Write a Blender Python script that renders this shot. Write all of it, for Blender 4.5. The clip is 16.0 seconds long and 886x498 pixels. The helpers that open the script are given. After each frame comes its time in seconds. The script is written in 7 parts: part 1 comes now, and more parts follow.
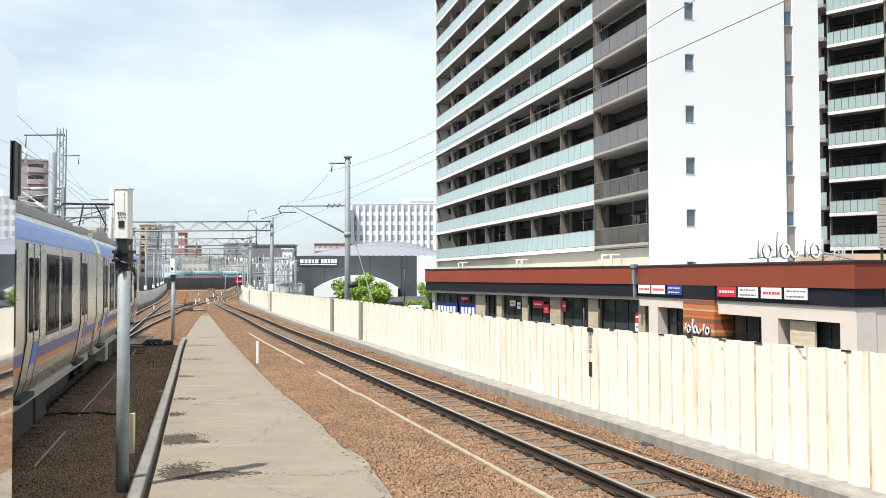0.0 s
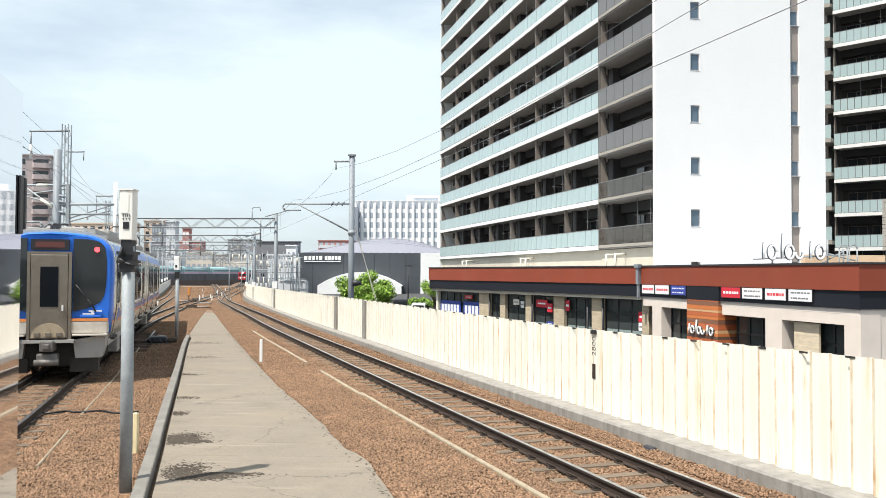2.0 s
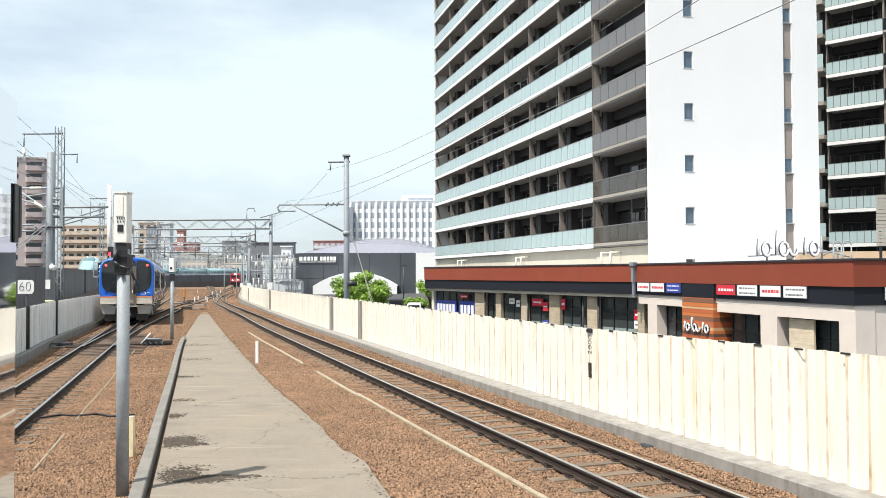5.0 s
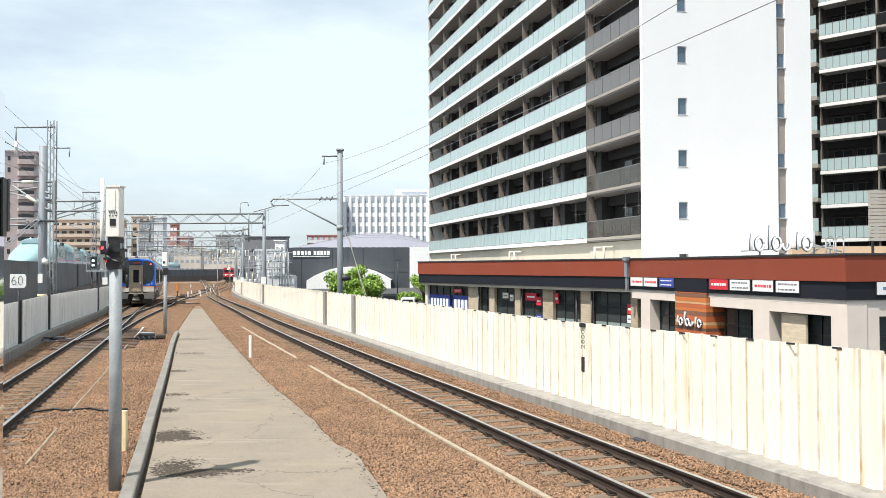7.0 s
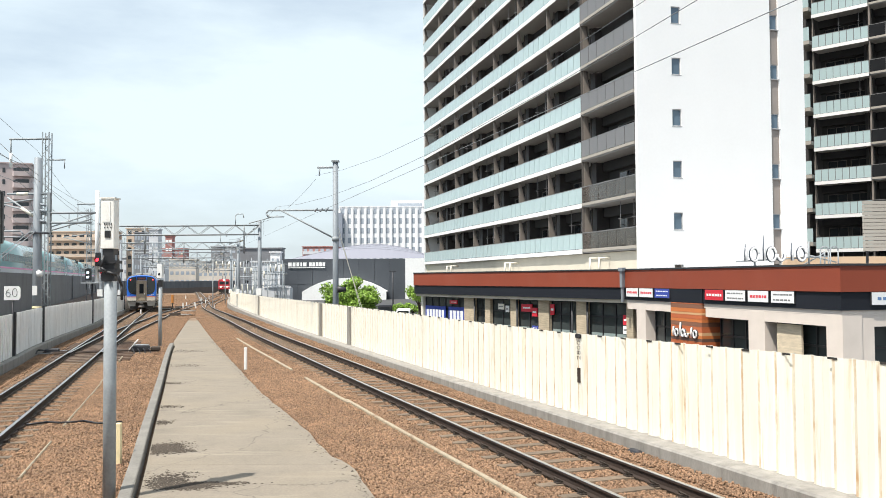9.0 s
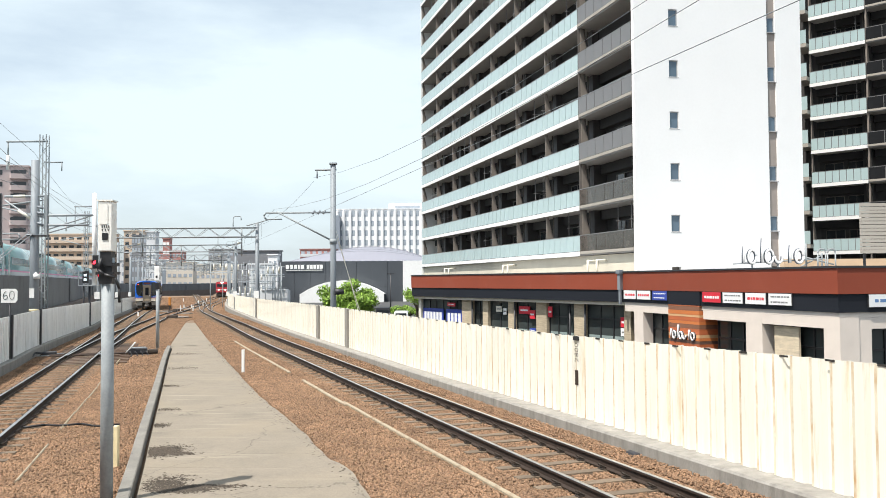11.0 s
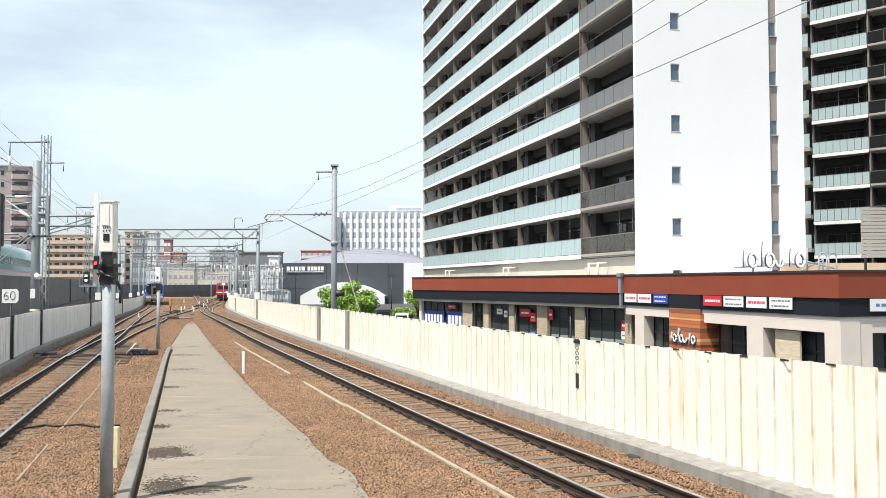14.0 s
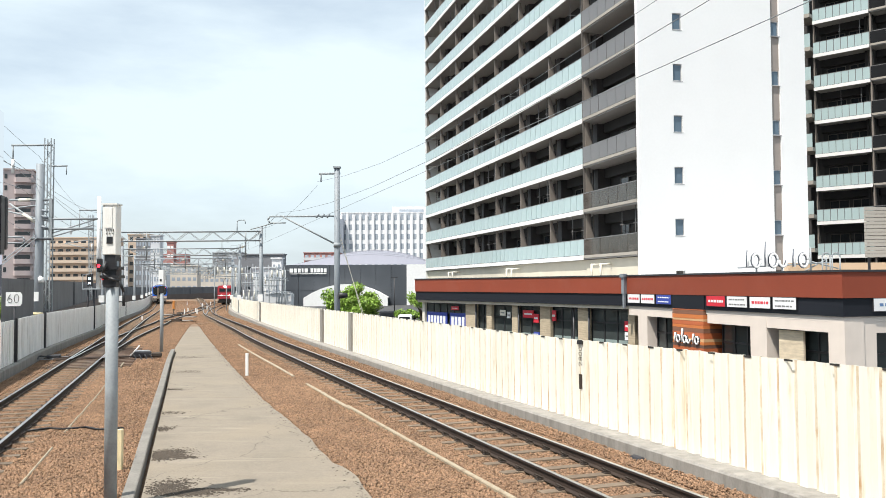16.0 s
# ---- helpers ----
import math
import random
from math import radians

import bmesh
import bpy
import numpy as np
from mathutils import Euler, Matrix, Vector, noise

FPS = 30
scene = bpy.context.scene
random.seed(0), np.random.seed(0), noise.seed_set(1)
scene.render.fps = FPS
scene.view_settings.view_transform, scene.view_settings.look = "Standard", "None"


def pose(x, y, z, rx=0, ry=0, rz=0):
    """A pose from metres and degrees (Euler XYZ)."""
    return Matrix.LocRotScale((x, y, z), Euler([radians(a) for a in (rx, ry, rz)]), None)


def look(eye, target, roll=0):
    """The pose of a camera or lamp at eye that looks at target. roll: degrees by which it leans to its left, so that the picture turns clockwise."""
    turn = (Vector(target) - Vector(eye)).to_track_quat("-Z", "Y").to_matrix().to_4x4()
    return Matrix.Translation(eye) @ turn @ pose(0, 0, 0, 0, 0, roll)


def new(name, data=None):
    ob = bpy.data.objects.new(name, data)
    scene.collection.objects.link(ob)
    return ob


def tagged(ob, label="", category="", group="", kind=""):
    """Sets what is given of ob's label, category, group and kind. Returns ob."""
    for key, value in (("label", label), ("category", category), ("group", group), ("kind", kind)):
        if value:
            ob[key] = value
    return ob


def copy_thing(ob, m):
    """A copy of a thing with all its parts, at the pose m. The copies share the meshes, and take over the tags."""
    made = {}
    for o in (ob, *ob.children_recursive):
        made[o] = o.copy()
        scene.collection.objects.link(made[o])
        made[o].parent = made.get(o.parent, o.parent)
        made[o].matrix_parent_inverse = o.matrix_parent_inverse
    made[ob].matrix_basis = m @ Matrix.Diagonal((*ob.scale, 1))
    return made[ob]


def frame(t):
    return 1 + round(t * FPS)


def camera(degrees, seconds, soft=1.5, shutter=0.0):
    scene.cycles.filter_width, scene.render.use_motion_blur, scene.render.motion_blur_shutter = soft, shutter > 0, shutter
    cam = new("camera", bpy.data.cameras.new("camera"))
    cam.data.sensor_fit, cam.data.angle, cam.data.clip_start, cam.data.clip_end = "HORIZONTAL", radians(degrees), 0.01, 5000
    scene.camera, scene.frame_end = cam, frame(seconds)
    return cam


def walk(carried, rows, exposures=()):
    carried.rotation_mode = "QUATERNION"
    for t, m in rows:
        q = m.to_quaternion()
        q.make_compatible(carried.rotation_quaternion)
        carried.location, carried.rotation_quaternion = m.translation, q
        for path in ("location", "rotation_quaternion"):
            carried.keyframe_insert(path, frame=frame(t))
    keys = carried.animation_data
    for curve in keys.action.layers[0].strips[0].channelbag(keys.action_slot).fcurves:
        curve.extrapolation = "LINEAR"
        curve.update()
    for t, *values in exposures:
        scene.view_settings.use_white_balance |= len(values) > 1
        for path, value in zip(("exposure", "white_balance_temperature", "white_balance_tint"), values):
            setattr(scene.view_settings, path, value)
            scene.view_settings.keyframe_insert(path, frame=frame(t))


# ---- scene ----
# World: x to the right, y ahead, z up; z = 0 at the running surface of the near rails.
EYE = (0.0, 0.0, 2.74)
cam = camera(55.19, 16.0, soft=0.8)
# seconds, turn to the left, tilt up, roll
WALK = [
    (0, 0.833, 1.783, -0.132),
    (0.5, 1.241, 1.744, -0.026),
    (1, 1.087, 1.728, 0.155),
    (1.5, 1.113, 1.731, 0.360),
    (2, 1.091, 1.598, 0.216),
    (2.5, 1.009, 1.442, 0.159),
    (3, 1.038, 1.440, -0.009),
    (3.5, 1.018, 1.590, -0.203),
    (4, 0.943, 1.620, -0.314),
    (6.5, 0.450, 1.278, -0.155),
    (7, 0.347, 1.186, -0.229),
    (7.5, 0.193, 1.248, -0.222),
    (8, 0.111, 1.490, -0.275),
    (8.5, 0.045, 1.780, -0.274),
    (9, 0.045, 1.939, -0.355),
    (11.5, -0.125, 2.108, -0.378),
    (12, -0.076, 2.134, -0.342),
    (12.5, -0.000, 2.176, -0.300),
    (13, -0.218, 2.148, -0.157),
    (13.5, -0.136, 2.205, -0.139),
    (14, -0.054, 2.256, -0.118),
    (14.5, 0.039, 2.314, -0.120),
    (15, 0.176, 2.267, -0.146),
    (15.5, 0.198, 2.175, -0.212),
    (16, 0.137, 2.351, -0.342),
]

SWAY = [(0, 0), (1, 0), (1.5, -0.002), (2.5, -0.002), (3.5, -0.012), (4, -0.006), (6.5, -0.004), (7, 0.003), (9, 0.004), (12.5, 0), (16, 0)]


RISE = [(0, -0.085), (0.5, -0.06), (1, -0.04), (1.5, -0.02), (2, -0.01), (3.5, 0), (16, 0)]


def held(t, turn, tilt, roll):
    x = float(np.interp(t, *zip(*SWAY)))
    z = float(np.interp(t, *zip(*RISE)))
    return pose(EYE[0] + x, EYE[1], EYE[2] + z, 90 + tilt, 0, turn) @ pose(0, 0, 0, 0, 0, roll)


walk(cam, [(t, held(t, a, b, c)) for t, a, b, c in WALK], exposures=[(0.0, 0.35), (16.0, 0.35)])

# ---- light ----
SUN_AZ = math.atan2(-0.72, -0.69)      # towards the sun, from +y clockwise
SUN_EL = radians(62.5)
world = bpy.data.worlds.new("sky")
scene.world = world
world.use_nodes = True
wn = world.node_tree
sky = wn.nodes.new("ShaderNodeTexSky")
sky.sky_type, sky.sun_disc = "NISHITA", False
sky.sun_elevation, sky.sun_rotation = SUN_EL, SUN_AZ
sky.air_density, sky.dust_density, sky.ozone_density = 1.0, 2.5, 1.0
bg = wn.nodes["Background"]
bg.inputs[1].default_value = 0.12
# thin high cloud, whitening the blue
wtc = wn.nodes.new("ShaderNodeTexCoord")
wmap = wn.nodes.new("ShaderNodeMapping")
wmap.inputs["Scale"].default_value = (1.0, 1.0, 3.5)
wno = wn.nodes.new("ShaderNodeTexNoise")
wno.inputs["Scale"].default_value, wno.inputs["Detail"].default_value, wno.inputs["Roughness"].default_value = 1.7, 7, 0.55
wramp = wn.nodes.new("ShaderNodeMapRange")
wramp.inputs[1].default_value, wramp.inputs[2].default_value, wramp.inputs[3].default_value, wramp.inputs[4].default_value = 0.36, 0.62, 0.35, 0.92
wmix = wn.nodes.new("ShaderNodeMix")
wmix.data_type = "RGBA"
wmix.inputs[7].default_value = (6.05, 6.95, 7.4, 1)
wn.links.new(wtc.outputs["Generated"], wmap.inputs[0])
wn.links.new(wmap.outputs[0], wno.inputs["Vector"])
wn.links.new(wno.outputs["Fac"], wramp.inputs[0])
wn.links.new(wramp.outputs[0], wmix.inputs[0])
wn.links.new(sky.outputs[0], wmix.inputs[6])
wn.links.new(wmix.outputs[2], bg.inputs[0])
sun = bpy.data.lights.new("sun", "SUN")
sun.energy, sun.angle, sun.color = 5.2, radians(0.6), (1.0, 0.95, 0.87)
so = new("sun", sun)
sdir = Vector((math.sin(SUN_AZ) * math.cos(SUN_EL), math.cos(SUN_AZ) * math.cos(SUN_EL), math.sin(SUN_EL)))
so.matrix_world = look(sdir * 100, (0, 0, 0))


# ---- materials ----
def mat(name, col, rough=0.6, metal=0.0, var=0.25, scale=3.0, fine=40.0, bump=0.15, dirt=None, dirt_amt=0.0, dirt_scale=1.0,
        stretch=(1, 1, 1), island=0.0, spec=0.5, dirt_lo=0.52, dirt_hi=0.72):
    """Base colour with variation at two scales, fine relief, and stains of a second colour."""
    m = bpy.data.materials.new(name)
    m.use_nodes = True
    nt = m.node_tree
    N, L = nt.nodes.new, nt.links.new
    b = nt.nodes["Principled BSDF"]
    b.inputs["Metallic"].default_value = metal
    b.inputs["Specular IOR Level"].default_value = spec
    tc = N("ShaderNodeTexCoord")
    mp = N("ShaderNodeMapping")
    mp.inputs["Scale"].default_value = stretch
    L(tc.outputs["Object"], mp.inputs[0])
    n1, n2 = N("ShaderNodeTexNoise"), N("ShaderNodeTexNoise")
    n1.inputs["Scale"].default_value, n1.inputs["Detail"].default_value = scale, 6
    n2.inputs["Scale"].default_value, n2.inputs["Detail"].default_value = fine, 4
    L(mp.outputs[0], n1.inputs["Vector"])
    L(mp.outputs[0], n2.inputs["Vector"])
    add = N("ShaderNodeMath")
    add.operation = "MULTIPLY_ADD"
    L(n2.outputs["Fac"], add.inputs[0])
    add.inputs[1].default_value = 0.6
    L(n1.outputs["Fac"], add.inputs[2])
    mr = N("ShaderNodeMapRange")
    mr.inputs[1].default_value, mr.inputs[2].default_value = 0.45, 1.15
    mr.inputs[3].default_value, mr.inputs[4].default_value = 1 - var, 1 + var
    L(add.outputs[0], mr.inputs[0])
    mul = N("ShaderNodeMix")
    mul.data_type, mul.blend_type = "RGBA", "MULTIPLY"
    mul.inputs[0].default_value = 1
    mul.inputs[6].default_value = (*col, 1)
    L(mr.outputs[0], mul.inputs[7])
    out = mul.outputs[2]
    if island:
        ge = N("ShaderNodeNewGeometry")
        oi = N("ShaderNodeObjectInfo")
        ad = N("ShaderNodeMath")
        L(ge.outputs["Random Per Island"], ad.inputs[0])
        L(oi.outputs["Random"], ad.inputs[1])
        fr = N("ShaderNodeMath")
        fr.operation = "FRACT"
        L(ad.outputs[0], fr.inputs[0])
        r2 = N("ShaderNodeMapRange")
        r2.inputs[3].default_value, r2.inputs[4].default_value = 1 - island, 1 + island
        L(fr.outputs[0], r2.inputs[0])
        m2 = N("ShaderNodeMix")
        m2.data_type, m2.blend_type = "RGBA", "MULTIPLY"
        m2.inputs[0].default_value = 1
        L(out, m2.inputs[6])
        L(r2.outputs[0], m2.inputs[7])
        out = m2.outputs[2]
    if dirt:
        n3 = N("ShaderNodeTexNoise")
        n3.inputs["Scale"].default_value, n3.inputs["Detail"].default_value, n3.inputs["Roughness"].default_value = dirt_scale, 8, 0.65
        L(mp.outputs[0], n3.inputs["Vector"])
        r3 = N("ShaderNodeMapRange")
        r3.inputs[1].default_value, r3.inputs[2].default_value, r3.inputs[3].default_value, r3.inputs[4].default_value = dirt_lo, dirt_hi, 0, dirt_amt
        L(n3.outputs["Fac"], r3.inputs[0])
        m3 = N("ShaderNodeMix")
        m3.data_type = "RGBA"
        L(r3.outputs[0], m3.inputs[0])
        L(out, m3.inputs[6])
        m3.inputs[7].default_value = (*dirt, 1)
        out = m3.outputs[2]
    L(out, b.inputs["Base Color"])
    rr = N("ShaderNodeMapRange")
    rr.inputs[3].default_value, rr.inputs[4].default_value = max(0.02, rough - 0.12 * rough), min(1, rough + 0.15 * rough)
    L(n1.outputs["Fac"], rr.inputs[0])
    L(rr.outputs[0], b.inputs["Roughness"])
    if bump:
        bp = N("ShaderNodeBump")
        bp.inputs["Strength"].default_value, bp.inputs["Distance"].default_value = bump, 0.02
        L(n2.outputs["Fac"], bp.inputs["Height"])
        L(bp.outputs[0], b.inputs["Normal"])
    return m


def glow(name, col, strength):
    m = bpy.data.materials.new(name)
    m.use_nodes = True
    b = m.node_tree.nodes["Principled BSDF"]
    b.inputs["Base Color"].default_value = (*col, 1)
    b.inputs["Emission Color"].default_value = (*col, 1)
    b.inputs["Emission Strength"].default_value = strength
    return m


BALLAST = mat("brown_ballast", (0.175, 0.112, 0.068), 0.95, var=0.45, scale=0.8, fine=22, bump=1.0, dirt=(0.07, 0.048, 0.034), dirt_amt=0.6, dirt_scale=14, island=0.35)
STONE = mat("ballast_stone", (0.248, 0.150, 0.090), 0.95, var=0.3, scale=1.2, fine=60, bump=0.4, island=0.42)
def path_concrete():
    """Worn screed: broad tone changes, pale scuffs drawn across the path, dark specks and hairline cracks."""
    m = mat("path_concrete", (0.222, 0.189, 0.148), 0.9, var=0.28, scale=0.9, fine=34, bump=0.3, dirt=(0.125, 0.108, 0.09), dirt_amt=0.55, dirt_scale=0.9, dirt_lo=0.5, dirt_hi=0.72)
    nt = m.node_tree
    N, L = nt.nodes.new, nt.links.new
    b = nt.nodes["Principled BSDF"]
    src = b.inputs["Base Color"].links[0].from_socket
    tc = N("ShaderNodeTexCoord")

    def layer(src, scale, size, rough, lo, hi, amt, col):
        mp, no, mr, mx = N("ShaderNodeMapping"), N("ShaderNodeTexNoise"), N("ShaderNodeMapRange"), N("ShaderNodeMix")
        mp.inputs["Scale"].default_value, mp.inputs["Rotation"].default_value = scale, (0, 0, 0.25)
        no.inputs["Scale"].default_value, no.inputs["Detail"].default_value, no.inputs["Roughness"].default_value = size, 7, rough
        mr.inputs[1].default_value, mr.inputs[2].default_value, mr.inputs[4].default_value = lo, hi, amt
        mx.data_type = "RGBA"
        mx.inputs[7].default_value = (*col, 1)
        L(tc.outputs["Object"], mp.inputs[0])
        L(mp.outputs[0], no.inputs["Vector"])
        L(no.outputs["Fac"], mr.inputs[0])
        L(mr.outputs[0], mx.inputs[0])
        L(src, mx.inputs[6])
        return mx.outputs[2]
    src = layer(src, (0.45, 3.2, 1), 1.0, 0.62, 0.56, 0.74, 0.55, (0.36, 0.315, 0.245))
    src = layer(src, (1, 1, 1), 0.55, 0.5, 0.50, 0.70, 0.4, (0.27, 0.222, 0.16))
    src = layer(src, (1, 1, 1), 9.0, 0.7, 0.66, 0.76, 0.7, (0.07, 0.06, 0.05))
    vo, mp, mr, mx = N("ShaderNodeTexVoronoi"), N("ShaderNodeMapping"), N("ShaderNodeMapRange"), N("ShaderNodeMix")
    no, ad = N("ShaderNodeTexNoise"), N("ShaderNodeMix")
    no.inputs["Scale"].default_value, no.inputs["Detail"].default_value = 2.5, 6
    ad.data_type, ad.blend_type = "RGBA", "ADD"
    ad.inputs[0].default_value = 0.35
    vo.feature = "DISTANCE_TO_EDGE"
    vo.inputs["Scale"].default_value = 0.32
    L(tc.outputs["Object"], no.inputs["Vector"])
    L(tc.outputs["Object"], ad.inputs[6])
    L(no.outputs["Color"], ad.inputs[7])
    L(ad.outputs[2], vo.inputs["Vector"])
    mr.inputs[1].default_value, mr.inputs[2].default_value, mr.inputs[3].default_value, mr.inputs[4].default_value = 0.0, 0.0035, 0.6, 0.0
    L(vo.outputs["Distance"], mr.inputs[0])
    mx.data_type = "RGBA"
    mx.inputs[7].default_value = (0.06, 0.05, 0.04, 1)
    L(mr.outputs[0], mx.inputs[0])
    L(src, mx.inputs[6])
    L(mx.outputs[2], b.inputs["Base Color"])
    return m


CONCRETE = path_concrete()
KERB = mat("weathered_concrete", (0.27, 0.255, 0.232), 0.9, var=0.3, scale=1.5, fine=40, bump=0.25, dirt=(0.10, 0.092, 0.082), dirt_amt=0.55, dirt_scale=2.2, stretch=(2.4, 2.4, 0.5), dirt_lo=0.48, dirt_hi=0.75)
SLEEPER = mat("sleeper_concrete", (0.16, 0.12, 0.084), 0.92, var=0.3, scale=4, fine=50, bump=0.25, dirt=(0.10, 0.072, 0.052), dirt_amt=0.7, dirt_scale=5, island=0.2)
RAIL_SIDE = mat("rusty_rail", (0.042, 0.028, 0.021), 0.8, metal=0.2, var=0.35, scale=5, fine=60, bump=0.2)
RAIL_TOP = mat("polished_rail_head", (0.62, 0.60, 0.58), 0.28, metal=1.0, var=0.1, scale=3, fine=30, bump=0.02)
CLIP = mat("rail_clip", (0.07, 0.055, 0.045), 0.8, metal=0.3, bump=0.1)
FENCE = mat("fence_cream_sheet", (0.80, 0.775, 0.69), 0.55, var=0.06, scale=1.2, fine=25, bump=0.05, dirt=(0.60, 0.42, 0.20), dirt_amt=0.5, dirt_scale=1.0, stretch=(9, 9, 0.7), island=0.05, dirt_lo=0.56, dirt_hi=0.70)
FENCE_SEAM = mat("fence_rusty_seam", (0.72, 0.66, 0.52), 0.65, var=0.12, scale=3, fine=40, bump=0.1, dirt=(0.46, 0.235, 0.075), dirt_amt=0.85, dirt_scale=1.6, stretch=(3, 3, 1.3), island=0.10, dirt_lo=0.44, dirt_hi=0.68)
FENCE_GREY = mat("fence_grey_sheet", (0.80, 0.80, 0.78), 0.6, var=0.15, scale=1.2, fine=25, bump=0.05, dirt=(0.38, 0.35, 0.31), dirt_amt=0.6, dirt_scale=1.5, stretch=(2, 2, 0.3))
GALV = mat("galvanised_steel", (0.29, 0.315, 0.33), 0.65, metal=0.1, var=0.22, scale=4, fine=30, bump=0.05)
TROUGH = mat("dark_trough_concrete", (0.19, 0.178, 0.158), 0.9, var=0.3, scale=2, fine=30, bump=0.25)
POLE_PAINT = mat("grey_pole", (0.225, 0.25, 0.275), 0.6, metal=0.1, var=0.15, scale=3, fine=30, bump=0.08, dirt=(0.25, 0.25, 0.25), dirt_amt=0.4, dirt_scale=2, stretch=(1, 1, 0.3))
DARKSTEEL = mat("dark_steel", (0.045, 0.045, 0.05), 0.5, metal=0.3, bump=0.08)
BLACK = mat("black_rubber", (0.018, 0.018, 0.02), 0.45, var=0.2, bump=0.05)
WHITE = mat("white_paint", (0.80, 0.80, 0.79), 0.5, var=0.05, scale=2, bump=0.03, dirt=(0.5, 0.48, 0.44), dirt_amt=0.25, dirt_scale=1.5)
BOXWHITE = mat("aged_white_enamel", (0.80, 0.785, 0.74), 0.45, var=0.06, scale=4, bump=0.03, dirt=(0.55, 0.48, 0.38), dirt_amt=0.35, dirt_scale=3, stretch=(3, 3, 0.6))
CREAM = mat("cream_paint", (0.74, 0.70, 0.60), 0.5, var=0.08, scale=4, bump=0.03)
POST_Y = mat("yellowed_post", (0.78, 0.66, 0.40), 0.6, var=0.1, scale=6, bump=0.05)
ASPHALT = mat("asphalt", (0.055, 0.055, 0.056), 0.9, var=0.3, scale=0.3, fine=30, bump=0.3)


# ---- building blocks ----
def part(name, bm, material, parent=None, label="", smooth=False):
    me = bpy.data.meshes.new(name)
    if smooth:
        for f in bm.faces:
            f.smooth = True
    bm.to_mesh(me)
    bm.free()
    for m in material if isinstance(material, (list, tuple)) else (material,):
        me.materials.append(m)
    ob = new(name, me)
    if parent:
        ob.parent = parent
    if label:
        ob["label"] = label
    return ob


def empty(name, m=None, label="", category="", group="", kind=""):
    ob = new(name)
    ob.empty_display_size = 0.2
    if m is not None:
        ob.matrix_world = m
    return tagged(ob, label, category, group, kind)


def box(bm, x0, x1, y0, y1, z0, z1, mi=0, bev=0.0):
    vs = [bm.verts.new(p) for p in ((x0, y0, z0), (x1, y0, z0), (x1, y1, z0), (x0, y1, z0), (x0, y0, z1), (x1, y0, z1), (x1, y1, z1), (x0, y1, z1))]
    fs = [bm.faces.new([vs[i] for i in q]) for q in ((3, 2, 1, 0), (4, 5, 6, 7), (0, 1, 5, 4), (1, 2, 6, 5), (2, 3, 7, 6), (3, 0, 4, 7))]
    for f in fs:
        f.material_index = mi
    if bev:
        es = list({e for f in fs for e in f.edges})
        r = bmesh.ops.bevel(bm, geom=es, offset=bev, segments=2, affect="EDGES", profile=0.5)
        for f in r["faces"]:
            f.material_index = mi
    return vs


def boxes(*bs, bev=0.0):
    bm = bmesh.new()
    for b in bs:
        box(bm, *b, bev=bev)
    return bm


def rod(bm, a, b, r, r2=None, n=8, mi=0, caps=True):
    a, b = Vector(a), Vector(b)
    r2 = r if r2 is None else r2
    d = (b - a).normalized()
    u = d.orthogonal().normalized()
    v = d.cross(u)
    ra, rb = [], []
    for i in range(n):
        w = 2 * math.pi * i / n
        o = u * math.cos(w) + v * math.sin(w)
        ra.append(bm.verts.new(a + o * r))
        rb.append(bm.verts.new(b + o * r2))
    for i in range(n):
        f = bm.faces.new((ra[i], ra[(i + 1) % n], rb[(i + 1) % n], rb[i]))
        f.material_index, f.smooth = mi, n > 5
    if caps:
        bm.faces.new(ra[::-1]).material_index = mi
        bm.faces.new(rb).material_index = mi


def rods(*rs, n=8):
    bm = bmesh.new()
    for r in rs:
        rod(bm, *r, n=n)
    return bm


class Line:
    """A smooth line in plan, sampled every half metre."""

    def __init__(self, pts):
        p = [Vector((*q, 0)) for q in pts]
        p = [p[0] * 2 - p[1]] + p + [p[-1] * 2 - p[-2]]
        raw = []
        for i in range(1, len(p) - 2):
            n = max(2, int((p[i + 1] - p[i]).length / 0.4))
            for k in range(n):
                t = k / n
                raw.append(0.5 * (2 * p[i] + (p[i + 1] - p[i - 1]) * t + (2 * p[i - 1] - 5 * p[i] + 4 * p[i + 1] - p[i + 2]) * t * t + (3 * p[i] - p[i - 1] - 3 * p[i + 1] + p[i + 2]) * t ** 3))
        raw.append(p[-2])
        self.p = np.array([(v.x, v.y) for v in raw])
        self.s = np.concatenate(([0], np.cumsum(np.hypot(*np.diff(self.p, axis=0).T))))

    def at(self, s, off=0.0):
        """Place and heading (as a unit vector) at s metres along it, off metres to its right."""
        x, y = np.interp(s, self.s, self.p[:, 0]), np.interp(s, self.s, self.p[:, 1])
        e = 0.6
        dx = np.interp(s + e, self.s, self.p[:, 0]) - np.interp(s - e, self.s, self.p[:, 0])
        dy = np.interp(s + e, self.s, self.p[:, 1]) - np.interp(s - e, self.s, self.p[:, 1])
        k = math.hypot(dx, dy)
        dx, dy = dx / k, dy / k
        return x + dy * off, y - dx * off, dx, dy

    def s_at_y(self, y):
        return float(np.interp(y, self.p[:, 1], self.s))

    def length(self):
        return float(self.s[-1])


def dip(y):
    """The line falls gently away from the station."""
    t = min(1, max(0, (y - 30) / 110))
    return -1.0 * t * t * (3 - 2 * t)


def lift(y):
    """How far the east edge of the bed stands above the falling line."""
    t = min(1, max(0, (y - 55) / 80))
    return dip(y) + 0.6 * t * t * (3 - 2 * t)


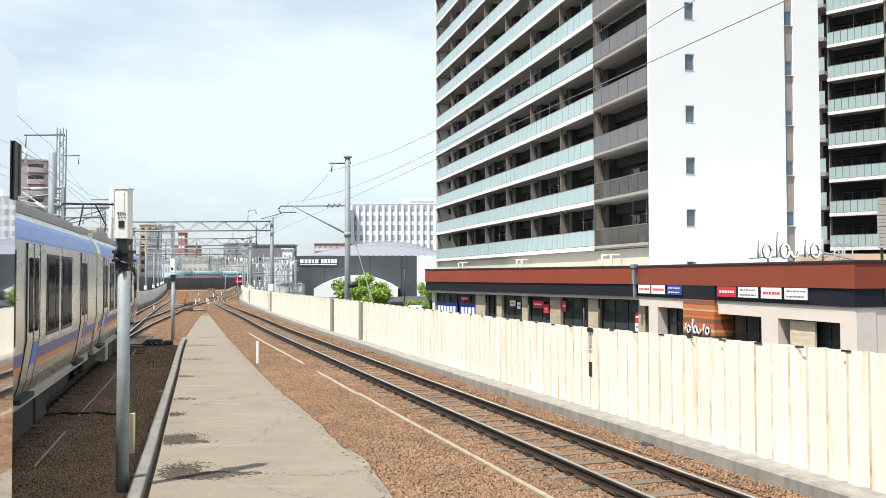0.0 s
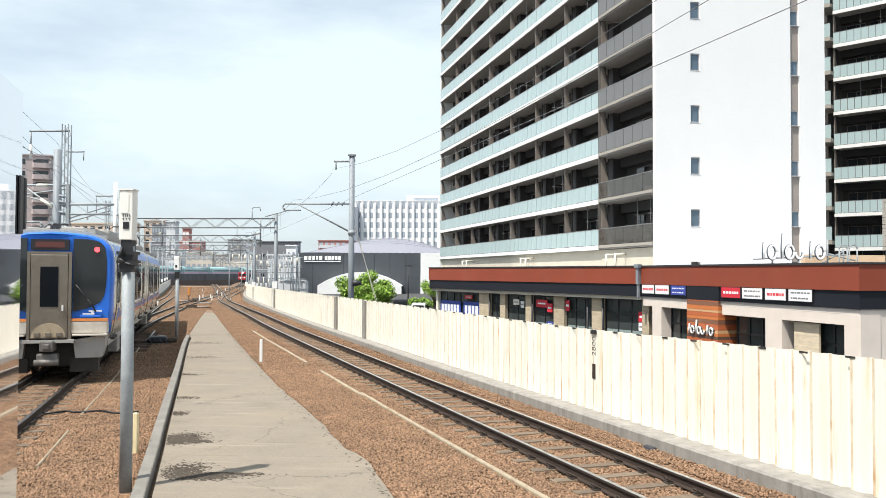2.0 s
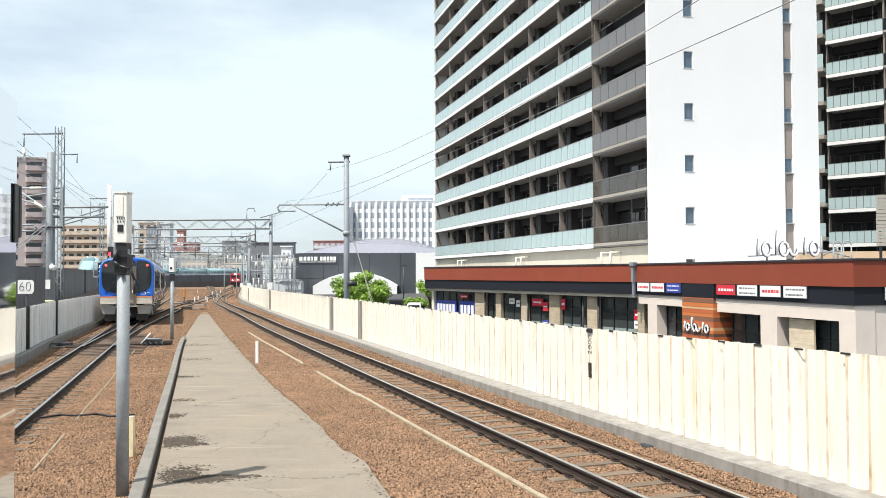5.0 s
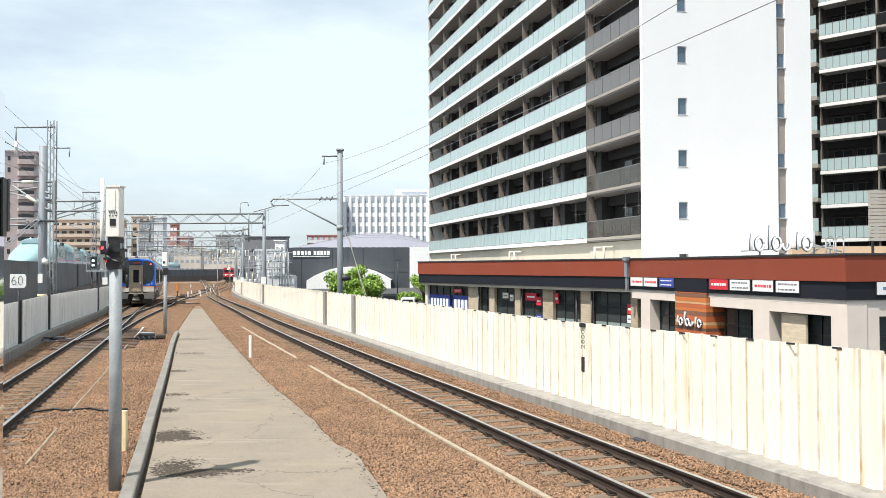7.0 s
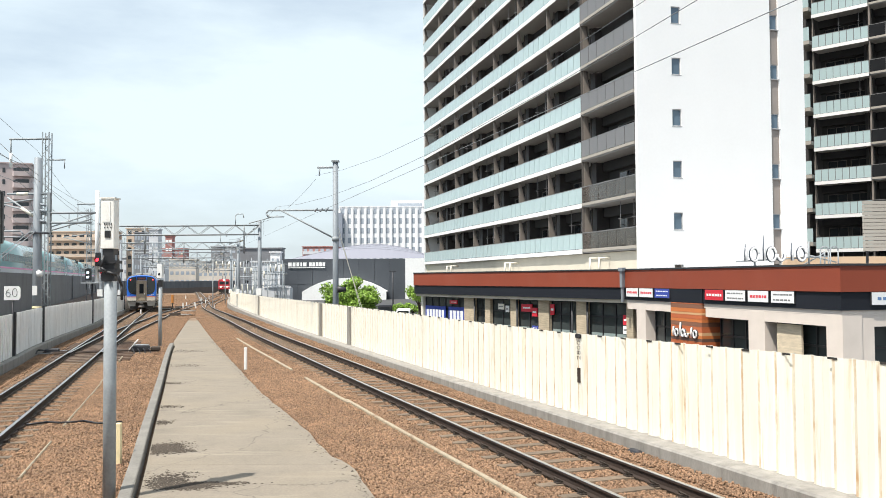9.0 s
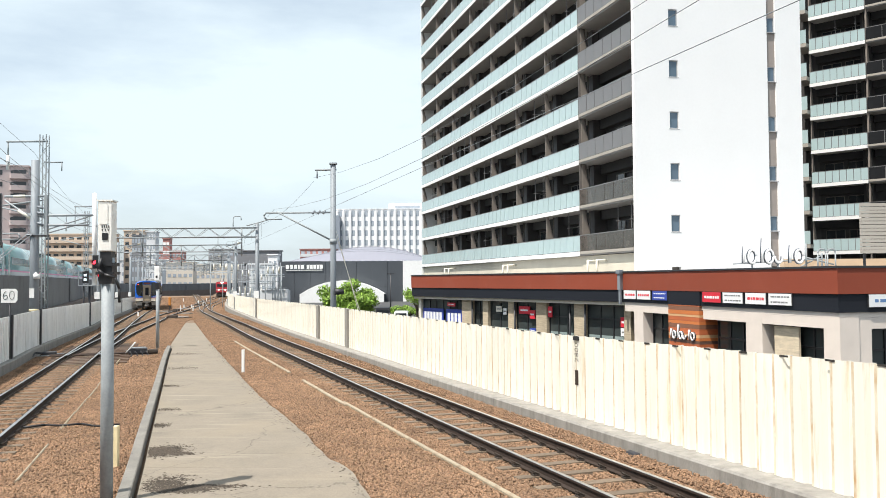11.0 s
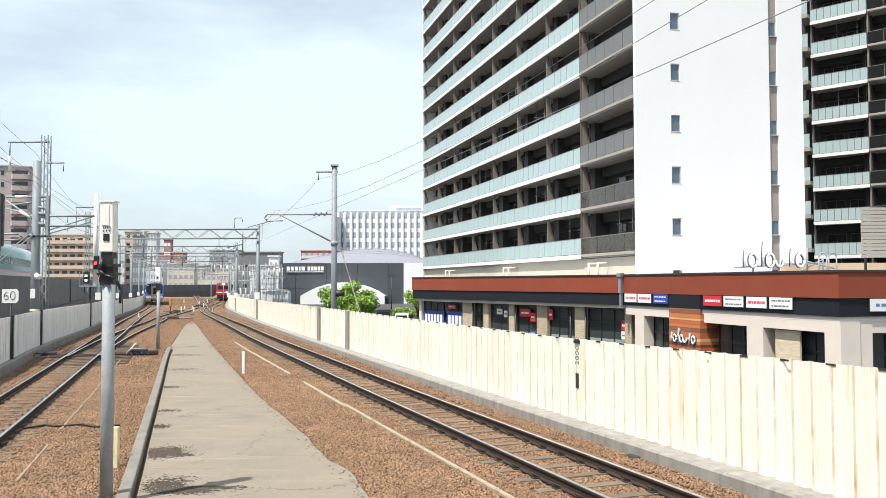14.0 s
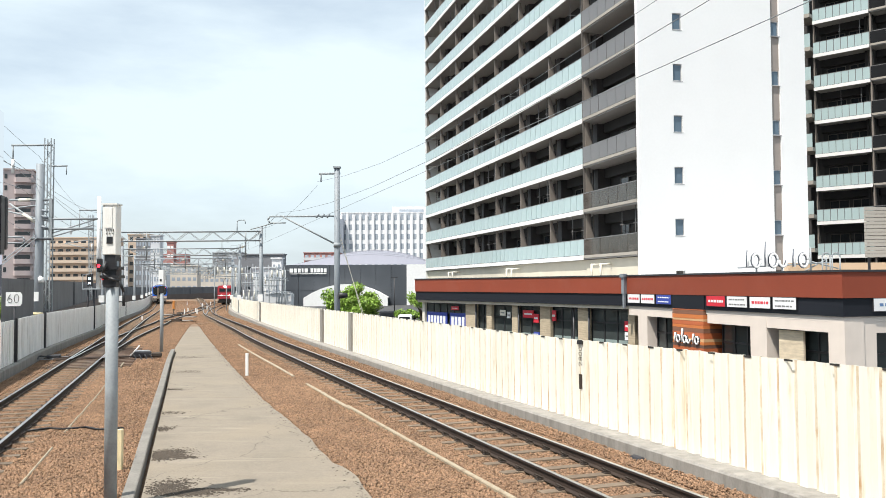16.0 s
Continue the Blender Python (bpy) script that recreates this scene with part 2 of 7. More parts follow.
def sweep(bm, line, profile, s0, s1, step=2.0, closed=True, mi=0, zf=dip, smooth=False):
    """Sweeps a profile of (offset to the right, height) along a line."""
    n = max(1, int(math.ceil((s1 - s0) / step)))
    rings = []
    for i in range(n + 1):
        s = s0 + (s1 - s0) * i / n
        ring = []
        for o, z in profile:
            x, y, *_ = line.at(s, o)
            ring.append(bm.verts.new((x, y, z + zf(y))))
        rings.append(ring)
    m = len(profile)
    for a, b in zip(rings, rings[1:]):
        for i in range(m if closed else m - 1):
            j = (i + 1) % m
            f = bm.faces.new((a[i], b[i], b[j], a[j]))
            f.material_index, f.smooth = mi, smooth
    if closed:
        bm.faces.new(rings[0])
        bm.faces.new(rings[-1][::-1])


# ---- plan ----
R_LINE = Line([(17.9, -30), (6.75, 0), (2.75, 10.8), (-3.0, 26.3), (-9.0, 43), (-14.6, 60), (-18.9, 73), (-29.5, 106), (-41.5, 147), (-64, 222), (-78, 268)])
L_LINE = Line([(5.2, -30), (-3.95, 0), (-8.5, 15.2), (-10.1, 20.5), (-14.0, 33.3), (-18.3, 47), (-24.4, 66), (-34.2, 97), (-44.7, 131), (-58.9, 175), (-80, 240)])
B_LINE = Line([(-13.1, 30.4), (-17.4, 46), (-22.6, 66.5), (-28.7, 90), (-41.8, 147), (-53.5, 200), (-64, 250)])
L3_LINE = Line([(-27.9, 101), (-36.0, 132), (-45.0, 174), (-61.2, 236), (-69.2, 268), (-76.5, 300), (-84.5, 337)])
FENCE_R = Line([(20.0, -30), (8.75, 0), (4.7, 10.8), (-1.05, 26.3), (-6.95, 43), (-12.4, 60), (-16.8, 74), (-26, 104), (-34.0, 136), (-42.6, 174), (-59.2, 240)])
FENCE_L = Line([(3.2, -30), (-6.05, 0), (-10.6, 15.2), (-14.55, 28), (-17.13, 36), (-22.4, 54), (-26.4, 66), (-36.2, 97), (-46.8, 131), (-61.0, 175), (-82.2, 240)])
S_LINE = Line([(75, -260), (5, -50), (-12.2, 0), (-33.6, 64), (-68, 160), (-91, 225), (-100, 283), (-92, 345), (-62, 408), (-10, 465), (60, 510)])
STREET = -2.6

# ground: street level, one sheet to the horizon
bm = bmesh.new()
box(bm, -2500, 2500, -600, 4000, STREET - 1, STREET)
tagged(part("ground", bm, ASPHALT), "grey asphalt street level around the railway", "ground", kind="structure")

# the raised bed that carries the tracks, between the two fences
bm = bmesh.new()
N_BED = 60
rows_ = []
for i in range(N_BED + 1):
    y = -28 + 266 * i / N_BED
    xr, xl = np.interp(y, FENCE_R.p[:, 1], FENCE_R.p[:, 0]) + 0.5, np.interp(y, FENCE_L.p[:, 1], FENCE_L.p[:, 0]) - 0.5
    z = dip(y) - 0.205
    rows_.append([bm.verts.new((xl, y, STREET - 0.5))] + [bm.verts.new((xl + (xr - xl) * k / 12, y, z)) for k in range(13)] + [bm.verts.new((xr, y, STREET - 0.5))])
for a, b in zip(rows_, rows_[1:]):
    for k in range(14):
        bm.faces.new((a[k], a[k + 1], b[k + 1], b[k]))
tagged(part("track_bed", bm, BALLAST), "brown ballast bed of the railway", "ballast", kind="structure")


# ---- tracks ----
def rail_profile(off, side):
    """Flat-bottomed rail, 50 kg: foot, web and head."""
    p = [(-0.064, -0.153), (0.064, -0.153), (0.064, -0.142), (0.012, -0.125), (0.008, -0.045), (0.033, -0.034), (0.033, -0.004), (0.027, 0.0), (-0.027, 0.0), (-0.033, -0.004), (-0.033, -0.034), (-0.008, -0.045), (-0.012, -0.125), (-0.064, -0.142)]
    return [(off + x, z) for x, z in p]


SL = bmesh.new()
vs = box(SL, -1.0, 1.0, -0.11, 0.11, -0.33, -0.15)
for v in vs:
    if v.co.z > -0.2:
        v.co.y *= 0.82
    if v.co.z > -0.2 and abs(v.co.x) > 0.9:
        v.co.x *= 0.985
SL_ME = bpy.data.meshes.new("sleeper")
SL.to_mesh(SL_ME)
SL.free()
SL_ME.materials.append(SLEEPER)


def clip_bm(bm, x, y, z, dx, dy, side):
    """A spring clip and its shoulder beside the rail foot."""
    def w(a, b, c):
        return (x + dy * a + dx * b, y - dx * a + dy * b, z + c)
    loop = [(0.05, -0.03, -0.125), (0.10, -0.045, -0.105), (0.15, -0.04, -0.075), (0.165, 0.0, -0.055), (0.15, 0.04, -0.075), (0.10, 0.045, -0.105), (0.05, 0.03, -0.125)]
    for p, q in zip(loop, loop[1:]):
        rod(bm, w(side * p[0], p[1], p[2]), w(side * q[0], q[1], q[2]), 0.011, n=5, caps=False)
    for a0, a1, b0, b1, c0, c1 in ((0.06, 0.15, -0.055, 0.055, -0.15, -0.128), (0.085, 0.125, -0.02, 0.02, -0.13, -0.088)):
        pts = [w(side * a, b, c) for c in (c0, c1) for a, b in ((a0, b0), (a1, b0), (a1, b1), (a0, b1))]
        v = [bm.verts.new(p) for p in pts]
        for q in ((3, 2, 1, 0), (4, 5, 6, 7), (0, 1, 5, 4), (1, 2, 6, 5), (2, 3, 7, 6), (3, 0, 4, 7)):
            bm.faces.new([v[i] for i in q])


def track(name, line, s0, s1, label, near=0.0, zoff=0.0):
    t = empty(name, label=label, category="railway track", kind="structure")
    for side in (-0.5665, 0.5665):
        bm = bmesh.new()
        sweep(bm, line, rail_profile(side, 1), s0, s1, 1.5, zf=lambda y: dip(y) + zoff)
        for f in bm.faces:
            f.normal_update()
            if f.calc_center_median().z > dip(f.calc_center_median().y) + zoff - 0.006 and f.normal.z > 0.5:
                f.material_index = 1
        part("rail", bm, (RAIL_SIDE, RAIL_TOP), t, "steel rail with a polished head")
    rest, clips = bmesh.new(), bmesh.new()
    s, n = s0 + 0.3, 0
    while s < s1:
        x, y, dx, dy = line.at(s)
        z = dip(y) + zoff
        if near and y < near and y > 6 and n < 300:
            o = new("sleeper", SL_ME)
            o.parent = t
            o.matrix_world = Matrix(((dy, dx, 0, x), (-dx, dy, 0, y), (0, 0, 1, z), (0, 0, 0, 1)))
            n += 1
        else:
            pts = [(x + dy * a + dx * b, y - dx * a + dy * b, z + c) for c in (-0.33, -0.15) for a, b in ((-1, -0.1), (1, -0.1), (1, 0.1), (-1, 0.1))]
            v = [rest.verts.new(p) for p in pts]
            for q in ((4, 5, 6, 7), (0, 1, 5, 4), (1, 2, 6, 5), (2, 3, 7, 6), (3, 0, 4, 7)):
                rest.faces.new([v[i] for i in q])
        if 6 < y < 75:
            for side in (-0.5665, 0.5665):
                for k in (-1, 1):
                    clip_bm(clips, x + dy * side, y - dx * side, z, dx, dy, k)
        s += 0.658
    if len(rest.verts):
        tagged(part("sleepers", rest, SLEEPER, t), kind="stuff")
    tagged(part("rail_clips", clips, CLIP, t), kind="stuff")
    return t


track("track_east", R_LINE, 0, R_LINE.length() - 12, "steel rails on concrete sleepers in brown ballast", 60)
track("track_west", L_LINE, 0, L_LINE.length() - 12, "steel rails on concrete sleepers in brown ballast", 60)
track("track_crossover", B_LINE, 2.0, B_LINE.length() - 2, "crossover track cutting between the two main tracks", 50, -0.004)
track("track_siding", L3_LINE, 3.0, L3_LINE.length() - 3, "curved track that joins the main line at a turnout", 0, -0.006)

bm = bmesh.new()
sweep(bm, L3_LINE, [(-3.4, -2.0), (-2.4, -0.207), (2.4, -0.207), (3.4, -2.0)], L3_LINE.s_at_y(228), L3_LINE.length() - 0.5, 4.0)
tagged(part("track_bed", bm, BALLAST), "brown ballast bed of the railway", "ballast", kind="structure")

# ---- fences ----
bm = bmesh.new()
sweep(bm, FENCE_R, [(-0.46, -0.9), (-0.46, 0.09), (-0.43, 0.12), (0.42, 0.12), (0.42, -0.9)], 0, FENCE_R.length() - 1, 2.0, zf=lift)
tagged(part("ledge", bm, KERB), "weathered grey concrete ledge below the fence", "concrete ledge", kind="structure")
bm = bmesh.new()
sweep(bm, FENCE_R, [(-1.12, -0.24), (-1.0, -0.175), (-0.8, -0.14), (-0.45, -0.10), (-0.45, -0.3)], 0, FENCE_R.s_at_y(100), 2.0)
tagged(part("ballast_shoulder", bm, BALLAST), "heaped brown ballast shoulder along the ledge", "ballast", kind="structure")
bm = bmesh.new()
sweep(bm, FENCE_L, [(-0.42, -0.25), (-0.42, 0.12), (0.25, 0.12), (0.28, 0.09), (0.28, -0.25)], 0, FENCE_L.length() - 1, 2.0)
tagged(part("ledge", bm, KERB), "weathered grey concrete ledge below the fence", "concrete ledge", kind="structure")


def sheet_fence(line, s0, s1, h, material, label, pitch, face, n_part, seam=9):
    """Folded steel sheets standing side by side on a ledge, with a capping and rails behind."""
    f = empty("fence", label=label, category="fence", kind="structure")
    rest = bmesh.new()
    s, i = s0, 0
    while s < s1:
        x0, y0, dx, dy = line.at(s)
        g0 = lift(y0) if face < 0 else dip(y0)
        z0, z1 = g0 + 0.12, g0 + 0.12 + h + (max(0.0, 17.0 - y0) * 0.014 if face < 0 else 0.0)
        single = y0 > 5 and i < n_part
        bm = bmesh.new() if single else rest
        d, t = (0.066 if face < 0 else 0.085) * face, 0.006
        prof = [(0.0, 0), (0.04, 0), (0.09, d), (0.31, d), (0.37, d), (0.41, 0), (0.50, 0)]
        prof = [(a / 0.5 * pitch, b) for a, b in prof]
        lo, hi = [], []
        for a, b in prof:
            xx, yy = x0 + dx * a + dy * b, y0 + dy * a - dx * b
            lo.append(bm.verts.new((xx, yy, z0)))
            hi.append(bm.verts.new((xx, yy, z1)))
        lo2, hi2 = [], []
        for a, b in prof:
            xx, yy = x0 + dx * a + dy * (b - t * face), y0 + dy * a - dx * (b - t * face)
            lo2.append(bm.verts.new((xx, yy, z0)))
            hi2.append(bm.verts.new((xx, yy, z1)))
        for k in range(6):
            bm.faces.new((lo[k], lo[k + 1], hi[k + 1], hi[k])).material_index = int(k == seam)
            bm.faces.new((lo2[k + 1], lo2[k], hi2[k], hi2[k + 1]))
            bm.faces.new((hi[k], hi[k + 1], hi2[k + 1], hi2[k]))
        if single:
            part("sheet", bm, material, f)
            i += 1
        s += pitch
    tagged(part("sheets", rest, material, f), kind="stuff")

    return f


sheet_fence(FENCE_R, 8, FENCE_R.length() - 1, 1.52, (FENCE, FENCE_SEAM), "cream corrugated steel sheet fence with rust streaks", 0.33, -1, 240, 3)
sheet_fence(FENCE_L, 8, FENCE_L.length() - 1, 1.46, FENCE_GREY, "pale grey corrugated steel fence with dark posts", 0.30, 1, 150)

# ---- concrete path between the tracks ----
PATH_L = Line([(0.6, -5), (-4.19, 11.3), (-5.42, 15.4), (-7.6, 22.7), (-11.1, 34.4), (-14.6, 47), (-20.9, 70)])
PATH_R = Line([(3.0, -5), (-0.93, 11.2), (-1.92, 13.96), (-2.76, 16.5), (-4.6, 21.4), (-6.72, 27.6), (-9.95, 37.2), (-13.8, 49), (-20.5, 70)])
path = empty("concrete_path", label="worn grey concrete path between the tracks with dark stains", category="path", kind="structure")
ys = [3.0, 9.3, 13.1, 17.2, 21.6, 26.4, 31.2, 36.4, 42.0, 48.5, 57.0, 63.0]
for a, b in zip(ys, ys[1:]):
    bm = bmesh.new()
    n = 14
    L_, R_, l2, r2 = [], [], [], []
    for i in range(n + 1):
        y = a + 0.002 + (b - a - 0.004) * i / n
        xl, xr = np.interp(y, PATH_L.p[:, 1], PATH_L.p[:, 0]), np.interp(y, PATH_R.p[:, 1], PATH_R.p[:, 0])
        xl += 0.15 if y < 36.5 else 0.0
        xr += 0.05 * noise.noise((y * 1.3, 0, 3))
        z = dip(y) - 0.10
        L_.append(bm.verts.new((xl, y, z)))
        R_.append(bm.verts.new((xr, y, z - 0.01)))
        l2.append(bm.verts.new((xl, y, z - 0.2)))
        r2.append(bm.verts.new((xr, y, z - 0.2)))
    for i in range(n):
        bm.faces.new((L_[i], R_[i], R_[i + 1], L_[i + 1]))
        bm.faces.new((R_[i], r2[i], r2[i + 1], R_[i + 1]))
        bm.faces.new((l2[i], L_[i], L_[i + 1], l2[i + 1]))
    bm.faces.new((L_[0], l2[0], r2[0], R_[0]))
    bm.faces.new((R_[n], r2[n], l2[n], L_[n]))
    part("slab", bm, CONCRETE, path)
# cable trough along its west edge
bm = bmesh.new()
sweep(bm, PATH_L, [(-0.085, -0.3), (-0.085, 0.01), (-0.07, 0.022), (0.065, 0.022), (0.08, 0.01), (0.08, -0.3)], PATH_L.s_at_y(4), PATH_L.s_at_y(36.5), 0.5)
tagged(part("cable_trough", bm, TROUGH), "grey concrete cable trough along the path", "cable trough", kind="structure")


# ---- apartment towers ----
TWHITE = mat("white_tower_tile", (0.86, 0.855, 0.85), 0.45, var=0.03, scale=0.3, fine=6, bump=0.02)
SLABW = mat("white_slab_edge", (0.78, 0.78, 0.77), 0.6, var=0.06, scale=0.8, bump=0.03)
TAUPE = mat("taupe_tile", (0.13, 0.115, 0.103), 0.6, var=0.15, scale=1.5, bump=0.05)
GREYPANEL = mat("grey_balustrade", (0.195, 0.193, 0.196), 0.45, metal=0.2, var=0.08, scale=1, bump=0.02)
BEIGE = mat("beige_render", (0.62, 0.57, 0.47), 0.8, var=0.08, scale=1, bump=0.05)
GREYBEIGE = mat("grey_beige_slab", (0.36, 0.33, 0.29), 0.7, var=0.08, scale=1, bump=0.04)
# near-black colour carries the shade inside the balcony and shop recesses
SHADEWALL = mat("dark_recess_wall", (0.035, 0.034, 0.034), 0.7, var=0.15, scale=1.5, bump=0.05)
FINTAUPE = mat("taupe_partition", (0.22, 0.19, 0.165), 0.6, var=0.12, scale=1.5, bump=0.04)
PIERDARK = mat("dark_pier_tile", (0.055, 0.052, 0.052), 0.5, var=0.15, scale=1.5, bump=0.05)
# slab colour darkened to hold the bounce-lit shade under the balconies
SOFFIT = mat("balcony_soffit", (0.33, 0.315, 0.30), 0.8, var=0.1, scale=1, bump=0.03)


def glass(name, col, rough=0.05, alpha=1.0, spec=0.6):
    m = bpy.data.materials.new(name)
    m.use_nodes = True
    nt = m.node_tree
    b = nt.nodes["Principled BSDF"]
    b.inputs["Roughness"].default_value = rough
    b.inputs["Specular IOR Level"].default_value = spec
    tc, no, mr, mx = (nt.nodes.new("ShaderNode" + k) for k in ("TexCoord", "TexNoise", "MapRange", "Mix"))
    mx.data_type, mx.blend_type = "RGBA", "MULTIPLY"
    no.inputs["Scale"].default_value = 0.7
    mr.inputs[3].default_value, mr.inputs[4].default_value = 0.75, 1.25
    nt.links.new(tc.outputs["Object"], no.inputs["Vector"])
    nt.links.new(no.outputs["Fac"], mr.inputs[0])
    mx.inputs[0].default_value = 1
    mx.inputs[6].default_value = (*col, 1)
    nt.links.new(mr.outputs[0], mx.inputs[7])
    nt.links.new(mx.outputs[2], b.inputs["Base Color"])
    b.inputs["Alpha"].default_value = alpha
    return m


GREENGLASS = glass("frosted_green_glass", (0.44, 0.56, 0.572), 0.22, 0.93)
BROWNGLASS = glass("smoked_glass", (0.085, 0.075, 0.062), 0.03, 0.62, 1.0)
DARKGLASS = glass("dark_window_glass", (0.025, 0.03, 0.035), 0.04)
BLUEGLASS = glass("blue_window_glass", (0.10, 0.15, 0.20), 0.04)
SMOKED_PANEL = glass("black_balustrade_panel", (0.02, 0.021, 0.023), 0.08)
FRAME = mat("window_frame", (0.42, 0.42, 0.43), 0.5, metal=0.3, bump=0.02)


FH = 3.03


def balcony_front(tower, y0, y1, z0, floors, bay, fill, solid=False, depth=1.95, low=None, pane=1.06):
    """Balconies along the tower's west front: slab edges, balustrade panes, party fins and the recessed wall with doors."""
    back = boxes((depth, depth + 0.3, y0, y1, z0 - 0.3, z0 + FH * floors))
    part("recessed_wall", back, SHADEWALL, tower)
    for k in range(floors):
        z = z0 + FH * k
        sl = boxes((-0.06, 0.0, y0, y1, z + (0.12 if solid else 0.0), z + 0.30))
        part("slab_edge", sl, GREYBEIGE if solid else SLABW, tower)
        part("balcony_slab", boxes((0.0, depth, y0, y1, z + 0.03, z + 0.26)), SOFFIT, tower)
        n = max(1, int(round((y1 - y0) / (pane if not solid else 1.28))))
        w = (y1 - y0) / n
        m = (low if (low and k < 2) else fill)
        fb = bmesh.new()
        if k == 0:
            pane_me = {}
        if m not in pane_me:
            bm = boxes((-0.03, 0.0, 0.028, w - 0.028, 0.33, 1.34))
            pane_me[m] = bpy.data.meshes.new("balustrade_pane")
            bm.to_mesh(pane_me[m])
            bm.free()
            pane_me[m].materials.append(m)
        for i in range(n):
            a = y0 + w * i
            o = new("balustrade_pane", pane_me[m])
            o.parent, o.location = tower, (0, a, z)
            box(fb, 0.004, 0.05, a - 0.03, a + 0.03, z + 0.3, z + 1.34)
        box(fb, -0.035, 0.045, y0, y1, z + 1.34, z + 1.39)
        part("handrail", fb, GREYPANEL, tower)
        # doors in the recessed wall, a deep beam over them, rainwater pipes, washing poles and outdoor units
        wb, gb, rb, pb = bmesh.new(), bmesh.new(), bmesh.new(), bmesh.new()
        nb = max(1, int(round((y1 - y0) / bay)))
        lod = bmesh.new()
        for i in range(nb):
            a = y0 + (y1 - y0) / nb * i
            for u, v in ((0.20, 0.48), (0.56, 0.90)):
                ya, yb = a + bay * u, a + bay * v
                box(gb, depth - 0.03, depth + 0.01, ya, yb, z + 0.3, z + 2.2)
                for q in (ya, (ya + yb) / 2, yb):
                    box(wb, depth - 0.06, depth, q - 0.025, q + 0.025, z + 0.3, z + 2.23)
                box(wb, depth - 0.06, depth, ya, yb, z + 2.2, z + 2.25)
            box(rb, depth - 0.55, depth - 0.22, a + bay * 0.49, a + bay * 0.49 + 0.75, z + 0.27, z + 0.85)
            rod(pb, (depth - 1.05, a + 0.42, z + 0.26), (depth - 1.05, a + 0.42, z + FH + 0.02), 0.05, n=6)
            if (i * 5 + k * 3) % 7 < 2:
                for q in (0.9, 2.6):
                    rod(lod, (0.35, a + q, z + 1.5), (0.35, a + q, z + FH + 0.02), 0.025, n=5)
                    rod(lod, (0.2, a + q, z + 2.0), (0.75, a + q, z + 2.05), 0.025, n=5)
        tagged(part("door_glass", gb, DARKGLASS, tower), kind="stuff")
        tagged(part("door_frame", wb, TAUPE, tower), kind="stuff")
        tagged(part("air_conditioner", rb, GREYBEIGE, tower), kind="stuff")
        tagged(part("rainwater_pipe", pb, TAUPE, tower), kind="stuff")
        tagged(part("washing_pole_hanger", lod, GREYPANEL, tower), kind="stuff")
        part("beam", boxes((depth - 0.45, depth - 0.004, y0 + 0.01, y1 - 0.01, z + 2.42, z + FH + 0.02)), SHADEWALL, tower)
    # party fins, sloping back towards the top, and the dark piers behind them
    fin = bmesh.new()
    vs = [fin.verts.new((x, y, h)) for y in (-0.05, 0.05) for x, h in ((0.14, 0.262), (0.95, 0.262), (0.30, FH + 0.028), (0.14, FH + 0.028))]
    for q in ((0, 1, 2, 3), (7, 6, 5, 4), (0, 4, 5, 1), (1, 5, 6, 2), (2, 6, 7, 3), (3, 7, 4, 0)):
        fin.faces.new([vs[j] for j in q])
    bmesh.ops.recalc_face_normals(fin, faces=fin.faces)
    fin_me, pier_me = bpy.data.meshes.new("party_fin"), bpy.data.meshes.new("pier")
    fin.to_mesh(fin_me)
    fin.free()
    fin_me.materials.append(FINTAUPE)
    bm = boxes((1.05, depth - 0.005, 0.012, 0.75, 0.262, FH + 0.025))
    bm.to_mesh(pier_me)
    bm.free()
    pier_me.materials.append(PIERDARK)
    nb = max(1, int(round((y1 - y0) / bay)))
    for i in range(nb + 1):
        a = y0 + (y1 - y0) / nb * i
        for k in range(floors):
            for me in (fin_me, pier_me) if i < nb else (fin_me,):
                o = new(me.name, me)
                o.parent, o.location = tower, (0, a, z0 + FH * k)


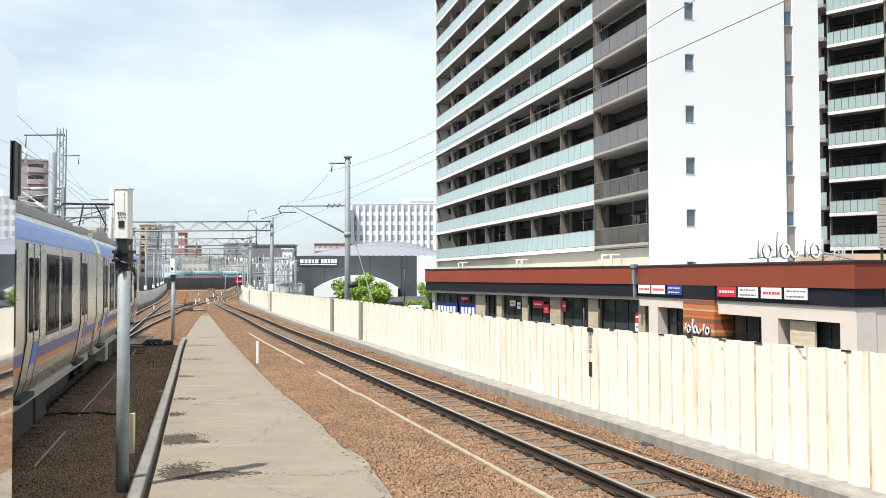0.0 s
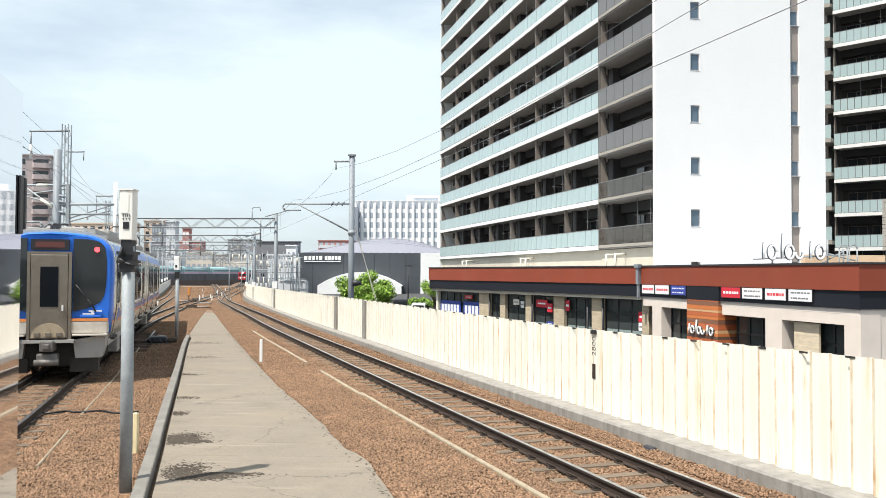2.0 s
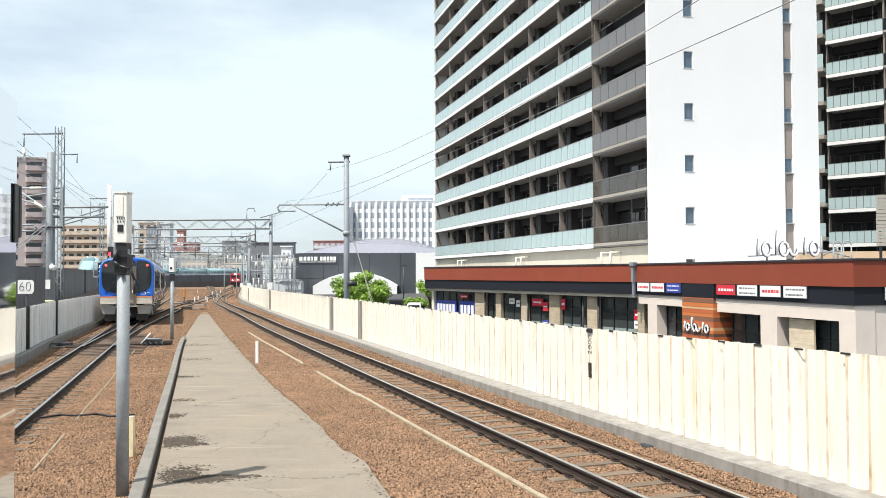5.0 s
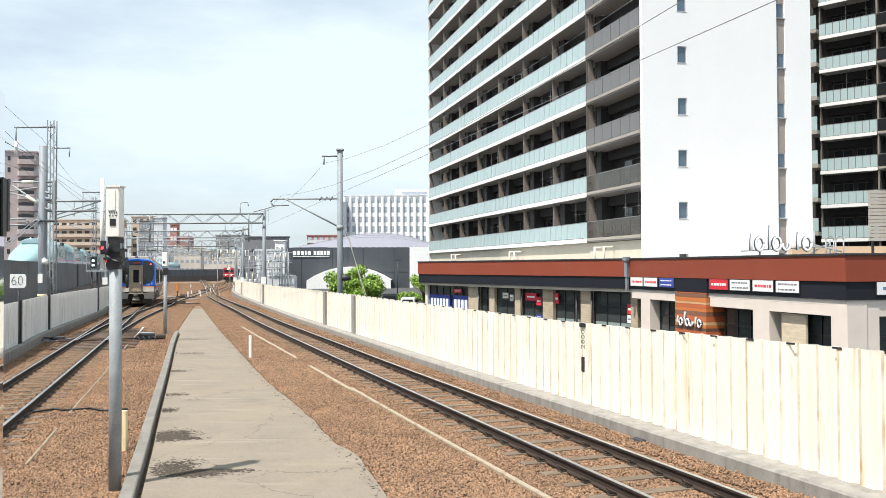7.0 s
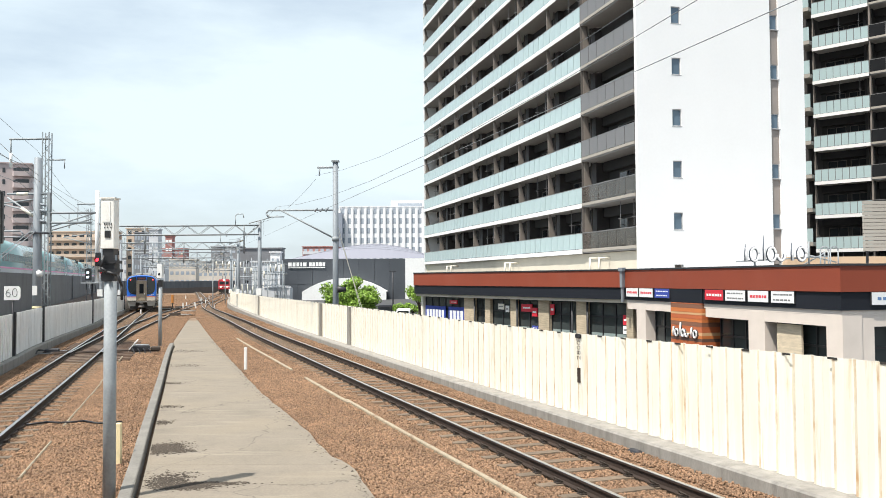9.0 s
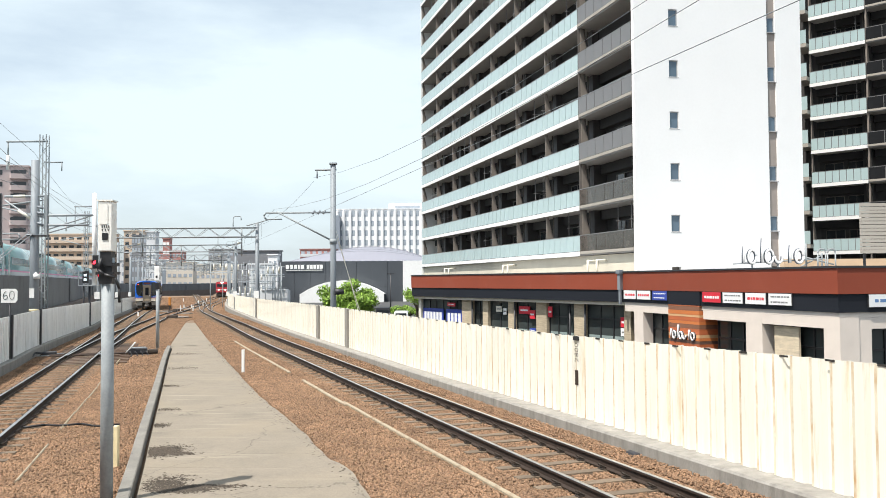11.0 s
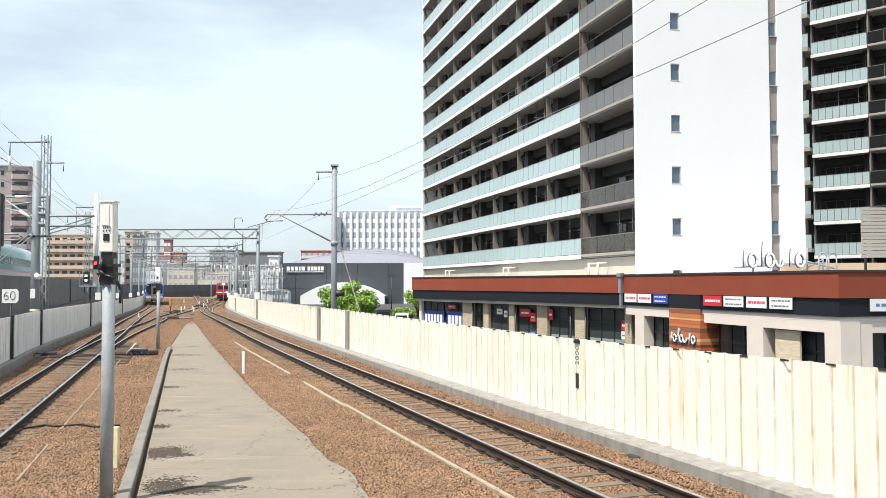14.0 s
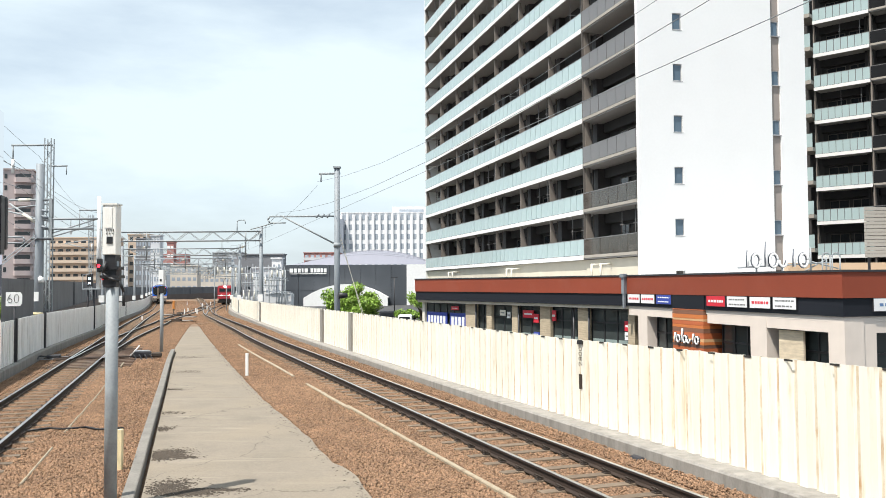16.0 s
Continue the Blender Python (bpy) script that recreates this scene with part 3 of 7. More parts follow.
def tower_main():
    t = empty("apartment_tower", pose(11.22, 48.6, 0, 0, 0, 15.27), "white high-rise apartment block with green glass balconies", "apartment building")
    L, W, top = 50.9, 11.34, 37.2
    z0, fl = 4.26, 11
    part("core", boxes((2.0, W - 0.02, 0.3, L - 0.05, STREET, top)), TAUPE, t)
    # white gable with two columns of windows
    bm = bmesh.new()
    xs = [0.0, 2.26, 2.86, 8.95, 9.55, W]
    for a, b in ((0, 1), (2, 3), (4, 5)):
        box(bm, xs[a], xs[b], 0.0, 0.3, 3.0, top)
    for k in range(-1, 10):
        wb, wt = 5.45 + FH * k, 6.45 + FH * k
        box(bm, xs[1], xs[2], 0.0, 0.3, wt, wt + FH - 1.0)
    part("gable_wall", bm, TWHITE, t, "plain white tiled gable wall")
    # lighter copy of the taupe, with the light on the gable put into it
    taupe_lit = mat("mid_taupe_panel", (0.30, 0.26, 0.235), 0.6, var=0.08)
    for k in range(-1, 10):
        part("strip_panel", boxes((xs[3], xs[4], 0.10, 0.32, 6.48 + FH * k, 5.56 + FH * (k + 1))), taupe_lit, t, "taupe panel between windows")
    for k in range(0, 10):
        for xa, xb, wb, wt, d in ((xs[1], xs[2], 5.45, 6.45, 0.06), (xs[3], xs[4], 5.56, 6.48, 0.12)):
            zb, zt = wb + FH * k, wt + FH * k
            w = part("window", boxes((xa, xa + 0.05, d, d + 0.1, zb, zt), (xb - 0.05, xb, d, d + 0.1, zb, zt), (xa + 0.05, xb - 0.05, d, d + 0.1, zb, zb + 0.05), (xa + 0.05, xb - 0.05, d, d + 0.1, zt - 0.05, zt), (xa - 0.03, xb + 0.03, -0.015, d, zb - 0.04, zb - 0.003)), FRAME, t)
            part("pane", boxes((xa + 0.05, xb - 0.05, d + 0.04, d + 0.06, zb + 0.05, zt - 0.05)), BLUEGLASS, w)
    balcony_front(t, 7.67, L, z0, fl, 6.18, GREENGLASS)
    balcony_front(t, 0.32, 7.6, z0, fl, 6.4, GREYPANEL, solid=True, low=BROWNGLASS)
    part("joint_pier", boxes((-0.02, 0.5, 7.61, 7.66, z0, top)), TAUPE, t)
    part("end_fin", boxes((0.0, 2.0, L + 0.002, L + 0.2, 3.0, top)), SLABW, t)
    part("base_wall", boxes((0.25, 2.0, 0.31, L, 2.9, z0 - 0.004)), BEIGE, t, "beige rendered base wall")
    # stand pipes on the low roof
    for y in (4.2, 5.5, 20.5, 21.7, 38.0, 39.5):
        part("vent_pipe", rods(((-0.5, y, 2.9), (-0.5, y, 3.95), 0.07), ((-0.5, y, 3.9), (0.2, y, 3.9), 0.06)), CREAM, t)
    return t


tower_main()


def tower_wing():
    t = empty("apartment_tower", pose(50.0, 59.5, 0, 0, 0, 45.1), "dark high-rise wing with rows of green glass balconies", "apartment building")
    L, z0, fl = 23.4, 1.75, 11
    part("core", boxes((2.0, 14, 0, L + 5.0, STREET, 36.5)), PIERDARK, t)
    balcony_front(t, 18.6, L, z0, fl, 4.8, GREENGLASS, pane=0.62)
    balcony_front(t, 0.0, 18.55, z0, fl, 5.7, SMOKED_PANEL, solid=True)
    for k in range(fl):
        z = z0 + FH * k
        for q in range(2):
            part("balustrade_pane", boxes((-0.62 + 0.02, -0.59 + 0.02, L + 0.02 + 0.62 * q, L + 0.60 + 0.62 * q, z + 0.95, z + 2.15)), GREENGLASS, t)
        part("balcony_slab", boxes((-0.62, 2.0, L + 0.01, L + 1.3, z + 0.6, z + 0.93)), GREYBEIGE, t)
    return t


tower_wing()

# ---- shopping arcade ----
RED = mat("red_brown_fascia", (0.245, 0.054, 0.028), 0.6, spec=0.3, metal=0.0, var=0.1, scale=0.7, bump=0.03, dirt=(0.27, 0.08, 0.05), dirt_amt=0.4, dirt_scale=0.5)
NAVY = mat("charcoal_fascia", (0.013, 0.015, 0.021), 0.6, spec=0.25, var=0.12, scale=0.8, bump=0.03)
PINKSTONE = mat("pale_column_tile", (0.71, 0.625, 0.555), 0.6, var=0.08, scale=1.5, bump=0.04)
ROOFGREY = mat("flat_roof", (0.3, 0.3, 0.3), 0.9, var=0.15, scale=0.5, bump=0.1)


def prism(bm, pts, z0, z1, mi=0):
    lo = [bm.verts.new((x, y, z0)) for x, y in pts]
    hi = [bm.verts.new((x, y, z1)) for x, y in pts]
    n = len(pts)
    for i in range(n):
        bm.faces.new((lo[i], lo[(i + 1) % n], hi[(i + 1) % n], hi[i])).material_index = mi
    bm.faces.new(hi).material_index = mi
    bm.faces.new(lo[::-1]).material_index = mi


MA, MB, MC, ME = Vector((9.07, 42.0)), Vector((-2.1, 61.8)), Vector((12.87, 27.5)), Vector((30.0, 31.9))


def outset(d):
    """The arcade's front line from its far end round the bend to the near corner and along the near end, moved d outwards."""
    pts = [MB, MA, MC, ME]
    out = []
    for i, p in enumerate(pts):
        ns = []
        if i:
            e = (p - pts[i - 1]).normalized()
            ns.append(Vector((e.y, -e.x)))
        if i < 3:
            e = (pts[i + 1] - p).normalized()
            ns.append(Vector((e.y, -e.x)))
        n = sum(ns, Vector((0, 0))).normalized()
        k = n.dot(ns[0])
        out.append(p + n * (-d / k) * -1)
    return out


def band(d0, d1, z0, z1, segs=(0, 1, 2)):
    a, b = outset(d0), outset(d1)
    bm = bmesh.new()
    for i in segs:
        prism(bm, [tuple(a[i]), tuple(b[i]), tuple(b[i + 1]), tuple(a[i + 1])][::-1], z0, z1)
    bmesh.ops.recalc_face_normals(bm, faces=bm.faces)
    return bm
arc = empty("shopping_arcade", label="low shopping arcade with red-brown and charcoal fascia", category="shop building")
roof_pts = [tuple(p) for p in outset(-0.4)] + [(30, 70), (14, 92)]
bm = bmesh.new()
prism(bm, roof_pts, 2.55, 2.9)
bmesh.ops.recalc_face_normals(bm, faces=bm.faces)
part("roof", bm, ROOFGREY, arc)
for run in range(3):
    part("red_fascia", band(-0.3, 0.12, 2.2, 3.05, (run,)), RED, arc, "red-brown metal fascia")
    part("roof_coping", band(-0.32, 0.16, 3.05, 3.12, (run,)), DARKSTEEL, arc)
    part("dark_fascia", band(-0.3, 0.06, 1.6, 2.198, (run,)), NAVY, arc, "charcoal fascia band")
    part("soffit", band(-3.2, -0.004 if run else -0.1, 1.42, 1.598, (run,)), PINKSTONE if run else BEIGE, arc)
    part("shop_wall", band(-3.6, -3.2, STREET, 1.42, (run,)), SHADEWALL, arc)


def along(i, s, d, z=0.0):
    """A place s metres along the front's run i, d metres out of it."""
    p, q = outset(0)[i], outset(0)[i + 1]
    e = (q - p).normalized()
    n = Vector((e.y, -e.x))
    v = p + e * s + n * d
    return Matrix.Translation((v.x, v.y, z)) @ Matrix.Rotation(math.atan2(e.y, e.x), 4, "Z")


# ---- suburban train ----
STEEL = mat("brushed_train_steel", (0.62, 0.60, 0.56), 0.27, metal=0.82, var=0.1, scale=1.2, fine=30, bump=0.02, dirt=(0.38, 0.30, 0.22), dirt_amt=0.5, dirt_scale=1.2, stretch=(0.3, 0.3, 1))
TBLUE = mat("blue_train_paint", (0.018, 0.15, 0.66), 0.3, var=0.06, scale=2, bump=0.02)
TLILAC = mat("lilac_train_band", (0.24, 0.36, 0.74), 0.4, var=0.1, scale=3, bump=0.02)
TINDIGO = mat("indigo_train_band", (0.13, 0.12, 0.33), 0.4, var=0.15, scale=2, bump=0.02)
TORANGE = mat("orange_train_band", (0.75, 0.27, 0.08), 0.4, var=0.1, scale=3, bump=0.02)
TGREY = mat("grey_train_skirt", (0.36, 0.35, 0.33), 0.5, var=0.12, scale=2, bump=0.04, dirt=(0.25, 0.2, 0.16), dirt_amt=0.6, dirt_scale=1.5)
ROOFSTEEL = mat("train_roof", (0.36, 0.35, 0.34), 0.7, var=0.2, scale=2, bump=0.05)
UNDER = mat("underframe", (0.03, 0.027, 0.024), 0.8, var=0.3, scale=3, bump=0.1)
DOORSTEEL = mat("grimy_door_steel", (0.24, 0.205, 0.165), 0.35, metal=0.6, var=0.15, scale=2, fine=30, bump=0.03, dirt=(0.16, 0.12, 0.09), dirt_amt=0.6, dirt_scale=1.6)
APRON = mat("pale_apron_paint", (0.56, 0.52, 0.46), 0.45, var=0.1, scale=2, bump=0.03, dirt=(0.32, 0.23, 0.14), dirt_amt=0.6, dirt_scale=2.0)
COVER = mat("tan_coupling_cover", (0.36, 0.29, 0.2), 0.6, var=0.2, scale=4, bump=0.05)
TAIL = glow("tail_light", (1.0, 0.05, 0.06), 3.0)


TRAINGLASS = glass("dark_train_glass", (0.012, 0.014, 0.017), 0.05, 1.0, 0.2)
CABGLASS = glass("smoky_cab_glass", (0.026, 0.030, 0.032), 0.04, 1.0, 0.5)
TRAINGLASS.node_tree.nodes["Principled BSDF"].inputs["IOR"].default_value = 1.05


def body_shell(L, prof, y0=0.0):
    bm = bmesh.new()
    a = [bm.verts.new((x, y0, z)) for x, z in prof]
    b = [bm.verts.new((x, y0 + L, z)) for x, z in prof]
    n = len(prof)
    for i in range(n):
        bm.faces.new((a[i], a[(i + 1) % n], b[(i + 1) % n], b[i])).smooth = False
    bm.faces.new(a[::-1])
    bm.faces.new(b)
    bmesh.ops.recalc_face_normals(bm, faces=bm.faces)
    return bm
PROF = [(-1.30, 0.90), (1.30, 0.90), (1.38, 1.15), (1.475, 1.75), (1.475, 3.10), (1.42, 3.28), (1.22, 3.54), (0.8, 3.66), (0, 3.71), (-0.8, 3.66), (-1.22, 3.54), (-1.42, 3.28), (-1.475, 3.10), (-1.475, 1.75), (-1.38, 1.15)]


def side_x(z):
    zs, xs = [0.9, 1.15, 1.75, 3.10, 3.28, 3.54], [1.30, 1.38, 1.475, 1.475, 1.42, 1.22]
    return float(np.interp(z, zs, xs))


def side_patch(bm, sgn, y0, y1, z0, z1, out, n=4, mi=0):
    """A thin plate following the bowed side of the car."""
    zs = sorted({z0, z1, *[z for z in (1.15, 1.75, 3.10, 3.28) if z0 < z < z1]})
    ring = []
    for z in zs:
        x = sgn * (side_x(z) + out)
        ring.append((bm.verts.new((x, y0, z)), bm.verts.new((x, y1, z))))
    inn = [(bm.verts.new((sgn * (side_x(z) - 0.02), y0, z)), bm.verts.new((sgn * (side_x(z) - 0.02), y1, z))) for z in zs]
    fs = []
    for (a, b), (c, d) in zip(ring, ring[1:]):
        fs.append(bm.faces.new((a, b, d, c)))
    for q in (0, 1):
        for i in range(len(zs) - 1):
            fs.append(bm.faces.new((ring[i][q], ring[i + 1][q], inn[i + 1][q], inn[i][q])))
    fs.append(bm.faces.new((ring[-1][0], ring[-1][1], inn[-1][1], inn[-1][0])))
    fs.append(bm.faces.new((ring[0][0], ring[0][1], inn[0][1], inn[0][0])))
    for f in fs:
        f.material_index = mi


def rail_car(cab, pant):
    """A car; y = 0 is its near end, the cab if it has one."""
    c = empty("train_car", label="stainless commuter train car with blue cab and orange band" if cab else "stainless commuter train car with lilac and orange bands", category="train car", group="suburban train")
    L = 14.2
    part("body", body_shell(L - (0.55 if cab else 0), PROF, 0.55 if cab else 0), STEEL, c, "ribless stainless body")
    # roof with gutters and equipment
    part("roof_cover", boxes((-0.98, 0.98, 0.7, L - 0.1, 3.58, 3.74)), ROOFSTEEL, c)
    bm = boxes((-1.29, -1.19, 0.6, L, 3.47, 3.57), (1.19, 1.29, 0.6, L, 3.47, 3.57))
    part("gutter", bm, ROOFSTEEL, c)
    part("roof_unit", boxes((-0.8, 0.8, 6.2, 9.0, 3.74, 3.96), bev=0.05), ROOFSTEEL, c)
    part("roof_unit", boxes((-0.5, 0.5, 2.4, 3.4, 3.74, 3.86), bev=0.04), ROOFSTEEL, c)
    for sgn in (-1, 1):
        bm = bmesh.new()
        side_patch(bm, sgn, 0.75, L - 0.1, 3.06, 3.36, 0.004)
        part("upper_band", bm, TLILAC, c, "lilac band above the windows")
        for nm, mm, z0, z1, o in (("indigo_band", TINDIGO, 1.42, 1.60, 0.004), ("orange_band", TORANGE, 1.33, 1.418, 0.005)):
            bm = bmesh.new()
            side_patch(bm, sgn, 0.6, L - 0.1, z0, z1, o)
            part(nm, bm, mm, c)
        for yd in (1.35, 6.35, 11.75):
            bm = bmesh.new()
            side_patch(bm, sgn, yd, yd + 0.9, 0.98, 3.03, 0.012)
            d = part("door", bm, STEEL, c, "sliding door")
            for k in (0.1, 0.53):
                bm = bmesh.new()
                side_patch(bm, sgn, yd + k, yd + k + 0.27, 1.85, 2.85, 0.018)
                part("pane", bm, TRAINGLASS, d)
            bm = bmesh.new()
            for q in (yd - 0.05, yd + 0.44, yd + 0.90):
                side_patch(bm, sgn, q, q + 0.035, 0.98, 3.04, 0.016)
            part("door_seal", bm, BLACK, d)
            bm = bmesh.new()
            side_patch(bm, sgn, yd + 0.49, yd + 0.88, 1.38, 1.7, 0.0165)
            part("door_patch", bm, TBLUE, d)
            part("step", boxes((min(sgn * 1.25, sgn * 1.42), max(sgn * 1.25, sgn * 1.42), yd - 0.05, yd + 0.95, 0.88, 0.95)), UNDER, c)
        for yw, w in ((2.95, 1.0), (4.5, 1.05), (7.95, 1.05), (9.4, 1.05)):
            bm = bmesh.new()
            side_patch(bm, sgn, yw - 0.05, yw + w + 0.05, 1.72, 2.93, 0.010)
            wd = part("window", bm, DARKSTEEL, c, "dark frame with a polished sill")
            bm = bmesh.new()
            side_patch(bm, sgn, yw + 0.03, yw + w * 0.62, 1.79, 2.88, 0.016)
            side_patch(bm, sgn, yw + w * 0.70, yw + w - 0.03, 1.79, 2.88, 0.016)
            part("pane", bm, TRAINGLASS, wd)
            bm = bmesh.new()
            side_patch(bm, sgn, yw - 0.08, yw + w + 0.08, 1.66, 1.725, 0.022)
            part("window_sill", bm, WHITE, wd)
        part("side_sill", boxes((min(sgn * 1.22, sgn * 1.33), max(sgn * 1.22, sgn * 1.33), 0.7, L - 0.1, 0.78, 0.92)), TGREY, c)
        for y0, y1 in ((4.3, 5.0), (5.2, 6.3), (6.6, 8.2), (8.4, 9.4)):
            part("underfloor_box", boxes((min(sgn * 0.6, sgn * 1.25), max(sgn * 0.6, sgn * 1.25), y0, y1, 0.28, 0.86), bev=0.03), TGREY if y0 == 4.3 else UNDER, c)
    part("underframe", boxes((-1.1, 1.1, 0.7, L, 0.72, 0.9)), UNDER, c)
    for yb in (2.4, L - 2.4):
        bg_ = part("bogie", boxes((-1.05, -0.85, yb - 1.3, yb + 1.3, 0.35, 0.62), (0.85, 1.05, yb - 1.3, yb + 1.3, 0.35, 0.62), (-0.9, 0.9, yb - 0.2, yb + 0.2, 0.4, 0.72), bev=0.03), UNDER, c)
        for dy in (-0.85, 0.85):
            bm = rods(((-0.8, yb + dy, 0.43), (0.8, yb + dy, 0.43), 0.07))
            for q in (-0.57, 0.57):
                rod(bm, (q - 0.06, yb + dy, 0.43), (q + 0.06, yb + dy, 0.43), 0.43, n=24)
            part("wheelset", bm, UNDER, bg_)
    if cab:
        # blue cab front with a glazed V on each side of the gangway door
        half = [(1.40, 1.12), (1.47, 1.75), (1.48, 2.4), (1.475, 2.95), (1.44, 3.16), (1.36, 3.32), (1.22, 3.45), (1.0, 3.54), (0.6, 3.60), (0.3, 3.62)]
        fp = half + [(0, 3.63)] + [(-a, b) for a, b in half[::-1]]
        bm = bmesh.new()
        r0 = [bm.verts.new((x * 0.95, 0.0 + 0.10 * abs(x) / 1.4, z - 0.05 * (z > 3))) for x, z in fp]
        r1 = [bm.verts.new((x, 0.22 + 0.12 * abs(x) / 1.4, z)) for x, z in fp]
        r2 = [bm.verts.new((x * 1.004, 0.62, z)) for x, z in fp]
        for u, v in ((r0, r1), (r1, r2)):
            for i in range(len(fp)):
                j = (i + 1) % len(fp)
                bm.faces.new((u[i], u[j], v[j], v[i])).smooth = True
        bm.faces.new(r0[::-1])
        bmesh.ops.recalc_face_normals(bm, faces=bm.faces)
        part("cab_front", bm, TBLUE, c, "bright blue cab front")
        part("cab_apron", boxes((-1.39, 1.39, -0.03, 0.6, 1.14, 1.455), bev=0.03), APRON, c, "grimy pale grey apron")
        part("orange_stripe", boxes((-1.385, 1.385, -0.035, 0.14, 1.458, 1.525)), TORANGE, c)
        part("headboard", boxes((-0.45, 0.45, -0.02, 0.2, 3.18, 3.44)), BLACK, c)
        part("destination_display", boxes((-0.34, 0.34, -0.03, 0.0, 3.24, 3.38)), glow("amber_display", (0.10, 0.03, 0.025), 0.12), c)
        d = part("gangway_door", boxes((-0.44, 0.44, -0.07, 0.1, 1.02, 3.08), bev=0.03), DOORSTEEL, c, "grimy stainless gangway door")
        part("door_frame", boxes((-0.52, -0.445, -0.06, 0.12, 1.0, 3.14), (0.445, 0.52, -0.06, 0.12, 1.0, 3.14), (-0.445, 0.445, -0.06, 0.12, 3.085, 3.14)), DOORSTEEL, c)
        part("pane", boxes((-0.21, 0.21, -0.085, -0.06, 1.82, 2.78)), TRAINGLASS, d)
        part("handle", boxes((0.3, 0.34, -0.11, -0.07, 1.72, 1.86)), WHITE, d)
        bm = bmesh.new()
        disc = [(0.40 * math.cos(a), 1.06 + 0.36 * math.sin(a)) for a in [math.pi * i / 14 for i in range(15)]]
        f0, f1 = [bm.verts.new((x, -0.115, z)) for x, z in disc], [bm.verts.new((x, -0.06, z)) for x, z in disc]
        bm.faces.new(f0)
        for i in range(15):
            bm.faces.new((f0[i], f0[(i + 1) % 15], f1[(i + 1) % 15], f1[i]))
        bmesh.ops.recalc_face_normals(bm, faces=bm.faces)
        cc = part("coupling_cover", bm, COVER, c, "brown half-round gangway hinge plate")
        for q in (-0.26, 0.0, 0.26):
            part("lug", boxes((q - 0.07, q + 0.07, -0.17, -0.112, 1.07, 1.19), bev=0.02), DOORSTEEL, cc)
        for q in (-1, 1):
            part("apron_lip", boxes((min(q * 0.55, q * 1.38), max(q * 0.55, q * 1.38), -0.13, 0.1, 1.085, 1.135), bev=0.012), APRON, c)
            part("front_step", boxes((min(q * 0.72, q * 1.22), max(q * 0.72, q * 1.22), -0.02, 0.05, 1.545, 1.60), bev=0.01), TBLUE, c)
        # dark block added to stand in for shade in the gap behind the coupler
        part("coupler_recess", boxes((-0.95, 0.95, 0.28, 0.6, 0.3, 1.1)), UNDER, c)
        part("threshold", boxes((-0.6, 0.6, -0.16, 0.1, 0.92, 1.0)), TGREY, c)
        for sgn in (-1, 1):
            pts = [(0.54, 1.70), (1.0, 1.80), (1.27, 1.98), (1.34, 2.4), (1.34, 3.0), (1.27, 3.36), (0.95, 3.45), (0.54, 3.46)]
            for _ in range(2):
                cut = [pts[0]]
                for (xa, za), (xb, zb) in zip(pts, pts[1:]):
                    cut += [(xa * 0.75 + xb * 0.25, za * 0.75 + zb * 0.25), (xa * 0.25 + xb * 0.75, za * 0.25 + zb * 0.75)]
                pts = cut + [pts[-1]]
            bm = bmesh.new()
            f0 = [bm.verts.new((sgn * x, -0.012 + 0.105 * x / 1.4, z)) for x, z in pts]
            f1 = [bm.verts.new((sgn * x * 0.99, 0.1 + 0.105 * x / 1.4, z)) for x, z in pts]
            bm.faces.new(f0)
            for i in range(len(pts)):
                j = (i + 1) % len(pts)
                bm.faces.new((f0[i], f0[j], f1[j], f1[i]))
            bmesh.ops.recalc_face_normals(bm, faces=bm.faces)
            g = part("windscreen", bm, CABGLASS, c, "dark wrap-round windscreen")
            bm = bmesh.new()
            rod(bm, (sgn * 1.1, 0.04, 3.2), (sgn * 1.1, 0.085, 3.2), 0.065, n=16)
            part("tail_lamp", bm, TAIL, g, "lit red tail lamp")
            bm = rods(((sgn * 0.62, -0.06, 2.35), (sgn * 1.06, 0.0, 1.78), 0.014), ((sgn * 0.9, -0.03, 2.0), (sgn * 1.1, 0.02, 1.68), 0.02))
            part("wiper", bm, BLACK, g)
            part("cab_lettering", boxes((sgn * 0.95 - 0.22, sgn * 0.95 + 0.22, 0.035, 0.06, 1.56, 1.60)), WHITE, c) if sgn > 0 else None
            part("cab_emblem", boxes((0.78, 1.06, 0.02, 0.06, 1.62, 1.65), (0.92, 1.24, 0.03, 0.07, 1.69, 1.72), (0.98, 1.04, 0.03, 0.06, 1.65, 1.69)), WHITE, c) if sgn > 0 else None
            # skirt to each side of the coupler
            sk = bmesh.new()
            q = [(0.56, 0.98), (1.34, 1.10), (1.30, 0.72), (1.24, 0.52), (0.62, 0.52)]
            a = [sk.verts.new((sgn * x, 0.05, z)) for x, z in q]
            b2 = [sk.verts.new((sgn * x, 0.65, z)) for x, z in q]
            sk.faces.new(a)
            sk.faces.new(b2[::-1])
            for i in range(5):
                sk.faces.new((a[i], a[(i + 1) % 5], b2[(i + 1) % 5], b2[i]))
            bmesh.ops.recalc_face_normals(sk, faces=sk.faces)
            part("skirt", sk, TGREY, c, "grime-stained grey skirt")
            part("snow_guard", boxes((min(sgn * 0.5, sgn * 1.16), max(sgn * 0.5, sgn * 1.16), 0.1, 0.5, 0.16, 0.515)), UNDER, c)
        bm = boxes((-0.16, 0.16, -0.38, 0.2, 0.72, 0.98), (-0.24, 0.24, -0.30, 0.1, 0.40, 0.66), (-0.08, 0.08, -0.45, -0.3, 0.78, 0.92), bev=0.03)
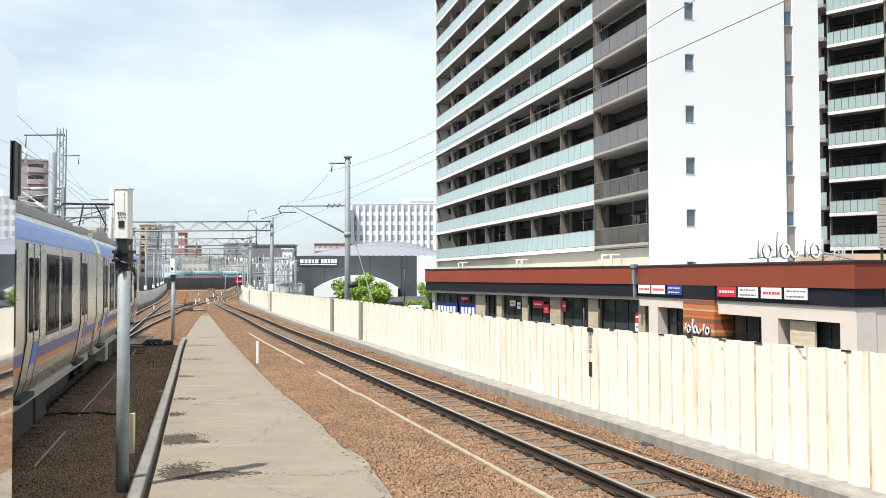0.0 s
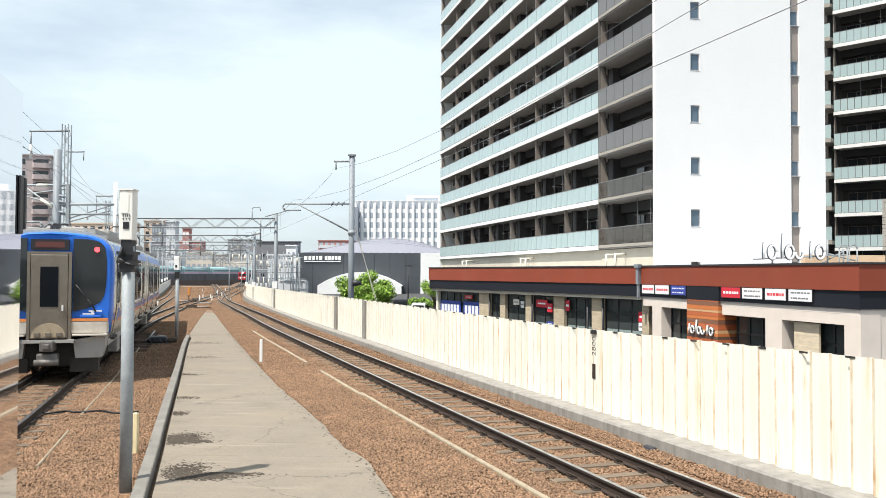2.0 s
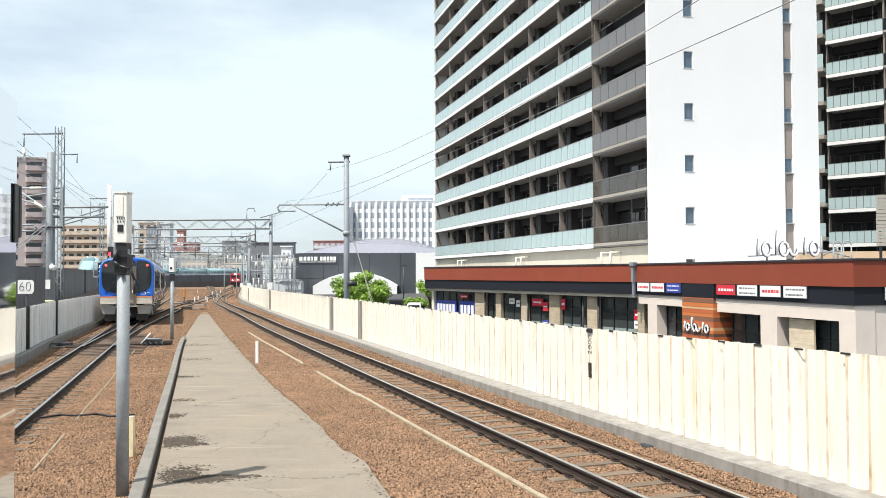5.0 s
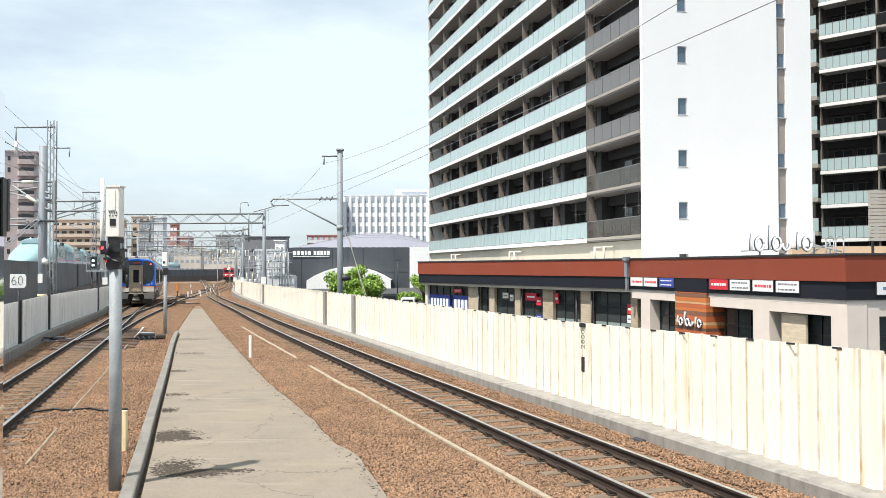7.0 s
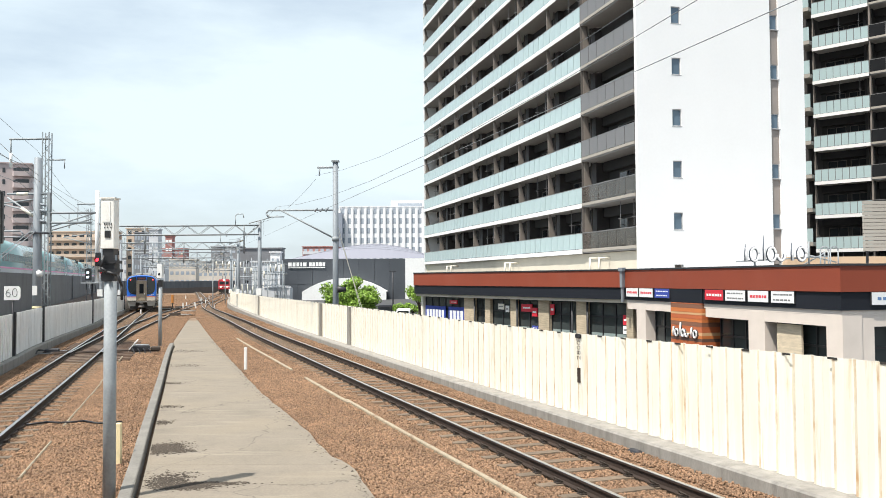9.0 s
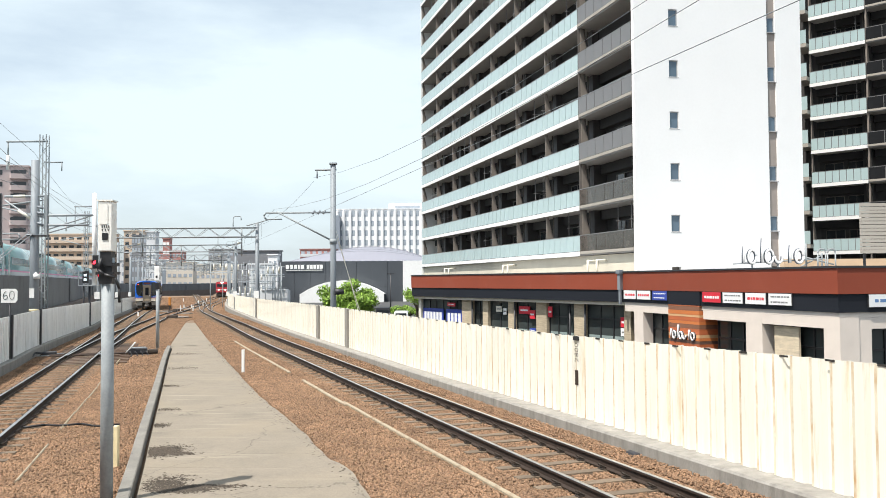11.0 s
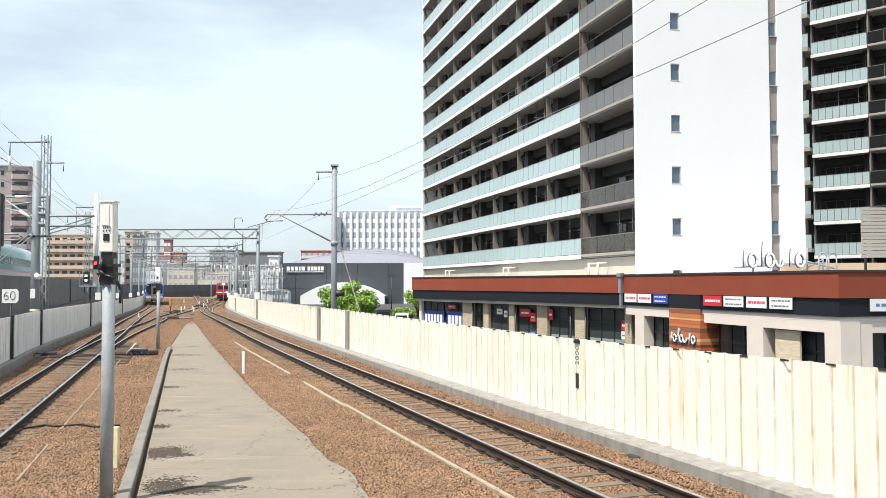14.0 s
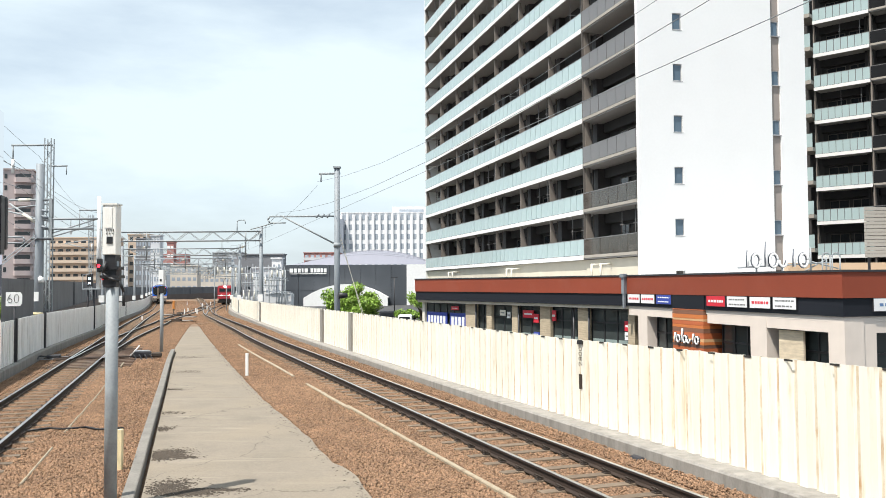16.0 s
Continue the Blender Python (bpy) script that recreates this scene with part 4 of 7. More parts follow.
        rod(bm, (-0.28, -0.32, 0.45), (0.28, -0.32, 0.45), 0.08, n=12)
        part("coupler", bm, mat("grimy_coupler_iron", (0.16, 0.15, 0.14), 0.6, metal=0.3, var=0.3, scale=4), c, "grimy grey automatic coupler")
        part("horn", boxes((-0.12, 0.12, 0.7, 0.9, 3.6, 3.82)), DARKSTEEL, c)
    if pant:
        y = 11.2
        pan = part("pantograph", boxes((-0.6, 0.6, y - 0.9, y + 0.5, 3.72, 3.84)), DARKSTEEL, c, "raised dark pantograph")
        for q in (-1, 1):
            part("lower_arm", rods(((q * 0.5, y - 0.6, 3.8), (q * 0.45, y + 0.9, 4.4), 0.03)), DARKSTEEL, pan)
            part("upper_arm", rods(((q * 0.45, y + 0.9, 4.37), (q * 0.2, y - 0.1, 5.0), 0.025)), DARKSTEEL, pan)
        for q in (y - 0.2, y):
            part("contact_strip", rods(((-0.85, q, 5.02), (0.85, q, 5.02), 0.03)), DARKSTEEL, pan)
        for q in (-1, 1):
            part("horn", rods(((q * 0.85, y, 5.02), (q * 1.05, y, 4.88), 0.02)), DARKSTEEL, pan)
    # the upper works stand a little taller than the window line
    for q in c.children_recursive:
        if q.type == "MESH":
            for v in q.data.vertices:
                if v.co.z > 1.6:
                    v.co.z = 1.6 + (v.co.z - 1.6) * 1.055
    return c


car_tail = rail_car(True, False)
car_lead = rail_car(False, True)


# ---- poles, gantries and wires ----
def x_on(line, y):
    return float(np.interp(y, line.p[:, 1], line.p[:, 0]))


def gantry(y, h=7.2):
    """A lattice beam across all tracks on two tubular masts, with drop arms over each track."""
    g = empty("gantry", label="galvanised lattice gantry carrying the overhead wires", category="overhead gantry", group="gantries over the tracks")
    xl, xr, z0 = x_on(FENCE_L, y) - 0.3, x_on(FENCE_R, y) + 0.02, dip(y)
    top, low = z0 + h, z0 + h - 0.72
    for x in (xl, xr):
        mast = part("mast", rods(((x, y, z0 - 2.5), (x, y, top + 0.35), 0.16, 0.14), n=12), POLE_PAINT, g)
        part("cable_box", boxes((x - 0.2, x + 0.2, y - 0.32, y - 0.16, z0 + 1.7, z0 + 2.25)), WHITE, mast)
    bm = bmesh.new()
    for yy in (y - 0.25, y + 0.25):
        for z in (top, low):
            rod(bm, (xl, yy, z), (xr, yy, z), 0.05, n=6)
    n = int((xr - xl) / 0.9)
    w = (xr - xl) / n
    for i in range(n):
        a, b = (top, low) if i % 2 else (low, top)
        for yy in (y - 0.25, y + 0.25):
            rod(bm, (xl + w * i, yy, a), (xl + w * (i + 1), yy, b), 0.024, n=5)
    part("lattice_beam", bm, GALV, g, "galvanised lattice beam")
    for q in (xr - 1.9,):
        part("feeder_horn", rods(((q, y, top), (q, y, top + 0.75), 0.035), ((q, y, top + 0.75), (q + 0.12, y, top + 0.9), 0.035), ((q + 0.12, y, top + 0.9), (q + 0.6, y, top + 0.9), 0.035), ((q + 0.6, y, top + 0.9), (q + 0.65, y, top + 0.6), 0.035)), GALV, g)
    for line, lo, hi in ((R_LINE, -1, 999), (L_LINE, -1, 999), (B_LINE, 75, 200)):
        if not lo < y < hi or y > line.p[-1, 1]:
            continue
        x = x_on(line, y)
        bm = rods(((x + 1.1, y, top), (x + 1.1, y, z0 + 5.0), 0.06), ((x + 1.1, y, z0 + 6.05), (x - 0.1, y, z0 + 5.75), 0.035), ((x + 1.1, y, z0 + 5.2), (x - 0.1, y, z0 + 5.75), 0.03), ((x + 1.1, y, z0 + 5.35), (x - 0.4, y, z0 + 5.3), 0.025))
        part("drop_arm", bm, GALV, g)
        part("insulator", rods(((x + 1.0, y, z0 + 6.02), (x + 0.75, y, z0 + 5.96), 0.075)), CREAM, g)
    return g


for gy in (66.5, 90.0, 114.0, 139.0, 164.0, 189.0, 214.0):
    gantry(gy)


def mast_right(y, h):
    """A tubular mast behind the fence with a hinged cantilever over the east track."""
    m = empty("catenary_mast", label="grey tubular mast with a cantilever arm over the track", category="catenary mast")
    x, z0 = x_on(FENCE_R, y) + 0.72, dip(y)
    part("pole", rods(((x, y, z0 - 2.5), (x, y, z0 + h), 0.15, 0.13), n=14), POLE_PAINT, m)
    xt = x_on(R_LINE, y)
    part("top_arm", rods(((x + 0.15, y, z0 + h - 0.25), (x - 0.85, y, z0 + h - 0.25), 0.05), ((x - 0.75, y, z0 + h - 0.25), (x - 0.75, y, z0 + h - 0.65), 0.035)), GALV, m)
    part("cap", boxes((x - 0.17, x + 0.17, y - 0.17, y + 0.17, z0 + h, z0 + h + 0.07)), GALV, m)
    a = rods(((x, y, z0 + 5.95), (xt - 0.4, y, z0 + 5.95), 0.04), ((x, y, z0 + 4.6), (xt + 0.1, y, z0 + 6.0), 0.04), ((xt - 0.4, y, z0 + 5.95), (xt - 0.5, y, z0 + 5.8), 0.04), ((xt - 0.5, y, z0 + 5.8), (xt - 0.4, y, z0 + 5.65), 0.04), ((xt - 0.4, y, z0 + 5.65), (xt + 0.35, y, z0 + 5.65), 0.03), ((xt - 0.2, y, z0 + 5.65), (xt - 1.3, y, z0 + 5.35), 0.025))
    part("cantilever", a, GALV, m)
    for q in (0.35, 0.6, 0.85):
        part("insulator", rods(((x - q, y, z0 + 6.05), (x - q - 0.13, y, z0 + 5.88), 0.05)), POLE_PAINT, m)
    part("speaker", rods(((x + 0.1, y - 0.3, z0 + 2.25), (x + 0.5, y - 0.2, z0 + 2.25), 0.16, 0.10), n=12), DARKSTEEL, m)
    part("band", rods(((x, y, z0 + 4.5), (x, y, z0 + 4.7), 0.17), n=14), GALV, m)
    part("guy_wire", rods(((x, y, z0 + 5.6), (x + 1.3, y + 0.6, z0 + 0.6), 0.014), ((x, y, z0 + 5.3), (x + 1.4, y + 0.6, z0 + 0.6), 0.014), n=5), CREAM, m)
    return m


mast_right(39.5, 8.2)


def wire(name, pts, r, label, sag=0.0):
    """One unbroken wire through its supports."""
    line = [Vector(pts[0])]
    for a, b in zip(pts, pts[1:]):
        n = 10 if sag else 1
        for i in range(1, n + 1):
            t = i / n
            q = Vector(a).lerp(Vector(b), t)
            q.z -= sag * 4 * t * (1 - t)
            line.append(q)
    bm = bmesh.new()
    rings = []
    for i, p in enumerate(line):
        d = (line[min(i + 1, len(line) - 1)] - line[max(i - 1, 0)]).normalized()
        u = d.cross(Vector((0, 0, 1))).normalized()
        v = u.cross(d)
        rings.append([bm.verts.new(p + (u * math.cos(w) + v * math.sin(w)) * r) for w in (0, 1.5708, 3.1416, 4.7124)])
    for a, b in zip(rings, rings[1:]):
        for k in range(4):
            bm.faces.new((a[k], a[(k + 1) % 4], b[(k + 1) % 4], b[k]))
    return tagged(part(name, bm, POLE_PAINT), label, "overhead wire")


SUPP = [-12.0, 39.5, 66.5, 90.0, 114.0, 139.0, 164.0, 189.0]
for line in (R_LINE, L_LINE):
    stag = [0.2 if i % 2 else -0.2 for i in range(len(SUPP))]
    zc = [5.84] + [5.1] * 7
    wire("contact_wire", [(x_on(line, y) + s, y, dip(y) + h) for y, s, h in zip(SUPP, stag, zc)], 0.006, "thin dark contact wire above the track")
    wire("messenger_wire", [(x_on(line, y), y, dip(y) + (9.0 if y < 0 else 6.12)) for y in SUPP[:2]], 0.006, "thin dark messenger wire sagging between supports", 1.75)
    wire("messenger_wire", [(x_on(line, y), y, dip(y) + 6.12) for y in SUPP[1:]], 0.009, "thin dark messenger wire sagging between supports", 0.45)
    bm = bmesh.new()
    for y0, y1 in zip(SUPP[1:4], SUPP[2:5]):
        for k in range(1, 6):
            y = y0 + (y1 - y0) * k / 6
            t = k / 6
            x = x_on(line, y)
            rod(bm, (x, y, dip(y) + 5.1), (x, y, dip(y) + 6.12 - 0.45 * 4 * t * (1 - t)), 0.006, n=4)
    tagged(part("dropper_wires", bm, DARKSTEEL), "thin droppers between the overhead wires", "overhead wire", kind="stuff")
wire("feeder_wire", [(x_on(FENCE_R, -12.0) - 0.2, -12.0, 11.85), (x_on(FENCE_R, 39.5) - 0.2, 39.5, 7.56)], 0.0065, "thin dark feeder wire along the masts", 2.3)
wire("feeder_wire", [(x_on(FENCE_R, y) - 0.2, y, dip(y) + 7.4) for y in (39.5, 66.5, 90.0, 114.0)], 0.009, "thin dark feeder wire along the masts", 0.5)
wire("feeder_wire", [(x_on(FENCE_L, y) - 0.6, y, dip(y) + 7.6) for y in (5.0, 36.0, 66.5, 90.0, 114.0)], 0.012, "thin dark feeder wire along the masts", 0.5)
wire("earth_wire", [(x_on(FENCE_L, y) - 0.9, y, dip(y) + 6.9) for y in (5.0, 36.0, 66.5, 90.0, 114.0)], 0.012, "thin dark earth wire along the masts", 0.4)


def mast_left():
    """Concrete mast on the west fence with bracket arms, a camera and sign plates."""
    y = 36.3
    x, z0 = x_on(FENCE_L, y) - 0.20, 0.0
    m = empty("catenary_mast", label="thick grey tubular mast with several bracket arms", category="catenary mast")
    part("pole", rods(((x, y, -1.0), (x, y, 8.0), 0.19, 0.16), n=14), POLE_PAINT, m)
    for z, xa, xb in ((6.45, -1.3, 0.5), (5.62, -0.3, 2.5), (4.78, -0.3, 0.5), (5.2, -0.2, 2.3)):
        part("bracket_arm", rods(((x + xa, y, z), (x + xb, y, z), 0.05)), GALV, m)
    part("side_mast", boxes((x + 0.42, x + 0.56, y - 0.07, y + 0.07, 4.7, 6.5)), GALV, m)
    part("brace", rods(((x - 1.3, y, 6.3), (x, y, 5.4), 0.04), ((x + 0.5, y, 5.0), (x + 2.5, y, 5.62), 0.03), ((x + 0.5, y, 4.85), (x + 2.3, y, 5.35), 0.03)), GALV, m)
    part("insulator", rods(((x - 0.2, y, 5.5), (x - 0.7, y, 5.85), 0.07)), CREAM, m)
    part("insulator", rods(((x - 0.4, y, 6.45), (x - 0.9, y, 6.45), 0.07)), CREAM, m)
    for z in (5.75, 6.0, 5.3):
        part("bushing", rods(((x + 0.15, y - 0.1, z), (x + 0.4, y - 0.1, z - 0.08), 0.05)), POLE_PAINT, m)
    part("platform", boxes((x - 0.3, x + 0.55, y - 0.2, y + 0.2, 4.72, 4.78)), DARKSTEEL, m)
    part("loop_bracket", rods(((x - 0.7, y, 4.85), (x - 1.5, y, 4.85), 0.035), ((x - 0.7, y, 4.6), (x - 1.5, y, 4.6), 0.035), ((x - 0.7, y, 4.85), (x - 0.62, y, 4.72), 0.035), ((x - 0.62, y, 4.72), (x - 0.7, y, 4.6), 0.035)), GALV, m)
    cam_ = part("security_camera", rods(((x + 0.2, y - 0.2, 2.9), (x + 0.2, y - 0.2, 3.12), 0.13), ((x, y, 3.2), (x + 0.2, y - 0.2, 3.1), 0.05)), WHITE, m)
    part("plate", boxes((x - 0.1, x + 0.1, y - 0.21, y - 0.18, 2.1, 2.5)), WHITE, m)
    part("yellow_band", rods(((x, y, 1.52), (x, y, 1.62), 0.195), n=14), POST_Y, m)
    part("guy_wire", rods(((x - 0.1, y, 5.0), (x - 0.6, y - 6.5, 1.7), 0.02), ((x, y, 4.9), (x - 0.5, y - 6.5, 1.7), 0.02), n=5), GALV, m)
    return m


mast_left()


def lattice_mast(x, y, z0, z1, label):
    m = empty("lattice_mast", label=label, category="lattice mast")
    w = 0.22
    bm = bmesh.new()
    for a in (-w, w):
        for b in (-w, w):
            rod(bm, (x + a, y + b, z0), (x + a, y + b, z1), 0.04, n=4)
    n = int((z1 - z0) / 0.45)
    for i in range(n):
        za, zb = z0 + 0.45 * i, z0 + 0.45 * (i + 1)
        s = 1 if i % 2 else -1
        rod(bm, (x - w * s, y - w, za), (x + w * s, y - w, zb), 0.022, n=4)
        rod(bm, (x - w * s, y + w, zb), (x + w * s, y + w, za), 0.022, n=4)
    part("lattice", bm, GALV, m)
    return m


def shinkansen_masts():
    for y, h in ((58.0, 12.9), (104.0, 11.5), (150.0, 11.5)):
        x = x_on(S_LINE, y) + 4.3
        m = lattice_mast(x, y, 1.0, h, "tall galvanised lattice mast beside the viaduct")
        part("cross_arm", rods(((x + 0.2, y, h - 0.45), (x - 2.6, y, h - 0.45), 0.07), ((x, y, h - 1.9), (x + 1.25, y, h - 1.9), 0.05), ((x + 1.2, y, h - 1.9), (x + 1.2, y, h - 2.5), 0.04), ((x - 2.5, y, h - 0.45), (x - 2.5, y, h - 1.5), 0.05)), GALV, m)
        part("insulator", rods(((x - 2.5, y, h - 1.4), (x - 2.5, y, h - 2.4), 0.11)), WHITE, m)
        part("cantilever", rods(((x, y, 8.4), (x - 3.2, y, 8.0), 0.05), ((x, y, 7.2), (x - 3.2, y, 8.0), 0.05)), GALV, m)


# ---- signals ----
RED_LAMP = glow("red_signal_lamp", (1.0, 0.03, 0.05), 4.0)


def signal_near():
    s = empty("railway_signal", label="white signal equipment box on a galvanised tubular post", category="railway signal")
    x, y = -4.34, 11.05
    part("post", rods(((x, y, -0.4), (x, y, 3.06), 0.08), n=24), GALV, s, "galvanised tubular post")
    part("bracket", boxes((x - 0.115, x + 0.115, y - 0.12, y + 0.1, 2.95, 2.99), (x - 0.115, x + 0.125, y - 0.12, y + 0.1, 2.84, 2.875), (x - 0.07, x + 0.07, y - 0.09, y + 0.06, 2.99, 3.15), (x - 0.085, x + 0.085, y - 0.09, y + 0.09, 2.72, 2.95)), BLACK, s)
    bm = bmesh.new()
    x0, x1, y0, y1, z0, z1 = x - 0.095, x + 0.085, y - 0.11, y + 0.07, 3.14, 3.79
    box(bm, x0, x1, y0, y1, z0, z1, bev=0.012)
    b = part("equipment_box", bm, BOXWHITE, s, "cream painted steel box with vents")
    part("hood", boxes((x0 - 0.008, x1 + 0.01, y0 - 0.012, y1 + 0.012, z1, z1 + 0.018)), BOXWHITE, b)
    part("door_panel", boxes((x0 + 0.03, x1 - 0.05, y0 - 0.008, y0 + 0.002, z0 + 0.35, z1 - 0.04)), BOXWHITE, b)
    part("window", boxes((x0 + 0.06, x0 + 0.135, y0 - 0.010, y0 + 0.002, z0 + 0.145, z0 + 0.235)), BLACK, b)
    bm = bmesh.new()
    for i in range(4):
        box(bm, x0 + 0.055 + 0.028 * i, x0 + 0.063 + 0.028 * i, y0 - 0.012, y0, z0 + 0.305, z0 + 0.335)
    for i in range(3):
        box(bm, x0 + 0.055 + 0.04 * i, x0 + 0.064 + 0.04 * i, y0 - 0.012, y0, z0 + 0.265, z0 + 0.285)
    part("vents", bm, DARKSTEEL, b)
    part("side_hinge", boxes((x0 - 0.012, x0, y0 + 0.03, y1 - 0.05, z0 + 0.02, z1 - 0.02)), BLACK, b)
    bm = bmesh.new()
    pts = [(x - 0.03, y - 0.14, 3.05), (x - 0.06, y - 0.17, 2.9), (x + 0.02, y - 0.18, 2.84), (x + 0.15, y - 0.15, 2.80), (x + 0.185, y - 0.1, 2.66), (x + 0.18, y - 0.08, 2.48)]
    for a, c in zip(pts, pts[1:]):
        rod(bm, a, c, 0.019, n=8)
    part("cable", bm, BLACK, s, "thick black cable")


signal_near()


def signal_far():
    s = empty("railway_signal", label="small white signal box on a slim grey post", category="railway signal")
    x, y = -12.4, 37.1
    part("post", rods(((x, y, -0.4), (x, y, 2.7), 0.075), n=14), GALV, s)
    part("head", boxes((x - 0.10, x + 0.10, y - 0.1, y + 0.12, 2.42, 2.72), bev=0.02), BLACK, s)
    b = part("equipment_box", boxes((x - 0.11, x + 0.11, y - 0.14, y + 0.1, 2.80, 3.42), bev=0.012), WHITE, s)
    part("window", boxes((x - 0.05, x + 0.03, y - 0.15, y - 0.135, 2.92, 3.02)), BLACK, b)


signal_far()


def signal_group():
    """A tall white mast on the west fence with red aspects, a bracket platform and a route indicator."""
    y = 56.4
    x = x_on(FENCE_L, y) + 0.08
    s = empty("railway_signal", label="tall pale mast with red signal lamps", category="railway signal")
    part("mast", rods(((x, y, 2.55), (x, y, 8.7), 0.15, 0.13), n=14), WHITE, s)
    part("lower_post", rods(((x - 0.3, y, -1), (x - 0.3, y, 2.55), 0.07), ((x - 0.6, y - 0.2, 0.2), (x - 0.6, y - 0.2, 2.5), 0.05)), DARKSTEEL, s)
    part("arm", rods(((x, y, 7.8), (x - 1.35, y, 7.8), 0.05), ((x - 1.3, y, 7.8), (x - 1.3, y, 6.6), 0.03), ((x, y, 6.5), (x + 0.9, y, 6.5), 0.04)), GALV, s)
    for dx, z in ((0.18, 4.05), (0.56, 3.2)):
        h = part("signal_head", boxes((x + dx - 0.17, x + dx + 0.17, y - 0.35, y - 0.15, z - 0.4, z + 0.5), bev=0.03), BLACK, s)
        part("lamp", rods(((x + dx, y - 0.38, z), (x + dx, y - 0.34, z), 0.12), n=16), RED_LAMP, h, "lit red lamp")
        bm = bmesh.new()
        rod(bm, (x + dx, y - 0.55, z + 0.03), (x + dx, y - 0.36, z + 0.03), 0.15, n=16, caps=False)
        part("visor", bm, BLACK, h)
    part("bracket_platform", boxes((x - 0.9, x + 0.5, y - 0.4, y - 0.1, 2.5, 2.58), (x - 0.9, x - 0.86, y - 0.4, y - 0.36, 2.58, 3.5), (x - 0.9, x - 0.5, y - 0.4, y - 0.36, 3.46, 3.5)), GALV, s)
    ind = part("route_indicator", boxes((x - 0.65, x - 0.3, y - 0.3, y - 0.1, 2.7, 3.5)), BLACK, s)
    lam = glow("white_indicator", (0.75, 0.9, 1.0), 1.5)
    for k in range(4):
        part("lamp", boxes((x - 0.56 + 0.1 * (k % 2), x - 0.49 + 0.1 * (k % 2), y - 0.31, y - 0.29, 2.85 + 0.3 * (k // 2), 3.0 + 0.3 * (k // 2))), lam, ind)


signal_group()

# small posts and plates beside the tracks
def marker_post(x, y, h, w, m, label):
    tagged(part("marker_post", boxes((x - w / 2, x + w / 2, y - w / 2, y + w / 2, -0.3, -0.13 + h), bev=0.008), m), label, "marker post")


marker_post(-6.33, 27.1, 0.70, 0.085, WHITE, "short white square marker post beside the path")
marker_post(-5.12, 13.4, 0.62, 0.085, POST_Y, "short yellowed square marker post beside the trough")


def text_mesh(name, text, size, parent, m, mw):
    cu = bpy.data.curves.new(name, "FONT")
    cu.body, cu.size, cu.extrude, cu.offset, cu.align_x, cu.align_y = text, size, 0.004, -0.006 * size / 0.19, "CENTER", "CENTER"
    tmp = bpy.data.objects.new("tmp", cu)
    me = bpy.data.meshes.new_from_object(tmp)
    bpy.data.objects.remove(tmp)
    me.materials.append(m)
    ob = new(name, me)
    ob.parent = parent
    ob.matrix_world = mw
    return ob


# speed sign on a fence post
sp = empty("speed_sign", label="white speed sign reading 60 with clipped corners", category="railway sign")
sx, sy, sz = x_on(FENCE_L, 29.2) + 0.07, 29.2, 2.30
bm = bmesh.new()
pp = [(-0.28, -0.24), (0.21, -0.24), (0.28, -0.15), (0.28, 0.15), (0.21, 0.24), (-0.28, 0.24)]
f0, f1 = [bm.verts.new((sx + a, sy, sz + b)) for a, b in pp], [bm.verts.new((sx + a, sy + 0.03, sz + b)) for a, b in pp]
bm.faces.new(f0)
bm.faces.new(f1[::-1])
for i in range(6):
    bm.faces.new((f0[i], f1[i], f1[(i + 1) % 6], f0[(i + 1) % 6]))
bmesh.ops.recalc_face_normals(bm, faces=bm.faces)
part("plate", bm, WHITE, sp)
text_mesh("numerals", "60", 0.46, sp, BLACK, pose(sx - 0.02, sy - 0.008, sz, 90, 0, 0))
part("post", rods(((sx, sy + 0.06, -0.2), (sx, sy + 0.06, sz + 0.1), 0.035)), DARKSTEEL, sp)

# dark posts of the west fence
for y in (29.5, 36.2, 53.5, 66.5, 78.0, 90.0):
    s_ = FENCE_L.s_at_y(y)
    x, yy, dx, dy = FENCE_L.at(s_, 0.10)
    bm = bmesh.new()
    box(bm, -0.06, 0.05, -0.09, 0.09, -0.2, 1.64)
    o = tagged(part("fence_post", bm, DARKSTEEL), "dark steel post of the grey fence", "fence post", "posts of the grey fence")
    o.matrix_world = pose(x, yy, dip(y), 0, 0, math.degrees(math.atan2(-dx, dy)))
for y in (33.5, 39.0, 66.0):
    s_ = FENCE_R.s_at_y(y)
    x, yy, dx, dy = FENCE_R.at(s_, -0.08)
    o = tagged(part("fence_post", boxes((-0.06, 0.06, -0.22, 0.22, 0.0, 1.62)), KERB), "grey concrete post in the cream fence", "fence post", "posts of the cream fence")
    o.matrix_world = pose(x, yy, dip(y), 0, 0, math.degrees(math.atan2(-dx, dy)))

# clips along the top of the cream fence
CLIPM = bpy.data.meshes.new("top_clip")
bm = boxes((-0.075, -0.0665, -0.075, 0.075, -0.026, 0.0))
bm.to_mesh(CLIPM)
bm.free()
CLIPM.materials.append(UNDER)
fence_r = [o for o in scene.objects if o.name == "fence"][0]
s_ = FENCE_R.s_at_y(9.0)
while s_ < FENCE_R.s_at_y(60):
    x, yy, dx, dy = FENCE_R.at(s_, 0.0)
    o = new("top_clip", CLIPM)
    o.parent = fence_r
    o.matrix_world = pose(x, yy, dip(yy) + 1.643 + max(0.0, 17.0 - yy) * 0.014, 0, 0, math.degrees(math.atan2(-dx, dy)))
    s_ += 0.78

